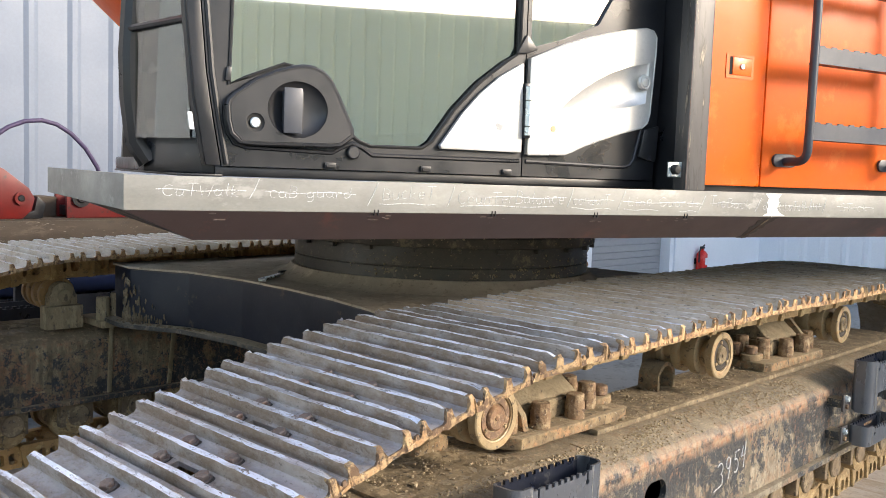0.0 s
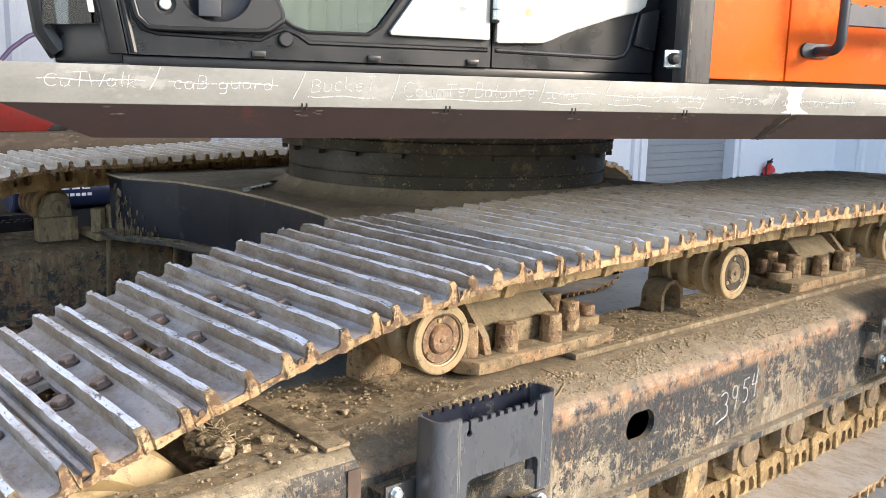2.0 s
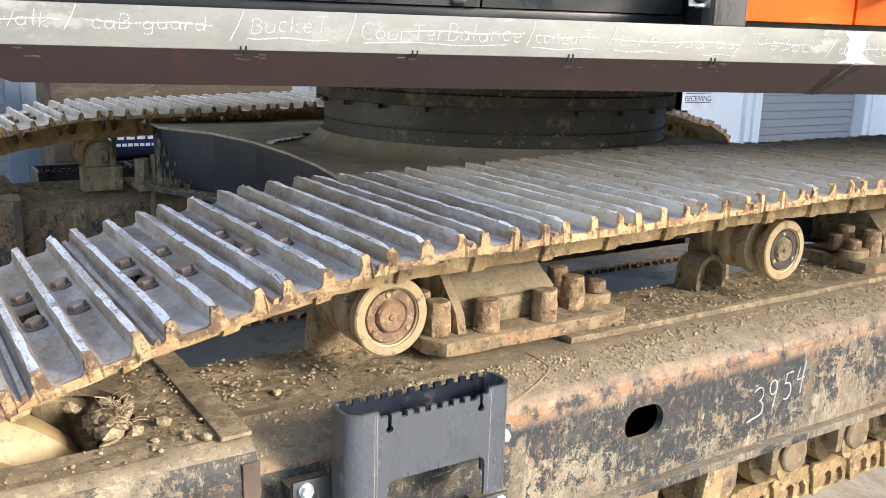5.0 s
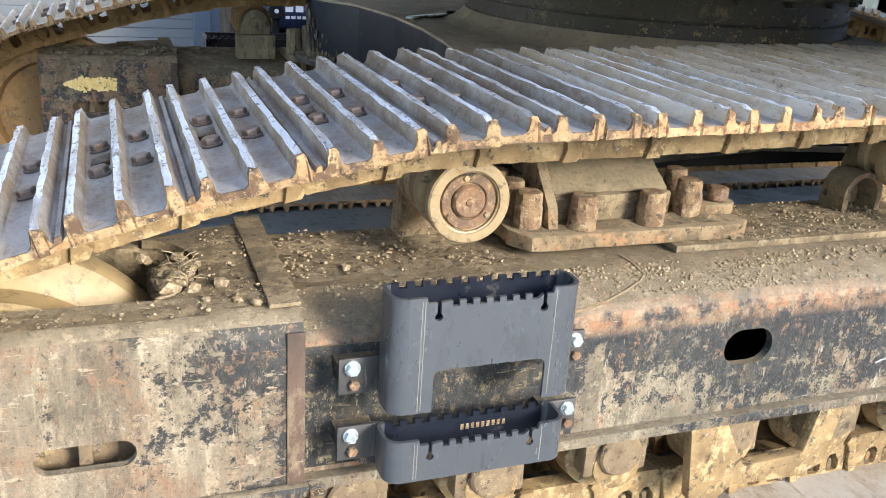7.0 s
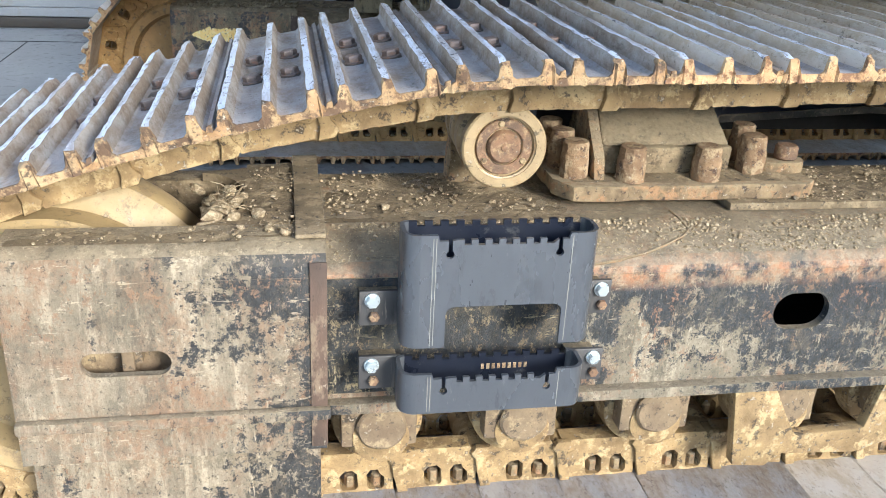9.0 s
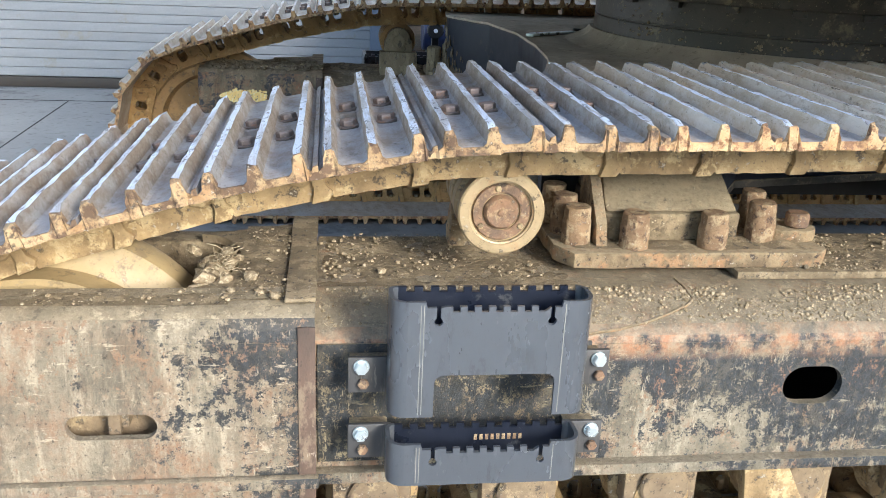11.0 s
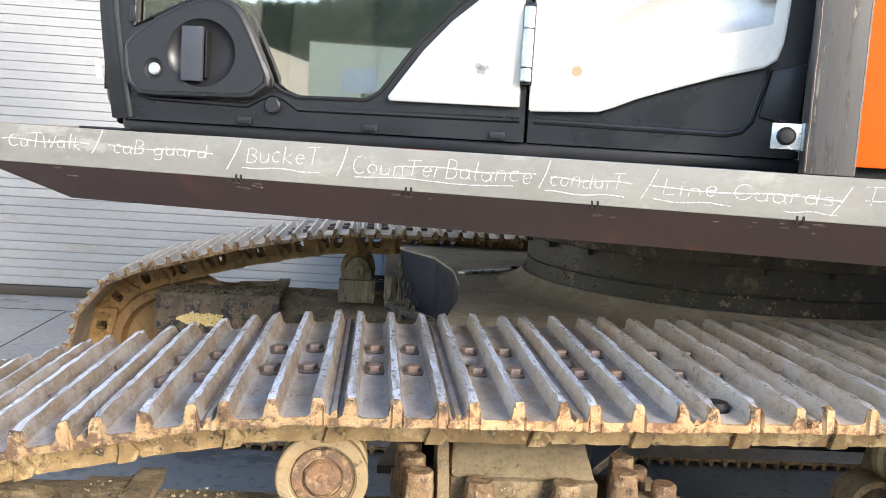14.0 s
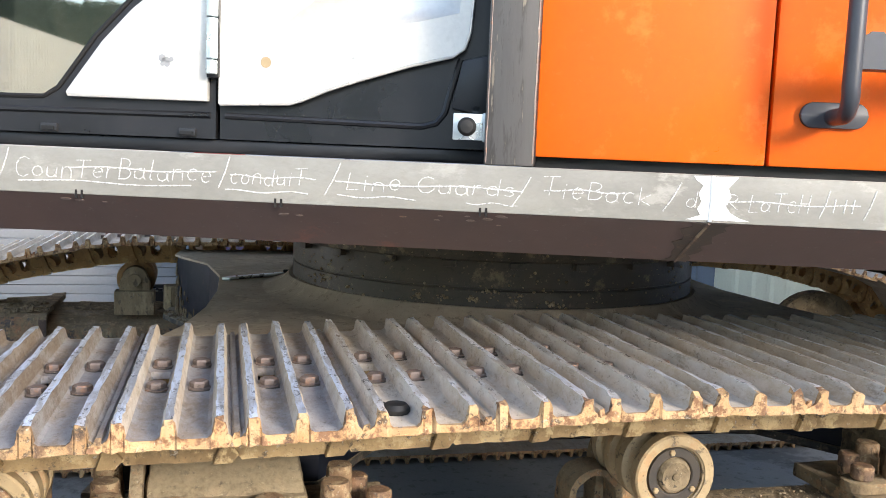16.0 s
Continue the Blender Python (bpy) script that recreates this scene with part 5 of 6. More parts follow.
for u in (0.26, 0.713, 0.72, 1.12, 1.527, 1.83, 1.92, 1.934):
    for i in range(3):
        f, a0, r = rnd.uniform(0.03, 0.32), rnd.random() * 6.3, rnd.uniform(0.002, 0.007)
        pts = [(u + rnd.uniform(-0.05, 0.05) + r * 1.8 * math.cos(a0 + k * 1.05), f + r * 4 * math.sin(a0 + k * 1.05)) for k in range(1)]
        cu, cf = pts[0]
        q = [(cu + r * 1.8 * math.cos(a0 + k * 1.05), cf + (r / 0.14) * 0.6 * math.sin(a0 + k * 1.05)) for k in range(6)]
        bm.faces.new([bm.verts.new((a, 0.105 * b - 0.0012, 1.4315 - 0.0865 * b - 0.001)) for a, b in q])
r = bmesh.ops.extrude_face_region(bm, geom=bm.faces[:])
bmesh.ops.translate(bm, vec=(0, 0.0008, 0.0008), verts=[v for v in r["geom"] if isinstance(v, bmesh.types.BMVert)])
bmesh.ops.recalc_face_normals(bm, faces=bm.faces[:])
tagged(hpart("paint_chips", bm, "bolt", beam, "pale chips in the brown primer"), kind="stuff")
# weld seam with a smeared ground patch
bm = bm_new()
tube(bm, [(2.37, -0.001, 1.434), (2.372, -0.001, 1.48), (2.37, -0.001, 1.522)], 0.004, 6)
hpart("weld_seam", bm, "ground", beam)
# ground patch drawn wide and whitened to paint its glare
bm = bm_new()
prism(bm, [(2.325, 1.437), (2.352, 1.446), (2.345, 1.458), (2.352, 1.472), (2.346, 1.488), (2.354, 1.503), (2.340, 1.514), (2.335, 1.521), (2.420, 1.521), (2.412, 1.512), (2.402, 1.500), (2.408, 1.482), (2.398, 1.466), (2.408, 1.452), (2.425, 1.443), (2.445, 1.437)], "y", -0.0012, -0.0002)
hpart("ground_patch", bm, "ground", beam, "freshly ground patch whitened with glare")
bm = bm_new()
tube(bm, [(2.37, -0.001, 1.430), (2.35, 0.05, 1.388), (2.33, 0.104, 1.344)], 0.0035, 6)
hpart("skirt_weld", bm, "edge", beam)
bm = bm_new()
rnd = random.Random(27)
left, right = [], []
for i in range(13):
    f = i / 12
    y, z, mid = 0.105 * f - 0.0010, 1.4315 - 0.0865 * f - 0.0012, 2.37 - 0.04 * f
    left.append(bm.verts.new((mid - 0.035 + 0.012 * f + rnd.uniform(-0.012, 0.008), y, z)))
    right.append(bm.verts.new((mid + 0.040 - 0.020 * f + rnd.uniform(-0.008, 0.012), y, z)))
for i in range(12):
    bm.faces.new((left[i], right[i], right[i + 1], left[i + 1]))
r = bmesh.ops.extrude_face_region(bm, geom=bm.faces[:])
bmesh.ops.translate(bm, vec=(0, 0.0008, 0.0008), verts=[v for v in r["geom"] if isinstance(v, bmesh.types.BMVert)])
bmesh.ops.recalc_face_normals(bm, faces=bm.faces[:])
hpart("scorch_mark", bm, "scorch", beam, "dark scorch mark along the weld")

# chalk writing
def bow(cx, cy, rx, ry, a0, a1, n=7):
    return [(cx + rx * math.cos(radians(a0 + (a1 - a0) * i / n)), cy + ry * math.sin(radians(a0 + (a1 - a0) * i / n))) for i in range(n + 1)]


GLYPH = {
    "C": (0.7, [bow(0.4, 0.5, 0.36, 0.5, 50, 310)]),
    "c": (0.5, [bow(0.28, 0.3, 0.24, 0.3, 50, 310)]),
    "a": (0.58, [bow(0.26, 0.28, 0.24, 0.28, 20, 380), [(0.5, 0.55), (0.5, 0.1), (0.58, 0.0)]]),
    "e": (0.52, [[(0.06, 0.3), (0.46, 0.34)] + bow(0.27, 0.3, 0.22, 0.3, 10, 320)]),
    "o": (0.55, [bow(0.27, 0.28, 0.24, 0.28, 80, 445)]),
    "d": (0.58, [bow(0.26, 0.28, 0.24, 0.28, 20, 380), [(0.52, 1.0), (0.5, 0.0)]]),
    "g": (0.58, [bow(0.26, 0.28, 0.24, 0.28, 20, 380), [(0.5, 0.55), (0.5, -0.2)] + bow(0.28, -0.2, 0.22, 0.18, 0, -150)]),
    "u": (0.58, [[(0.05, 0.55), (0.06, 0.2)] + bow(0.27, 0.2, 0.21, 0.2, 180, 350) + [(0.5, 0.55), (0.52, 0.0)]]),
    "n": (0.58, [[(0.06, 0.0), (0.07, 0.55), (0.08, 0.35)] + bow(0.29, 0.33, 0.21, 0.22, 170, 0) + [(0.52, 0.0)]]),
    "h": (0.58, [[(0.06, 0.0), (0.08, 1.0), (0.08, 0.35)] + bow(0.29, 0.33, 0.21, 0.22, 170, 0) + [(0.52, 0.0)]]),
    "r": (0.45, [[(0.06, 0.55), (0.06, 0.0), (0.08, 0.35), (0.2, 0.53), (0.4, 0.52)]]),
    "s": (0.46, [bow(0.24, 0.43, 0.17, 0.13, 30, 270, 6) + bow(0.24, 0.15, 0.19, 0.15, 90, -150, 6)]),
    "l": (0.28, [[(0.16, 1.0), (0.1, 0.1), (0.2, 0.0)]]),
    "i": (0.26, [[(0.12, 0.55), (0.11, 0.0)], [(0.14, 0.74), (0.15, 0.79)]]),
    "k": (0.55, [[(0.08, 1.0), (0.06, 0.0)], [(0.46, 0.58), (0.09, 0.26), (0.5, 0.0)]]),
    "b": (0.56, [[(0.08, 1.0), (0.06, 0.0)], bow(0.28, 0.28, 0.22, 0.28, 150, -170)]),
    "T": (0.68, [[(0.0, 0.97), (0.68, 1.0)], [(0.35, 0.98), (0.31, 0.0)]]),
    "L": (0.56, [[(0.12, 1.0), (0.07, 0.02), (0.55, 0.05)]]),
    "W": (0.85, [[(0.02, 0.8), (0.2, 0.0), (0.42, 0.6), (0.62, 0.0), (0.84, 0.85)]]),
    "B": (0.62, [[(0.1, 1.0), (0.07, 0.0)], [(0.1, 1.0)] + bow(0.3, 0.76, 0.24, 0.22, 80, -90) + bow(0.32, 0.27, 0.28, 0.27, 90, -90) + [(0.07, 0.0)]]),
    "R": (0.64, [[(0.1, 1.0), (0.07, 0.0)], [(0.1, 1.0)] + bow(0.3, 0.75, 0.26, 0.24, 80, -100) + [(0.12, 0.5), (0.62, 0.0)]]),
    "G": (0.74, [bow(0.4, 0.5, 0.36, 0.5, 50, 330) + [(0.72, 0.42), (0.45, 0.42)]]),
    "H": (0.66, [[(0.1, 1.0), (0.07, 0.0)], [(0.58, 1.0), (0.57, 0.0)], [(0.08, 0.5), (0.57, 0.52)]]),
    "S": (0.56, [bow(0.3, 0.73, 0.22, 0.24, 30, 270, 6) + bow(0.29, 0.25, 0.25, 0.25, 90, -150, 6)]),
    "K": (0.62, [[(0.1, 1.0), (0.07, 0.0)], [(0.58, 1.0), (0.1, 0.42), (0.62, 0.0)]]),
    " ": (0.4, []),
}
hand = random.Random(31)


def chalk(body, u0, u1, z0, height, slant=0.0, rise=0.0):
    """Chalk handwriting, letter by letter, as thin strokes on the beam's face."""
    widths = [GLYPH[c][0] + 0.12 for c in body]
    k, pen = (u1 - u0) / sum(widths), u0
    for c, w in zip(body, widths):
        f = (pen - u0) / (u1 - u0)
        size, drop = height * 0.74 * hand.uniform(0.9, 1.08), hand.uniform(-0.002, 0.002)
        bm = bm_new()
        for stroke in GLYPH[c][1]:
            pts = [(pen + k * a + slant * size * b + hand.uniform(-0.0006, 0.0006), -0.0006, z0 + rise * f + drop + size * b) for a, b in stroke]
            tube(bm, pts, 0.00100, 5)
        if c != " ":
            hpart("chalk_letter", bm, "chalk", beam)
        pen += k * w


def chalk_line(pts, r=0.0013):
    bm = bm_new()
    tube(bm, [(u, -0.0008, z) for u, z in pts], r, 5)
    return hpart("chalk_line", bm, "chalk", beam)


for body, u0, u1, z0, h, rise in (("CaTWalk", 0.095, 0.305, 1.472, 0.044, 0.0), ("caB guard", 0.385, 0.635, 1.470, 0.044, 0.004), ("BuckeT", 0.728, 0.912, 1.472, 0.050, 0.004),
                                  ("CounTerBalance", 0.985, 1.395, 1.464, 0.052, 0.004), ("conduiT", 1.428, 1.585, 1.466, 0.046, 0.002), ("Line Guards", 1.66, 1.998, 1.466, 0.046, -0.002),
                                  ("TieBack", 2.045, 2.262, 1.470, 0.050, -0.012), ("dooR", 2.322, 2.425, 1.458, 0.040, 0.0), ("LaTcH", 2.44, 2.56, 1.456, 0.046, 0.0), ("STick", 2.76, 2.94, 1.458, 0.045, 0.0)):
    chalk(body, u0, u1, z0, h, 0.12, rise)
for u0, z0, u1, z1 in ((0.330, 1.467, 0.357, 1.522), (0.683, 1.452, 0.716, 1.520), (0.952, 1.455, 0.975, 1.520), (1.406, 1.458, 1.428, 1.520), (1.619, 1.452, 1.650, 1.516), (1.989, 1.446, 2.024, 1.505), (2.28, 1.450, 2.313, 1.507), (2.575, 1.450, 2.592, 1.503), (2.658, 1.450, 2.678, 1.506)):
    chalk_line([(u0, z0), ((u0 + u1) / 2 + 0.002, (z0 + z1) / 2), (u1, z1)])
for u0, u1, z, r in ((0.08, 0.32, 1.487, 0.0016), (0.375, 0.645, 1.486, 0.0014), (0.722, 0.908, 1.459, 0.0014), (0.995, 1.35, 1.457, 0.0014), (1.10, 1.40, 1.486, 0.0017), (1.42, 1.586, 1.453, 0.0014), (1.43, 1.60, 1.482, 0.0014), (1.645, 1.80, 1.452, 0.0013), (1.64, 2.01, 1.478, 0.0017), (2.05, 2.21, 1.482, 0.0014), (2.40, 2.65, 1.474, 0.0015), (2.74, 2.97, 1.474, 0.0015), (1.90, 2.0, 1.449, 0.0012)):
    chalk_line([(u0 + (u1 - u0) * i / 8, z + 0.0025 * math.sin(i * 1.1 + u0 * 5)) for i in range(9)], r)
for u in (2.60, 2.62, 2.635):
    chalk_line([(u, 1.462), (u + 0.004, 1.488)], 0.0014)

# ---- cab ----
door_outline = [(0.301, 1.555), (0.275, 1.70), (0.256, 1.82), (0.238, 2.02), (0.225, 2.4), (0.26, 2.85), (0.34, 3.02), (1.338, 3.02), (1.338, 1.555)]
door_glass = [(0.325, 2.03), (0.318, 1.79), (0.372, 1.815), (0.483, 1.862), (0.555, 1.852), (0.61, 1.805), (0.69, 1.672), (0.73, 1.645), (0.77, 1.632), (0.951, 1.634), (0.985, 1.655), (1.07, 1.77), (1.16, 1.862), (1.26, 1.938), (1.315, 1.972), (1.318, 2.92), (0.42, 2.92), (0.34, 2.5)]
bm = bm_new()
plate_hole(bm, door_outline, [door_glass], "y", 0.185, 0.225)
door = hpart("cab_door", bm, "black", None, "black cab door with tinted glass and grey handle panel")
bm = bm_new()
prism(bm, door_glass, "y", 0.201, 0.206)
hpart("door_glass", bm, "glass", door, "tinted door glass", 0).visible_shadow = False
hp = [(0.318, 1.729), (0.320, 1.690), (0.329, 1.654), (0.353, 1.631), (0.40, 1.629), (0.628, 1.633), (0.656, 1.637), (0.690, 1.662), (0.690, 1.678), (0.673, 1.714), (0.641, 1.778), (0.618, 1.817), (0.595, 1.839), (0.566, 1.850), (0.537, 1.852), (0.501, 1.844), (0.457, 1.830), (0.399, 1.802), (0.340, 1.761), (0.322, 1.743)]
CUP = [(0.520 + 0.094 * math.cos(radians(a)), 1.728 + 0.084 * math.sin(radians(a))) for a in range(0, 360, 10)]
bm = bm_new()
plate_hole(bm, hp, [CUP, arc2(0.391, 1.684, 0.028, 0, 330, 11)], "y", 0.158, 0.184)
panel = hpart("handle_panel", bm, "panel", door, "dark grey moulded handle panel")
bm = bm_new()
c = Vector((0.508, 1.737))
tube(bm, [(c.x + (a - c.x) * 1.03, 0.168, c.y + (b - c.y) * 1.035) for a, b in hp + hp[:1]], 0.010, 8)
hpart("panel_rim", bm, "panel", door, "raised rim of the handle panel")
bm = bm_new()
tube(bm, [(c.x + (a - c.x) * 1.075, 0.182, c.y + (b - c.y) * 1.085) for a, b in hp + hp[:1]], 0.005, 6)
hpart("panel_seal", bm, "rubber", door)
bm = bm_new()
rings = [[bm.verts.new((0.520 + (a - 0.520) * f, y, 1.728 + (b - 1.728) * f)) for a, b in CUP] for f, y in ((1.0, 0.1582), (0.97, 0.1625), (0.88, 0.1700), (0.72, 0.1770), (0.5, 0.1815), (0.25, 0.1835))]
for p, q in zip(rings, rings[1:]):
    for i in range(36):
        bm.faces.new((p[i], p[(i + 1) % 36], q[(i + 1) % 36], q[i]))
bm.faces.new(rings[-1])
bmesh.ops.recalc_face_normals(bm, faces=bm.faces[:])
hpart("handle_cup", bm, "panel", door, "dished grey handle recess")
bm = bm_new()
box(bm, 0.472, 0.531, 0.146, 0.158, 1.657, 1.792, 0, 0.005)
box(bm, 0.476, 0.486, 0.1585, 0.180, 1.667, 1.782, 0, 0.002)
hpart("door_handle", bm, "grey", door, "dark grey upright pull handle")
# black strip paints the shade in the gap beside the handle
bm = bm_new()
box(bm, 0.5315, 0.537, 0.158, 0.180, 1.667, 1.782, 0, 0.002)
hpart("handle_gap", bm, "rubber", door)
bm = bm_new()
rod(bm, "y", 0.391, 1.684, 0.156, 0.176, 0.0155, 20, 0, 0.003)
hpart("key_lock", bm, "zinc", door, "bright round key lock")
bm = bm_new()
lathe(bm, [(0.017, 0.166), (0.024, 0.162), (0.028, 0.160), (0.028, 0.180), (0.017, 0.180)], "y", 0.391, 1.684, 0, 24)
hpart("lock_ring", bm, "rubber", door)
bm = bm_new()
prism(bm, [(0.305, 1.80), (0.322, 1.80), (0.324, 1.84), (0.309, 1.84)], "y", 0.176, 0.1848, 0, 0.003)
hpart("latch_clip", bm, "panel", door)
white1 = [(1.012, 1.634), (1.008, 1.645), (1.028, 1.672), (1.09, 1.756), (1.156, 1.826), (1.23, 1.886), (1.316, 1.936), (1.322, 1.936), (1.326, 1.634)]
bm = bm_new()
prism(bm, white1, "y", 0.166, 0.184, 0, 0.005)
hpart("silver_panel", bm, "silver", door, "scuffed silver-painted door panel")
bm = bm_new()
rnd = random.Random(3)
for i in range(7):
    bm_r = rnd.uniform(0.004, 0.009)
    lathe(bm, [(bm_r, 0.1648), (bm_r, 0.1662)], "y", 1.236 + rnd.gauss(0, 0.008), 1.722 + rnd.gauss(0, 0.007), 0, 9)
tagged(hpart("paint_chips", bm, "slat", door, "bare chips in the silver paint"), kind="stuff")
for z0, z1 in ((1.692, 1.722), (1.724, 1.81), (1.812, 1.86)):
    bm = bm_new()
    rod(bm, "z", 1.338, 0.152, z0, z1, 0.0125, 14, 0, 0.002)
    hpart("hinge_knuckle", bm, "zinc", door, "bright worn steel hinge")
bm = bm_new()
box(bm, 1.325, 1.352, 0.156, 0.184, 1.685, 1.87, 0, 0.003)
hpart("hinge_leaf", bm, "black", door)
# raised front edge, glass seal
bm = bm_new()
tube(bm, [(0.314, 0.187, 1.56), (0.288, 0.187, 1.70), (0.269, 0.187, 1.82), (0.251, 0.187, 2.02), (0.238, 0.187, 2.4)], 0.009, 8)
hpart("edge_ridge", bm, "black", door)
bm = bm_new()
tube(bm, [(a, 0.1845, b) for a, b in door_glass + door_glass[:1]], 0.0055, 6)
hpart("glass_seal", bm, "rubber", door, "black rubber glass seal")
# sill ridge, boss and drain clips
bm = bm_new()
tube(bm, [(0.315, 0.186, 1.70), (0.318, 0.186, 1.650), (0.335, 0.186, 1.622), (0.37, 0.186, 1.612), (0.64, 0.186, 1.606), (0.672, 0.186, 1.624), (0.706, 0.186, 1.638), (0.742, 0.186, 1.626), (0.775, 0.186, 1.604), (1.326, 0.186, 1.606)], 0.0075, 8)
hpart("sill_ridge", bm, "black", door)
bm = bm_new()
rod(bm, "y", 0.709, 1.609, 0.172, 0.186, 0.021, 20, 0, 0.004)
hpart("boss", bm, "panel", door, "dark round boss")
for u in (0.634, 0.965, 1.277):
    bm = bm_new()
    box(bm, u - 0.019, u + 0.019, 0.176, 0.186, 1.558, 1.576, 0, 0.003)
    hpart("drain_clip", bm, "panel", door)
    bm = bm_new()
    box(bm, u - 0.014, u + 0.014, 0.172, 0.178, 1.562, 1.569)
    hpart("clip_lip", bm, "rubber", door)

# fixed rear side of the cab
rear_glass = [(1.362, 1.995), (1.503, 2.038), (1.649, 2.102), (1.707, 2.198), (1.755, 2.32), (1.80, 2.9), (1.362, 2.9)]
bm = bm_new()
plate_hole(bm, [(1.346, 1.555), (1.935, 1.555), (1.955, 2.0), (1.955, 3.02), (1.346, 3.02)], [rear_glass], "y", 0.19, 0.228)
cab = hpart("cab_side", bm, "black", None, "black rear side of the cab with a silver cover")
bm = bm_new()
prism(bm, rear_glass, "y", 0.204, 0.209)
hpart("rear_glass", bm, "glass", cab, "tinted rear side glass", 0).visible_shadow = False
white2 = [(1.352, 1.630), (1.505, 1.636), (1.535, 1.646), (1.585, 1.668), (1.655, 1.692), (1.76, 1.725), (1.852, 1.748), (1.876, 1.765), (1.886, 1.80), (1.901, 2.03), (1.900, 2.082), (1.885, 2.102), (1.85, 2.108), (1.76, 2.092), (1.682, 2.073), (1.58, 2.045), (1.487, 2.014), (1.352, 1.956)]
SCOOP = [(1.472, 1.787), (1.515, 1.826), (1.57, 1.866), (1.63, 1.903), (1.70, 1.937), (1.78, 1.965), (1.872, 1.986), (1.868, 1.92), (1.862, 1.838), (1.78, 1.818), (1.68, 1.800), (1.57, 1.788)]
bm = bm_new()
plate_hole(bm, white2, [SCOOP], "y", 0.166, 0.1895)
rings = [[bm.verts.new((1.76 + (a - 1.76) * f, y, 1.872 + 0.10 * (a - 1.76) + (b - 1.872 - 0.10 * (a - 1.76)) * f)) for a, b in SCOOP] for f, y in ((1.0, 0.1661), (0.93, 0.171), (0.72, 0.182), (0.4, 0.187))]
for p, q in zip(rings, rings[1:]):
    for i in range(len(p)):
        bm.faces.new((p[i], p[(i + 1) % len(p)], q[(i + 1) % len(p)], q[i]))
bm.faces.new(rings[-1])
bmesh.ops.recalc_face_normals(bm, faces=bm.faces[:])
cover = hpart("silver_cover", bm, "silver", cab, "large silver-painted side cover with a scooped recess", 50)
bm = bm_new()
tube(bm, [(a, 0.168, b) for a, b in white2 + white2[:1]], 0.004, 6)
hpart("cover_edge", bm, "silver", cover)
bm = bm_new()
prism(bm, [(1.298, 1.968), (1.336, 2.035), (1.342, 2.035), (1.382, 1.988), (1.342, 1.972)], "y", 0.176, 0.1845, 0, 0.003)
hpart("corner_cap", bm, "black", cab)
bm = bm_new()
lathe(bm, [(0.004, 0.150), (0.014, 0.150), (0.018, 0.153), (0.024, 0.152), (0.027, 0.156), (0.027, 0.166)], "y", 1.845, 1.912, 0, 24)
hpart("cover_lock", bm, "silver", cover, "silver round cover lock")
bm = bm_new()
lathe(bm, [(0.012, 0.1648), (0.010, 0.1662)], "y", 1.452, 1.722, 0, 9)
hpart("paint_chip", bm, "hub", cover)
bm = bm_new()
tube(bm, [(1.358, 0.191, 1.606), (1.79, 0.191, 1.600), (1.82, 0.191, 1.608), (1.838, 0.191, 1.63), (1.85, 0.191, 1.68), (1.868, 0.191, 1.745)], 0.0075, 8)
hpart("side_ridge", bm, "black", cab)
bm = bm_new()
prism(bm, [(1.852, 1.64), (1.935, 1.625), (1.945, 1.76), (1.872, 1.742)], "y", 0.176, 0.1895, 0, 0.006)
hpart("corner_moulding", bm, "panel", cab)
bm = bm_new()
rod(bm, "y", 1.905, 1.64, 0.176, 0.189, 0.012, 12, 0, 0.003)
hpart("bolt", bm, "grey", cab)

# cab body: floor, back, roof, far side, front corner
bm = bm_new()
box(bm, 0.285, 1.95, 0.20, 1.22, 1.524, 1.5545, 0, 0.006)
hull = hpart("cab_body", bm, "black", None, "black cab shell with glazed front")
bm = bm_new()
box(bm, 1.90, 1.95, 0.23, 1.22, 1.555, 3.02)
hpart("back_wall", bm, "black", hull)
bm = bm_new()
box(bm, 0.24, 1.95, 0.19, 1.24, 3.021, 3.08, 0, 0.02)
hpart("roof", bm, "black", hull)
bm = bm_new()
plate_hole(bm, [(0.18, 1.555), (1.895, 1.555), (1.895, 3.015), (0.24, 3.015)], [[(0.30, 1.60), (1.86, 1.60), (1.86, 2.9), (0.34, 2.9)]], "y", 1.19, 1.22)
hpart("far_side", bm, "black", hull)
bm = bm_new()
box(bm, 0.31, 1.85, 1.202, 1.207, 1.605, 2.895)
hpart("far_glass", bm, "cornerglass", hull, "tinted far side glass", 0).visible_shadow = False
bm = bm_new()
tube(bm, [(0.145, 0.44, 1.56), (0.108, 0.45, 1.62), (0.092, 0.45, 1.75), (0.088, 0.45, 1.88), (0.098, 0.455, 2.05), (0.105, 0.46, 2.4), (0.20, 0.47, 2.9), (0.26, 0.47, 3.02)], 0.036, 10)
hpart("front_pillar", bm, "black", hull)
bm = bm_new()
tube(bm, [(0.270, 0.215, 1.56), (0.232, 0.215, 1.75), (0.208, 0.215, 2.0), (0.205, 0.215, 2.4), (0.25, 0.215, 2.9), (0.30, 0.22, 3.02)], 0.022, 10)
hpart("door_pillar", bm, "black", hull)
bm = bm_new()
prism(bm, [(0.255, 1.555), (0.299, 1.555), (0.273, 1.70), (0.254, 1.82), (0.236, 2.02), (0.223, 2.4), (0.255, 2.85), (0.24, 2.88), (0.192, 2.4), (0.196, 2.0), (0.222, 1.75)], "y", 0.188, 0.245, 0, 0.004)
hpart("pillar_cover", bm, "black", hull)
bm = bm_new()
prism(bm, [(0.285, 0.20), (0.285, 0.235), (0.16, 0.47), (0.125, 0.44)], "z", 1.53, 1.635, 0, 0.008)
hpart("corner_panel", bm, "black", hull)
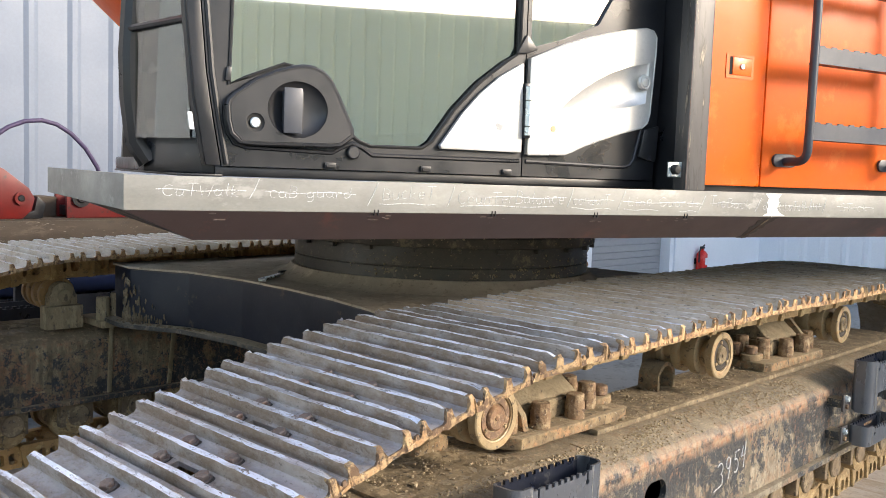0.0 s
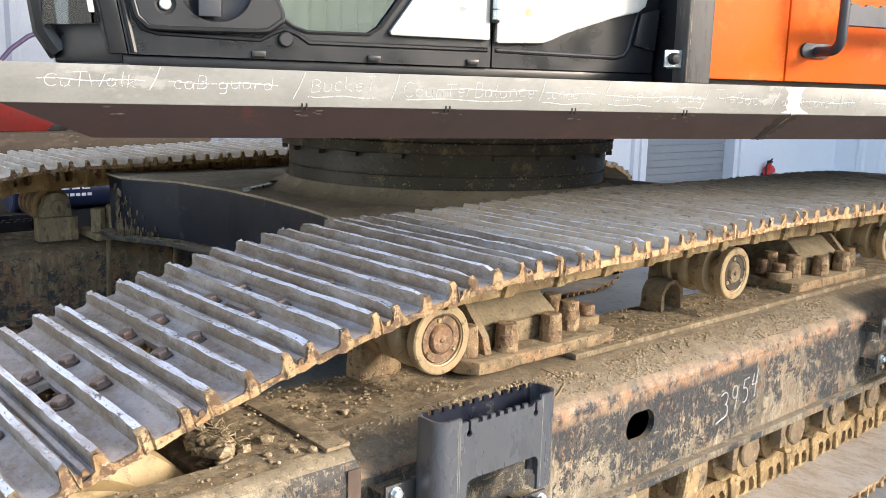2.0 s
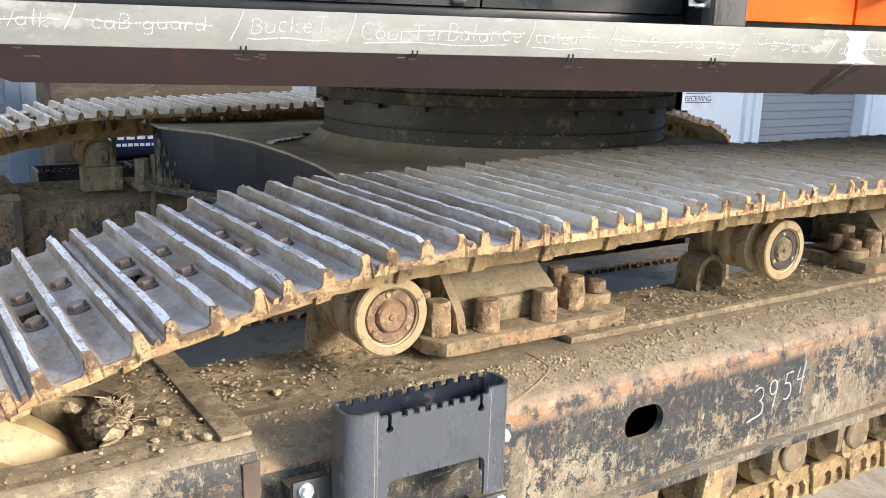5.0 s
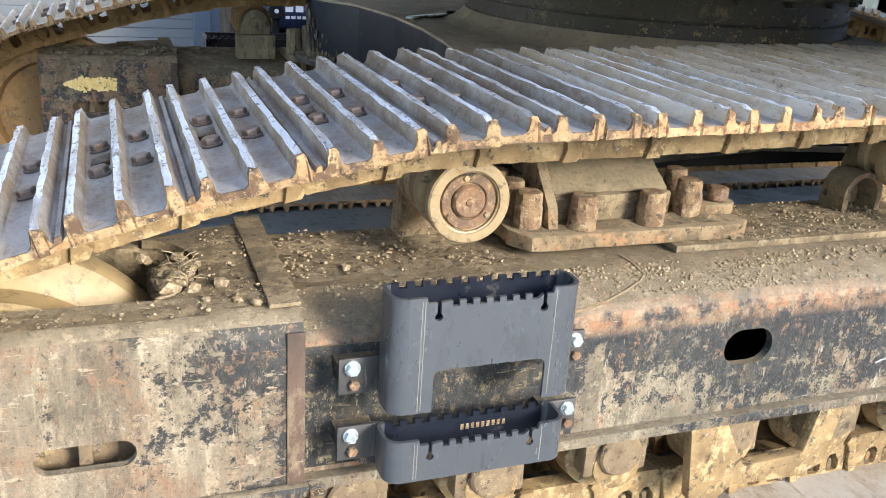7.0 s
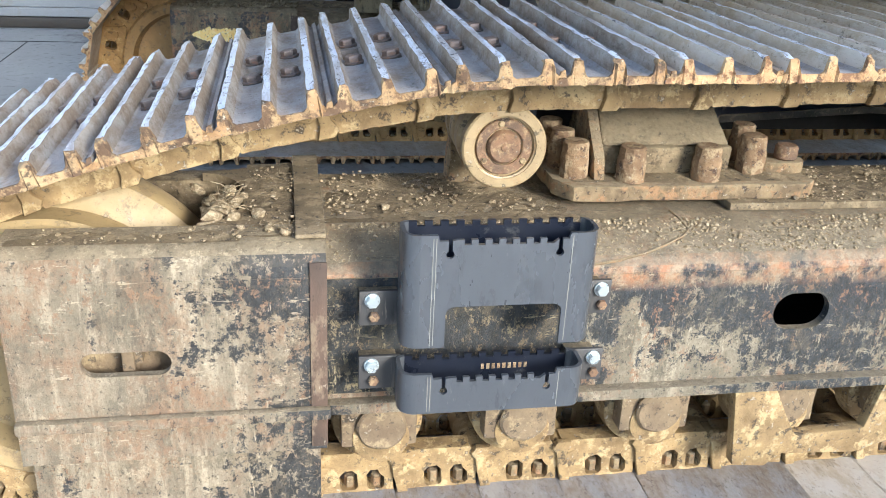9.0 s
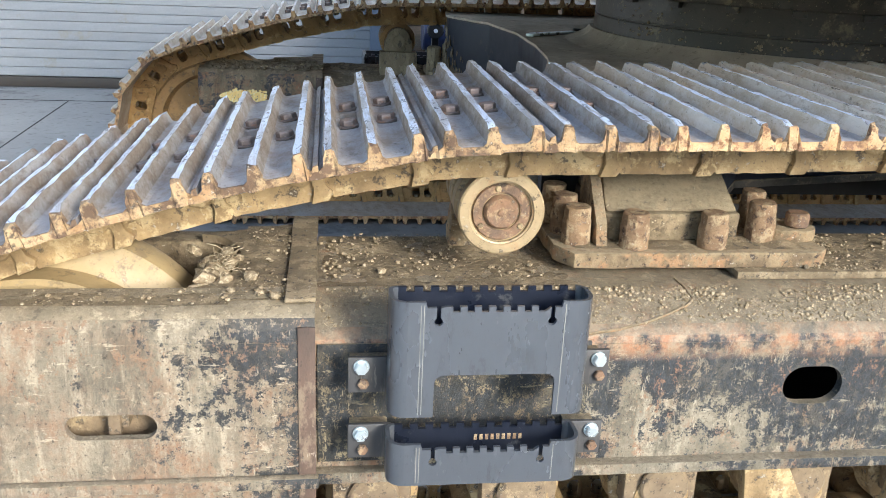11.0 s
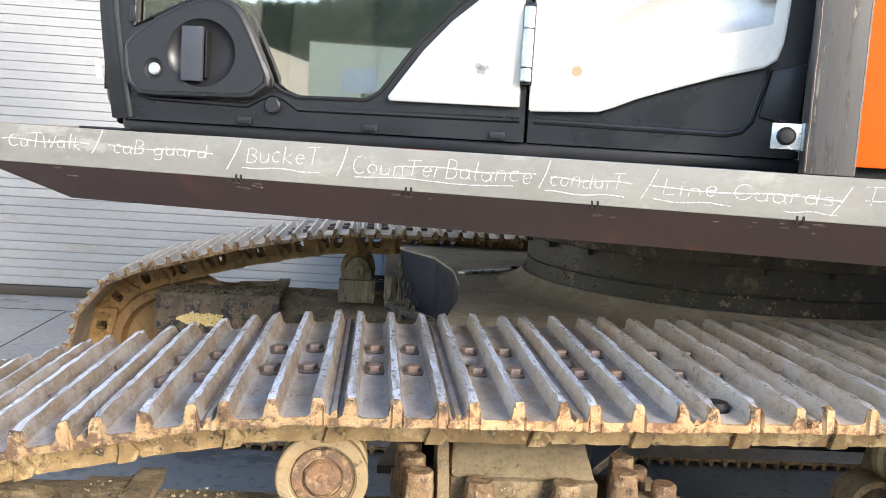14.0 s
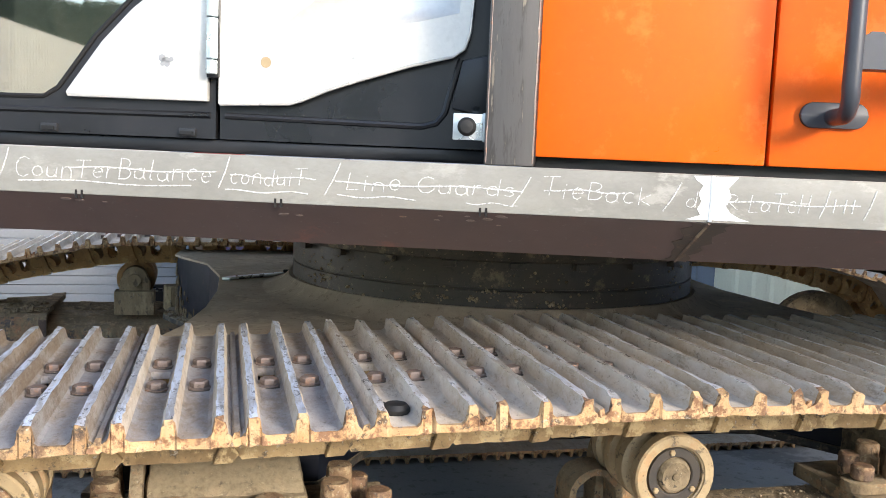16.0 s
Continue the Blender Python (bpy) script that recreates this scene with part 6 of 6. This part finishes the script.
bm = bm_new()
tube(bm, [(0.21, 0.222, 1.972), (0.075, 0.445, 1.952)], 0.012, 8)
hpart("glazing_bar", bm, "black", hull)
bm = bm_new()
prism(bm, [(0.215, 0.212), (0.221, 0.215), (0.083, 0.455), (0.077, 0.452)], "z", 1.63, 2.95)
hpart("corner_glass", bm, "cornerglass", hull, "tinted corner glass", 0).visible_shadow = False
bm = bm_new()
box(bm, 0.16, 0.285, 0.46, 1.22, 1.53, 1.575, 0, 0.01)
hpart("front_sill", bm, "black", hull)
bm = bm_new()
prism(bm, [(0.208, 1.655), (0.222, 1.655), (0.215, 1.705), (0.202, 1.705)], "y", 0.186, 0.196, 0, 0.003)
hpart("reflector", bm, "paper", hull, "small white reflector tab")
# seat and console seen through the glass
bm = bm_new()
box(bm, 1.05, 1.5, 0.5, 0.95, 1.56, 1.70, 0, 0.05)
prism(bm, [(1.48, 1.68), (1.60, 1.68), (1.76, 2.35), (1.66, 2.4)], "y", 0.52, 0.92, 0, 0.05)
seat = hpart("operator_seat", bm, "seat", hull, "grey-green operator seat")
bm = bm_new()
box(bm, 0.17, 0.30, 0.17, 1.3, 1.5225, 1.530, 0, 0.003)
hpart("base_plate", bm, "black", hull)

# corner post, stop, orange side
bm = bm_new()
box(bm, 1.930, 2.028, 0.008, 0.075, 1.5245, 3.02, 0, 0.006)
post = hpart("corner_post", bm, "post", None, "raw mill-scale steel square corner post")
for u in (1.934, 2.024):
    bm = bm_new()
    rnd = random.Random(int(u * 1000))
    tube(bm, [(u + rnd.uniform(-0.001, 0.001), 0.010, 1.53 + 0.02 * i) for i in range(75)], 0.0028, 5)
    hpart("edge_bead", bm, "bolt", post)
bm = bm_new()
box(bm, 1.960, 2.034, 0.085, 0.30, 1.5245, 3.02, 0, 0.01)
hpart("rear_column", bm, "black", cab, "black rear column of the cab")
bm = bm_new()
box(bm, 1.866, 1.925, 0.03, 0.037, 1.572, 1.624, 0, 0.002)
hpart("stop_plate", bm, "zinc", post, "bright scuffed stop plate")
bm = bm_new()
lathe(bm, [(0.004, 0.008), (0.013, 0.010), (0.0185, 0.017), (0.0185, 0.0298)], "y", 1.894, 1.598, 0, 20)
hpart("rubber_stop", bm, "rubber", post, "black rubber door stop")
bm = bm_new()
box(bm, 1.925, 1.9298, 0.03, 0.10, 1.57, 1.626, 0, 0.001)
hpart("stop_bracket", bm, "zinc", post)
for a, b in ((2.036, 2.526), (2.533, UE)):
    bm = bm_new()
    box(bm, a, b, 0.21, 0.25, 1.545, 3.02, 0, 0.006)
    ob = hpart("side_panel", bm, "orange", None, "glossy orange painted side panel")
    if a < 2.1:
        bm = bm_new()
        plate_hole(bm, [(2.300, 1.972), (2.452, 1.972), (2.452, 2.068), (2.300, 2.068)], [[(2.318, 1.985), (2.44, 1.985), (2.44, 2.057), (2.318, 2.057)]], "y", 0.2072, 0.2095)
        hpart("latch_frame", bm, "orange", ob)
        # no recess is cut: a dark sheet paints the slot's shade
        bm = bm_new()
        box(bm, 2.319, 2.3345, 0.2086, 0.2096, 1.986, 2.056)
        hpart("latch_slot", bm, "dark", ob, "dark sheet painted as the finger slot's shade")
        bm = bm_new()
        box(bm, 2.336, 2.44, 0.206, 0.2095, 1.986, 2.055, 0, 0.002)
        hpart("latch_flap", bm, "orange", ob)
        bm = bm_new()
        rod(bm, "y", 2.385, 2.02, 0.199, 0.2065, 0.011, 12, 0, 0.002)
        hpart("latch_key", bm, "zinc", ob)
    else:
        for c in (2.658, 3.33):
            bm = bm_new()
            prism(bm, stadium(c, 1.657, 0.07, 0.027), "y", 0.196, 0.2095, 0, 0.004)
            hpart("rail_foot", bm, "grey", ob, "grey oval foot of the grab rail")
            bm = bm_new()
            s = 1 if c < 3 else -1
            bend = [(0.075 + 0.055 * (1 - math.sin(radians(q))), 1.653 + 0.055 * (1 - math.cos(radians(q)))) for q in range(0, 91, 15)]
            tube(bm, [(c - s * 0.004, 0.2, 1.653)] + [(c - s * (0.006 + 0.0018 * i), p, q) for i, (p, q) in enumerate(bend)] + [(c - s * 0.017, 0.073, 1.78), (c - s * 0.017, 0.072, 2.1), (c - s * 0.017, 0.072, 2.75)], 0.0175, 14)
            hpart("grab_rail", bm, "grey", ob, "dark grey bent grab rail")
        for z in (1.741, 2.045, 2.349):
            bm = bm_new()
            rim = []
            for i in range(19, 0, -1):
                k0, k1, h = 2.662 + 0.664 * i / 19, 2.662 + 0.664 * (i - 1) / 19, z + 0.066
                rim += [(k0, h), (k0 - 0.006, h - 0.001)] if i % 2 == 0 else [(k0, h), (k0 - 0.006, h + 0.006), (k1 + 0.006, h + 0.006), (k1, h)]
            prism(bm, [(2.650, z), (3.338, z), (3.338, z + 0.066)] + rim + [(2.650, z + 0.066)], "y", 0.066, 0.074)
            box(bm, 2.664, 3.324, 0.0745, 0.118, z, z + 0.008)
            hpart("ladder_tread", bm, "grey", ob, "dark grey toothed ladder tread")
# unseen box, deepened to darken the rear glass and block sun
bm = bm_new()
box(bm, 2.036, UE, 0.2505, 1.8, 1.4, 3.0)
hpart("engine_housing", bm, "black", None, "unseen dark engine housing behind the side panels")
bm = bm_new()
prism(bm, [(0.27, 2.135), (-1.49, 3.72), (-1.09, 4.12), (0.40, 2.6)], "y", 1.36, 1.80, 0, 0.02)
boom = hpart("boom", bm, "orange", None, "orange boom rising past the cab")

# ---- chalk number on the frame, tool, cap on the shoe ----
for i, strokes in enumerate((
        [[(0.05, 0.88)] + bow(0.42, 0.74, 0.3, 0.26, 110, -70, 8) + bow(0.36, 0.20, 0.40, 0.30, 75, -95, 8) + [(0.05, -0.14), (-0.30, -0.22)]],
        [bow(0.42, 0.72, 0.27, 0.27, 40, 400, 12), [(0.68, 0.9), (0.62, 0.4), (0.50, -0.05)]],
        [[(0.80, 0.98), (0.35, 0.95), (0.27, 0.56)] + bow(0.44, 0.28, 0.33, 0.32, 110, -120, 9)],
        [[(0.35, 0.95), (0.15, 0.45), (0.75, 0.5)], [(0.72, 1.12), (0.58, 0.45), (0.50, -0.10)]])):
    for stroke in strokes:
        bm = bm_new()
        tube(bm, [(3.462 + 0.064 * i + 0.064 * a, 1.6672, 0.384 + 0.013 * i + 0.086 * b) for a, b in stroke], 0.0023, 5)
        part("chalk_stroke", bm, "chalk", near_frame, "white chalk number stroke")

bm = bm_new()
prism(bm, [(2.71, 3.66), (2.735, 3.705), (2.78, 3.73), (2.95, 3.838), (2.965, 3.815), (2.79, 3.70), (2.75, 3.67), (2.74, 3.645)], "z", 1.0125, 1.024, 0, 0.003)
thing("pry_tool", bm, "zinc", "bright flat steel hand tool lying on the car body", "hand tool")
bm = bm_new()
box(bm, 2.96, 3.08, 3.835, 3.86, 1.0125, 1.032, 0, 0.005)
thing("tool_handle", bm, "rubber", "black handle piece beside the steel hand tool", "hand tool")
bm = bm_new()
lathe(bm, [(0.004, 0.0), (0.022, 0.0), (0.026, 0.006), (0.026, 0.012), (0.020, 0.020), (0.004, 0.022)], "z", 3.02, 1.60, 1.0685, 20)
prism(bm, [(2.972, 1.628), (2.985, 1.645), (3.005, 1.615), (2.998, 1.60)], "z", 1.075, 1.087, 0, 0.003)
thing("rubber_plug", bm, "rubber", "small black rubber plug lying on a track shoe", "plug")

# ---- things round the machine ----
def coupler(x, y, z0, w, h):
    """Two red side plates with round bosses, a black lip and a cross plate."""
    ob = empty("coupler_bracket", (x, y, z0), "red-painted steel coupler bracket with round bosses on a brown crate", "bracket", "red brackets")
    out = [(x - w, z0), (x + w * 0.70, z0), (x + w * 0.92, z0 + h * 0.14), (x + w, z0 + h * 0.36), (x + w * 0.86, z0 + h * 0.54), (x + w * 0.30, z0 + h * 0.86), (x - w * 0.10, z0 + h), (x - w * 0.55, z0 + h), (x - w, z0 + h * 0.88)]
    for dy in (0.0, 0.22):
        bm = bm_new()
        prism(bm, out, "y", y + dy, y + dy + 0.03, 0, 0.006)
        part("side_plate", bm, "red", ob)
    for bx, bz, r, m in ((x - w * 0.62, z0 + h * 0.66, 0.075, "black"), (x + w * 0.66, z0 + h * 0.36, 0.05, "red")):
        bm = bm_new()
        lathe(bm, [(r * 0.5, y - 0.008), (r * 0.55, y - 0.022), (r, y - 0.022), (r, y - 0.0005)], "y", bx, bz, 0, 24)
        part("boss", bm, m, ob, "round pin boss")
        bm = bm_new()
        rod(bm, "y", bx, bz, y - 0.03, y + 0.26, r * 0.48, 18, 0, 0.004)
        part("pin", bm, "black", ob)
    bm = bm_new()
    prism(bm, [(x + w * 0.5, z0 + 0.001), (x + w * 1.22, z0 + 0.001), (x + w * 1.30, z0 + h * 0.26), (x + w * 1.10, z0 + h * 0.40), (x + w * 1.02, z0 + h * 0.14)], "y", y + 0.031, y + 0.219, 0, 0.008)
    part("lip", bm, "black", ob, "black lower lip")
    bm = bm_new()
    box(bm, x - w * 0.9, x + w * 0.45, y + 0.031, y + 0.219, z0 + 0.02, z0 + 0.10, 0, 0.006)
    part("cross_plate", bm, "black", ob)


crate = empty("storage_crate", (3.4, 7.6, GROUND), "stained brown plywood crate behind the machine", "crate")
for i in range(6):
    bm = bm_new()
    box(bm, 2.46, 4.4, 7.33, 7.35, GROUND + 0.20 * i, GROUND + 0.20 * i + 0.194, 0, 0.004)
    part("board", bm, "crate", crate)
bm = bm_new()
box(bm, 2.46, 4.4, 7.3505, 8.0, GROUND, 1.083)
part("body", bm, "crate", crate)
bm = bm_new()
box(bm, 3.14, 3.42, 7.62, 7.95, 1.0835, 1.25, 0, 0.006)
thing("wooden_block", bm, "crate", "stained brown wooden block on the crate", "block")
coupler(2.80, 7.36, 1.084, 0.33, 0.45)
coupler(3.70, 7.40, 1.084, 0.30, 0.25)
bm = bm_new()
tube(bm, [(2.60, 7.5, 1.20), (2.66, 7.5, 1.42), (2.74, 7.5, 1.57), (2.85, 7.5, 1.70), (2.98, 7.5, 1.80), (3.11, 7.5, 1.855), (3.24, 7.5, 1.87), (3.36, 7.5, 1.845), (3.48, 7.5, 1.775), (3.60, 7.5, 1.66), (3.70, 7.5, 1.51), (3.76, 7.5, 1.34)], 0.018, 12)
thing("hydraulic_hose", bm, "hose", "purple hydraulic hose looped over the red brackets", "hose", smooth=60)
tank = empty("attachment_cylinder", (2.95, 6.95, GROUND), "navy blue cylinder with white lettering bars on a black crate", "cylinder")
bm = bm_new()
rod(bm, "x", 6.95, 0.66, 2.62, 3.75, 0.13, 28, 0, 0.01)
part("barrel", bm, "navy", tank)
for z, h, n in ((0.685, 0.045, 5), (0.635, 0.022, 9)):
    for i in range(n):
        bm = bm_new()
        w = 0.38 / n
        box(bm, 2.80 + i * w, 2.80 + (i + 0.75) * w, 6.8185 + (0.004 if z > 0.67 else 0.0005), 6.83, z, z + h)
        part("lettering_bar", bm, "paper", tank)
bm = bm_new()
box(bm, 2.66, 3.7, 6.85, 7.05, GROUND, 0.53, 0, 0.01)
part("cradle", bm, "black", tank)
crate = empty("tread_crate", (2.4, 6.1, GROUND), "black steel crate with a toothed rim", "crate")
bm = bm_new()
for x0, x1, y0, y1 in ((2.14, 2.74, 5.98, 6.0), (2.14, 2.74, 6.28, 6.3), (2.14, 2.16, 6.0, 6.28), (2.72, 2.74, 6.0, 6.28)):
    box(bm, x0, x1, y0, y1, GROUND, 0.60)
part("body", bm, "black", crate)
for i in range(14):
    bm = bm_new()
    box(bm, 2.145 + i * 0.043, 2.168 + i * 0.043, 5.98, 6.0, 0.6005, 0.615)
    part("tooth", bm, "black", crate)
reel = empty("caster_wheel", (2.62, 6.5, GROUND), "black caster wheel with a white hub on a post", "wheel")
for z in (0.735, 0.825):
    bm = bm_new()
    rod(bm, "y", 2.66, z, 6.40, 6.46, 0.058, 24, 0, 0.008)
    part("tyre", bm, "rubber", reel)
    bm = bm_new()
    rod(bm, "y", 2.66, z, 6.392, 6.3995, 0.015, 14)
    part("hub", bm, "paper", reel, "white hub")
bm = bm_new()
box(bm, 2.64, 2.69, 6.461, 6.5, GROUND, 0.86, 0, 0.004)
part("post", bm, "black", reel)

ext = empty("fire_extinguisher", (11.72, WALL2_Y - 0.09, 0.3), "red fire extinguisher hung on the white wall", "extinguisher")
bm = bm_new()
lathe(bm, [(0.02, 0.33), (0.072, 0.33), (0.076, 0.345), (0.076, 0.56), (0.05, 0.60), (0.024, 0.615), (0.024, 0.64)], "z", 11.72, WALL2_Y - 0.085, 0, 24)
part("cylinder", bm, "bright_red", ext)
bm = bm_new()
box(bm, 11.69, 11.75, WALL2_Y - 0.11, WALL2_Y - 0.06, 0.6405, 0.67, 0, 0.004)
tube(bm, [(11.70, WALL2_Y - 0.085, 0.655), (11.78, WALL2_Y - 0.085, 0.69)], 0.01, 8)
part("valve", bm, "rubber", ext)
bm = bm_new()
tube(bm, [(11.69, WALL2_Y - 0.085, 0.65), (11.63, WALL2_Y - 0.09, 0.60), (11.63, WALL2_Y - 0.09, 0.45)], 0.011, 8)
part("hose", bm, "rubber", ext)
bm = bm_new()
box(bm, 11.68, 11.76, WALL2_Y - 0.1645, WALL2_Y - 0.159, 0.42, 0.52)
part("label_plate", bm, "paper", ext)
bm = bm_new()
box(bm, 11.66, 11.78, WALL2_Y - 0.01, WALL2_Y - 0.001, 0.42, 0.50)
part("bracket", bm, "rubber", ext)

sign = empty("wall_sign", (8.18, WALL2_Y, 0.9), "white paper sign with dark lettering on the wall", "sign")
bm = bm_new()
box(bm, 7.96, 8.42, WALL2_Y - 0.006, WALL2_Y - 0.001, 0.86, 1.12)
part("sheet", bm, "paper", sign)
for body, z in (("SHIPPING &", 1.035), ("RECEIVING", 0.945)):
    cu = bpy.data.curves.new("lettering", "FONT")
    cu.body, cu.size = body, 1.0
    ob = bpy.data.objects.new("lettering", cu)
    scene.collection.objects.link(ob)
    bpy.context.view_layer.update()
    me = bpy.data.meshes.new_from_object(ob.evaluated_get(bpy.context.evaluated_depsgraph_get()))
    bpy.data.objects.remove(ob)
    xs = [v.co.x for v in me.vertices]
    for v in me.vertices:
        f = (v.co.x - min(xs)) / (max(xs) - min(xs))
        v.co = Vector((8.00 + 0.36 * f, WALL2_Y - 0.0075, z + 0.075 * v.co.y))
    me.materials.clear()
    me.materials.append(M["ink"])
    part("lettering", me, None, sign)
    bm = bm_new()
    box(bm, 8.0, 8.36, WALL2_Y - 0.0085, WALL2_Y - 0.0065, z - 0.016, z - 0.009)
    part("underline", bm, "ink", sign)

# ---- loose dirt ----
def grit(name, label, n, seed, spots, m="mud", slope=0.0, most=0.0052):
    """Loose stones and clods strewn over flat places: (x0, x1, y0, y1, z)."""
    rnd = random.Random(seed)
    bm = bm_new()
    area = [(b - a) * (d - c) for a, b, c, d, z in spots]
    verts, faces = [], []
    base = bmesh.new()
    bmesh.ops.create_icosphere(base, subdivisions=1, radius=1.0)
    base.verts.index_update()
    bv, bf = [v.co.copy() for v in base.verts], [[v.index for v in f.verts] for f in base.faces]
    base.free()
    for i in range(n):
        a, b, c, d, z = rnd.choices(spots, area)[0]
        x, y = rnd.uniform(a, b), rnd.uniform(c, d)
        r = 0.0013 + most * (rnd.random() ** 8 + (1.1 * rnd.random() if rnd.random() < 0.012 else 0))
        z += slope * (y - c)
        if noise.noise(Vector((x * 5, y * 9, 0))) < rnd.uniform(-0.5, 0.5):
            continue
        k = len(verts)
        for v in bv:
            q = v * (r * rnd.uniform(0.65, 1.2))
            verts.append((x + q.x, y + q.y, z + r * 0.4 + q.z * 0.75))
        faces += [[j + k for j in f] for f in bf]
    bm.free()
    me = bpy.data.meshes.new(name)
    me.from_pydata(verts, [], faces)
    me.materials.append(M[m])
    return tagged(new(name, me), label, "gravel", "", "stuff")


def soil(name, label, spots, seed):
    """Dried mud lying on flat places, uneven and thinning to nothing at its edges: (x0, x1, y0, y1, z, most)."""
    verts, faces = [], []
    for x0, x1, y0, y1, z, most in spots:
        nx, ny, k = int((x1 - x0) / 0.0065), int((y1 - y0) / 0.0065), len(verts)
        for i in range(nx + 1):
            for j in range(ny + 1):
                x, y = x0 + (x1 - x0) * i / nx, y0 + (y1 - y0) * j / ny
                q = Vector((x * 9 + seed, y * 9, 0))
                h = 0.42 + 0.55 * noise.noise(q) + 0.35 * noise.noise(q * 3.1) + 0.16 * noise.noise(q * 8.3) + 0.10 * noise.noise(q * 19)
                fade = min(1.0, i / 6, (nx - i) / 6, j / 6, (ny - j) / 6)
                verts.append((x, y, z - 0.002 + most * max(0.0, h) * fade))
        faces += [(k + i * (ny + 1) + j, k + (i + 1) * (ny + 1) + j, k + (i + 1) * (ny + 1) + j + 1, k + i * (ny + 1) + j + 1) for i in range(nx) for j in range(ny)]
    me = bpy.data.meshes.new(name)
    me.from_pydata(verts, [], faces)
    me.materials.append(M["mud"])
    return tagged(new(name, me), label, "mud", "", "stuff")


soil("deck_mud", "uneven dried mud lying on the track frame", [(1.875, 2.47, 1.80, 2.14, 0.6625, 0.009), (2.9, 4.25, 1.825, 2.10, 0.6825, 0.008), (2.46, 3.06, 1.87, 2.16, 0.7225, 0.010)], 3.0)
soil("guard_mud", "uneven dried mud lying on the idler guard", [(1.70, 1.872, 1.66, 2.14, 0.690, 0.008), (1.25, 1.7, 1.64, 1.722, 0.690, 0.006)], 8.0)
soil("far_mud", "uneven dried mud lying on the far track frame", [(1.25, 1.87, 4.75, 5.0, 0.690, 0.030), (1.875, 3.2, 4.94, 5.2, 0.6625, 0.02)], 12.0)
grit("loose_grit", "loose pale grit and clods on the track frame", 9500, 11, [(1.88, 2.44, 1.83, 2.14, 0.668), (2.86, 5.3, 1.83, 2.10, 0.686), (3.06, 3.45, 1.83, 2.10, 0.6825), (2.5, 3.0, 1.88, 2.0, 0.727), (2.57, 2.87, 2.03, 2.2, 0.872), (2.57, 2.87, 2.03, 2.2, 0.872), (2.9, 3.5, 1.83, 2.1, 0.683)], "gravel")
grit("guard_grit", "loose pale grit and clods on the idler guard", 1100, 12, [(1.71, 1.86, 1.66, 2.1, 0.694), (1.3, 1.7, 1.64, 1.72, 0.690)], "gravel")
bm = bm_new()
rnd = random.Random(44)
for i in range(230):
    x = rnd.choice((rnd.uniform(1.27, 1.87), 1.80 + abs(rnd.gauss(0, 0.03)) - 0.02, rnd.uniform(1.27, 1.87)))
    lump(bm, (x, 4.745 + abs(rnd.gauss(0, 0.07)), 0.692 + (0.018 * rnd.random() if x > 1.76 else 0.0)), rnd.uniform(0.005, 0.017), i, 0.8)
tagged(new("far_clods", mesh_of("far_clods", bm, "mud", 0)), "dried clods heaped on the far idler guard", "mud", "", "stuff")
grit("far_grit", "loose grit on the far track frame", 900, 13, [(1.88, 3.6, 4.95, 5.2, 0.6625), (1.66, 1.86, 4.78, 5.2, 0.690)], "gravel")
bm = bm_new()
rnd = random.Random(21)
for i in range(60):
    lump(bm, (1.655 + rnd.gauss(0, 0.026), 1.86 + rnd.gauss(0, 0.060), 0.645 + rnd.uniform(0, 0.045)), rnd.uniform(0.008, 0.030), i, 0.7)
for i in range(50):
    a = rnd.random() * 6.3
    c = Vector((1.665 + rnd.gauss(0, 0.012), 1.85 + rnd.gauss(0, 0.03), 0.700 + rnd.uniform(-0.01, 0.01)))
    d = Vector((math.cos(a), math.sin(a), rnd.uniform(-0.1, 0.6))) * rnd.uniform(0.02, 0.045)
    tube(bm, [c, c + d * 0.5 + Vector((0, 0, 0.004)), c + d], 0.0013, 4)
tagged(new("debris_clump", mesh_of("debris_clump", bm, "gravel", 0)), "clump of dried clods and straw caught beside the idler", "debris", "", "stuff")
for i, (x, y, r) in enumerate(((1.735, 1.77, 0.020), (1.79, 1.665, 0.013), (1.757, 1.69, 0.012), (1.70, 1.70, 0.010), (2.02, 1.87, 0.012))):
    bm = bm_new()
    lump(bm, (x, y, (0.690 if x < 1.87 else 0.6625) + r * 0.45), r, 40 + i, 0.75)
    thing("mud_clod", bm, "gravel", "dried pale mud clod on the track frame", "clod", "", "mud clods", 0)
grit("slope_grit", "fine dried mud crumbs on the frame's sloping top", 7000, 14, [(1.88, 4.4, 1.69, 1.745, 0.6115)], "gravel", 0.53, 0.0045)
grit("shoulder_grit", "dried mud crumbs on the frame's shoulder", 9000, 15, [(1.88, 4.4, 1.745, 1.80, 0.6405)], "gravel", 0.29, 0.0055)
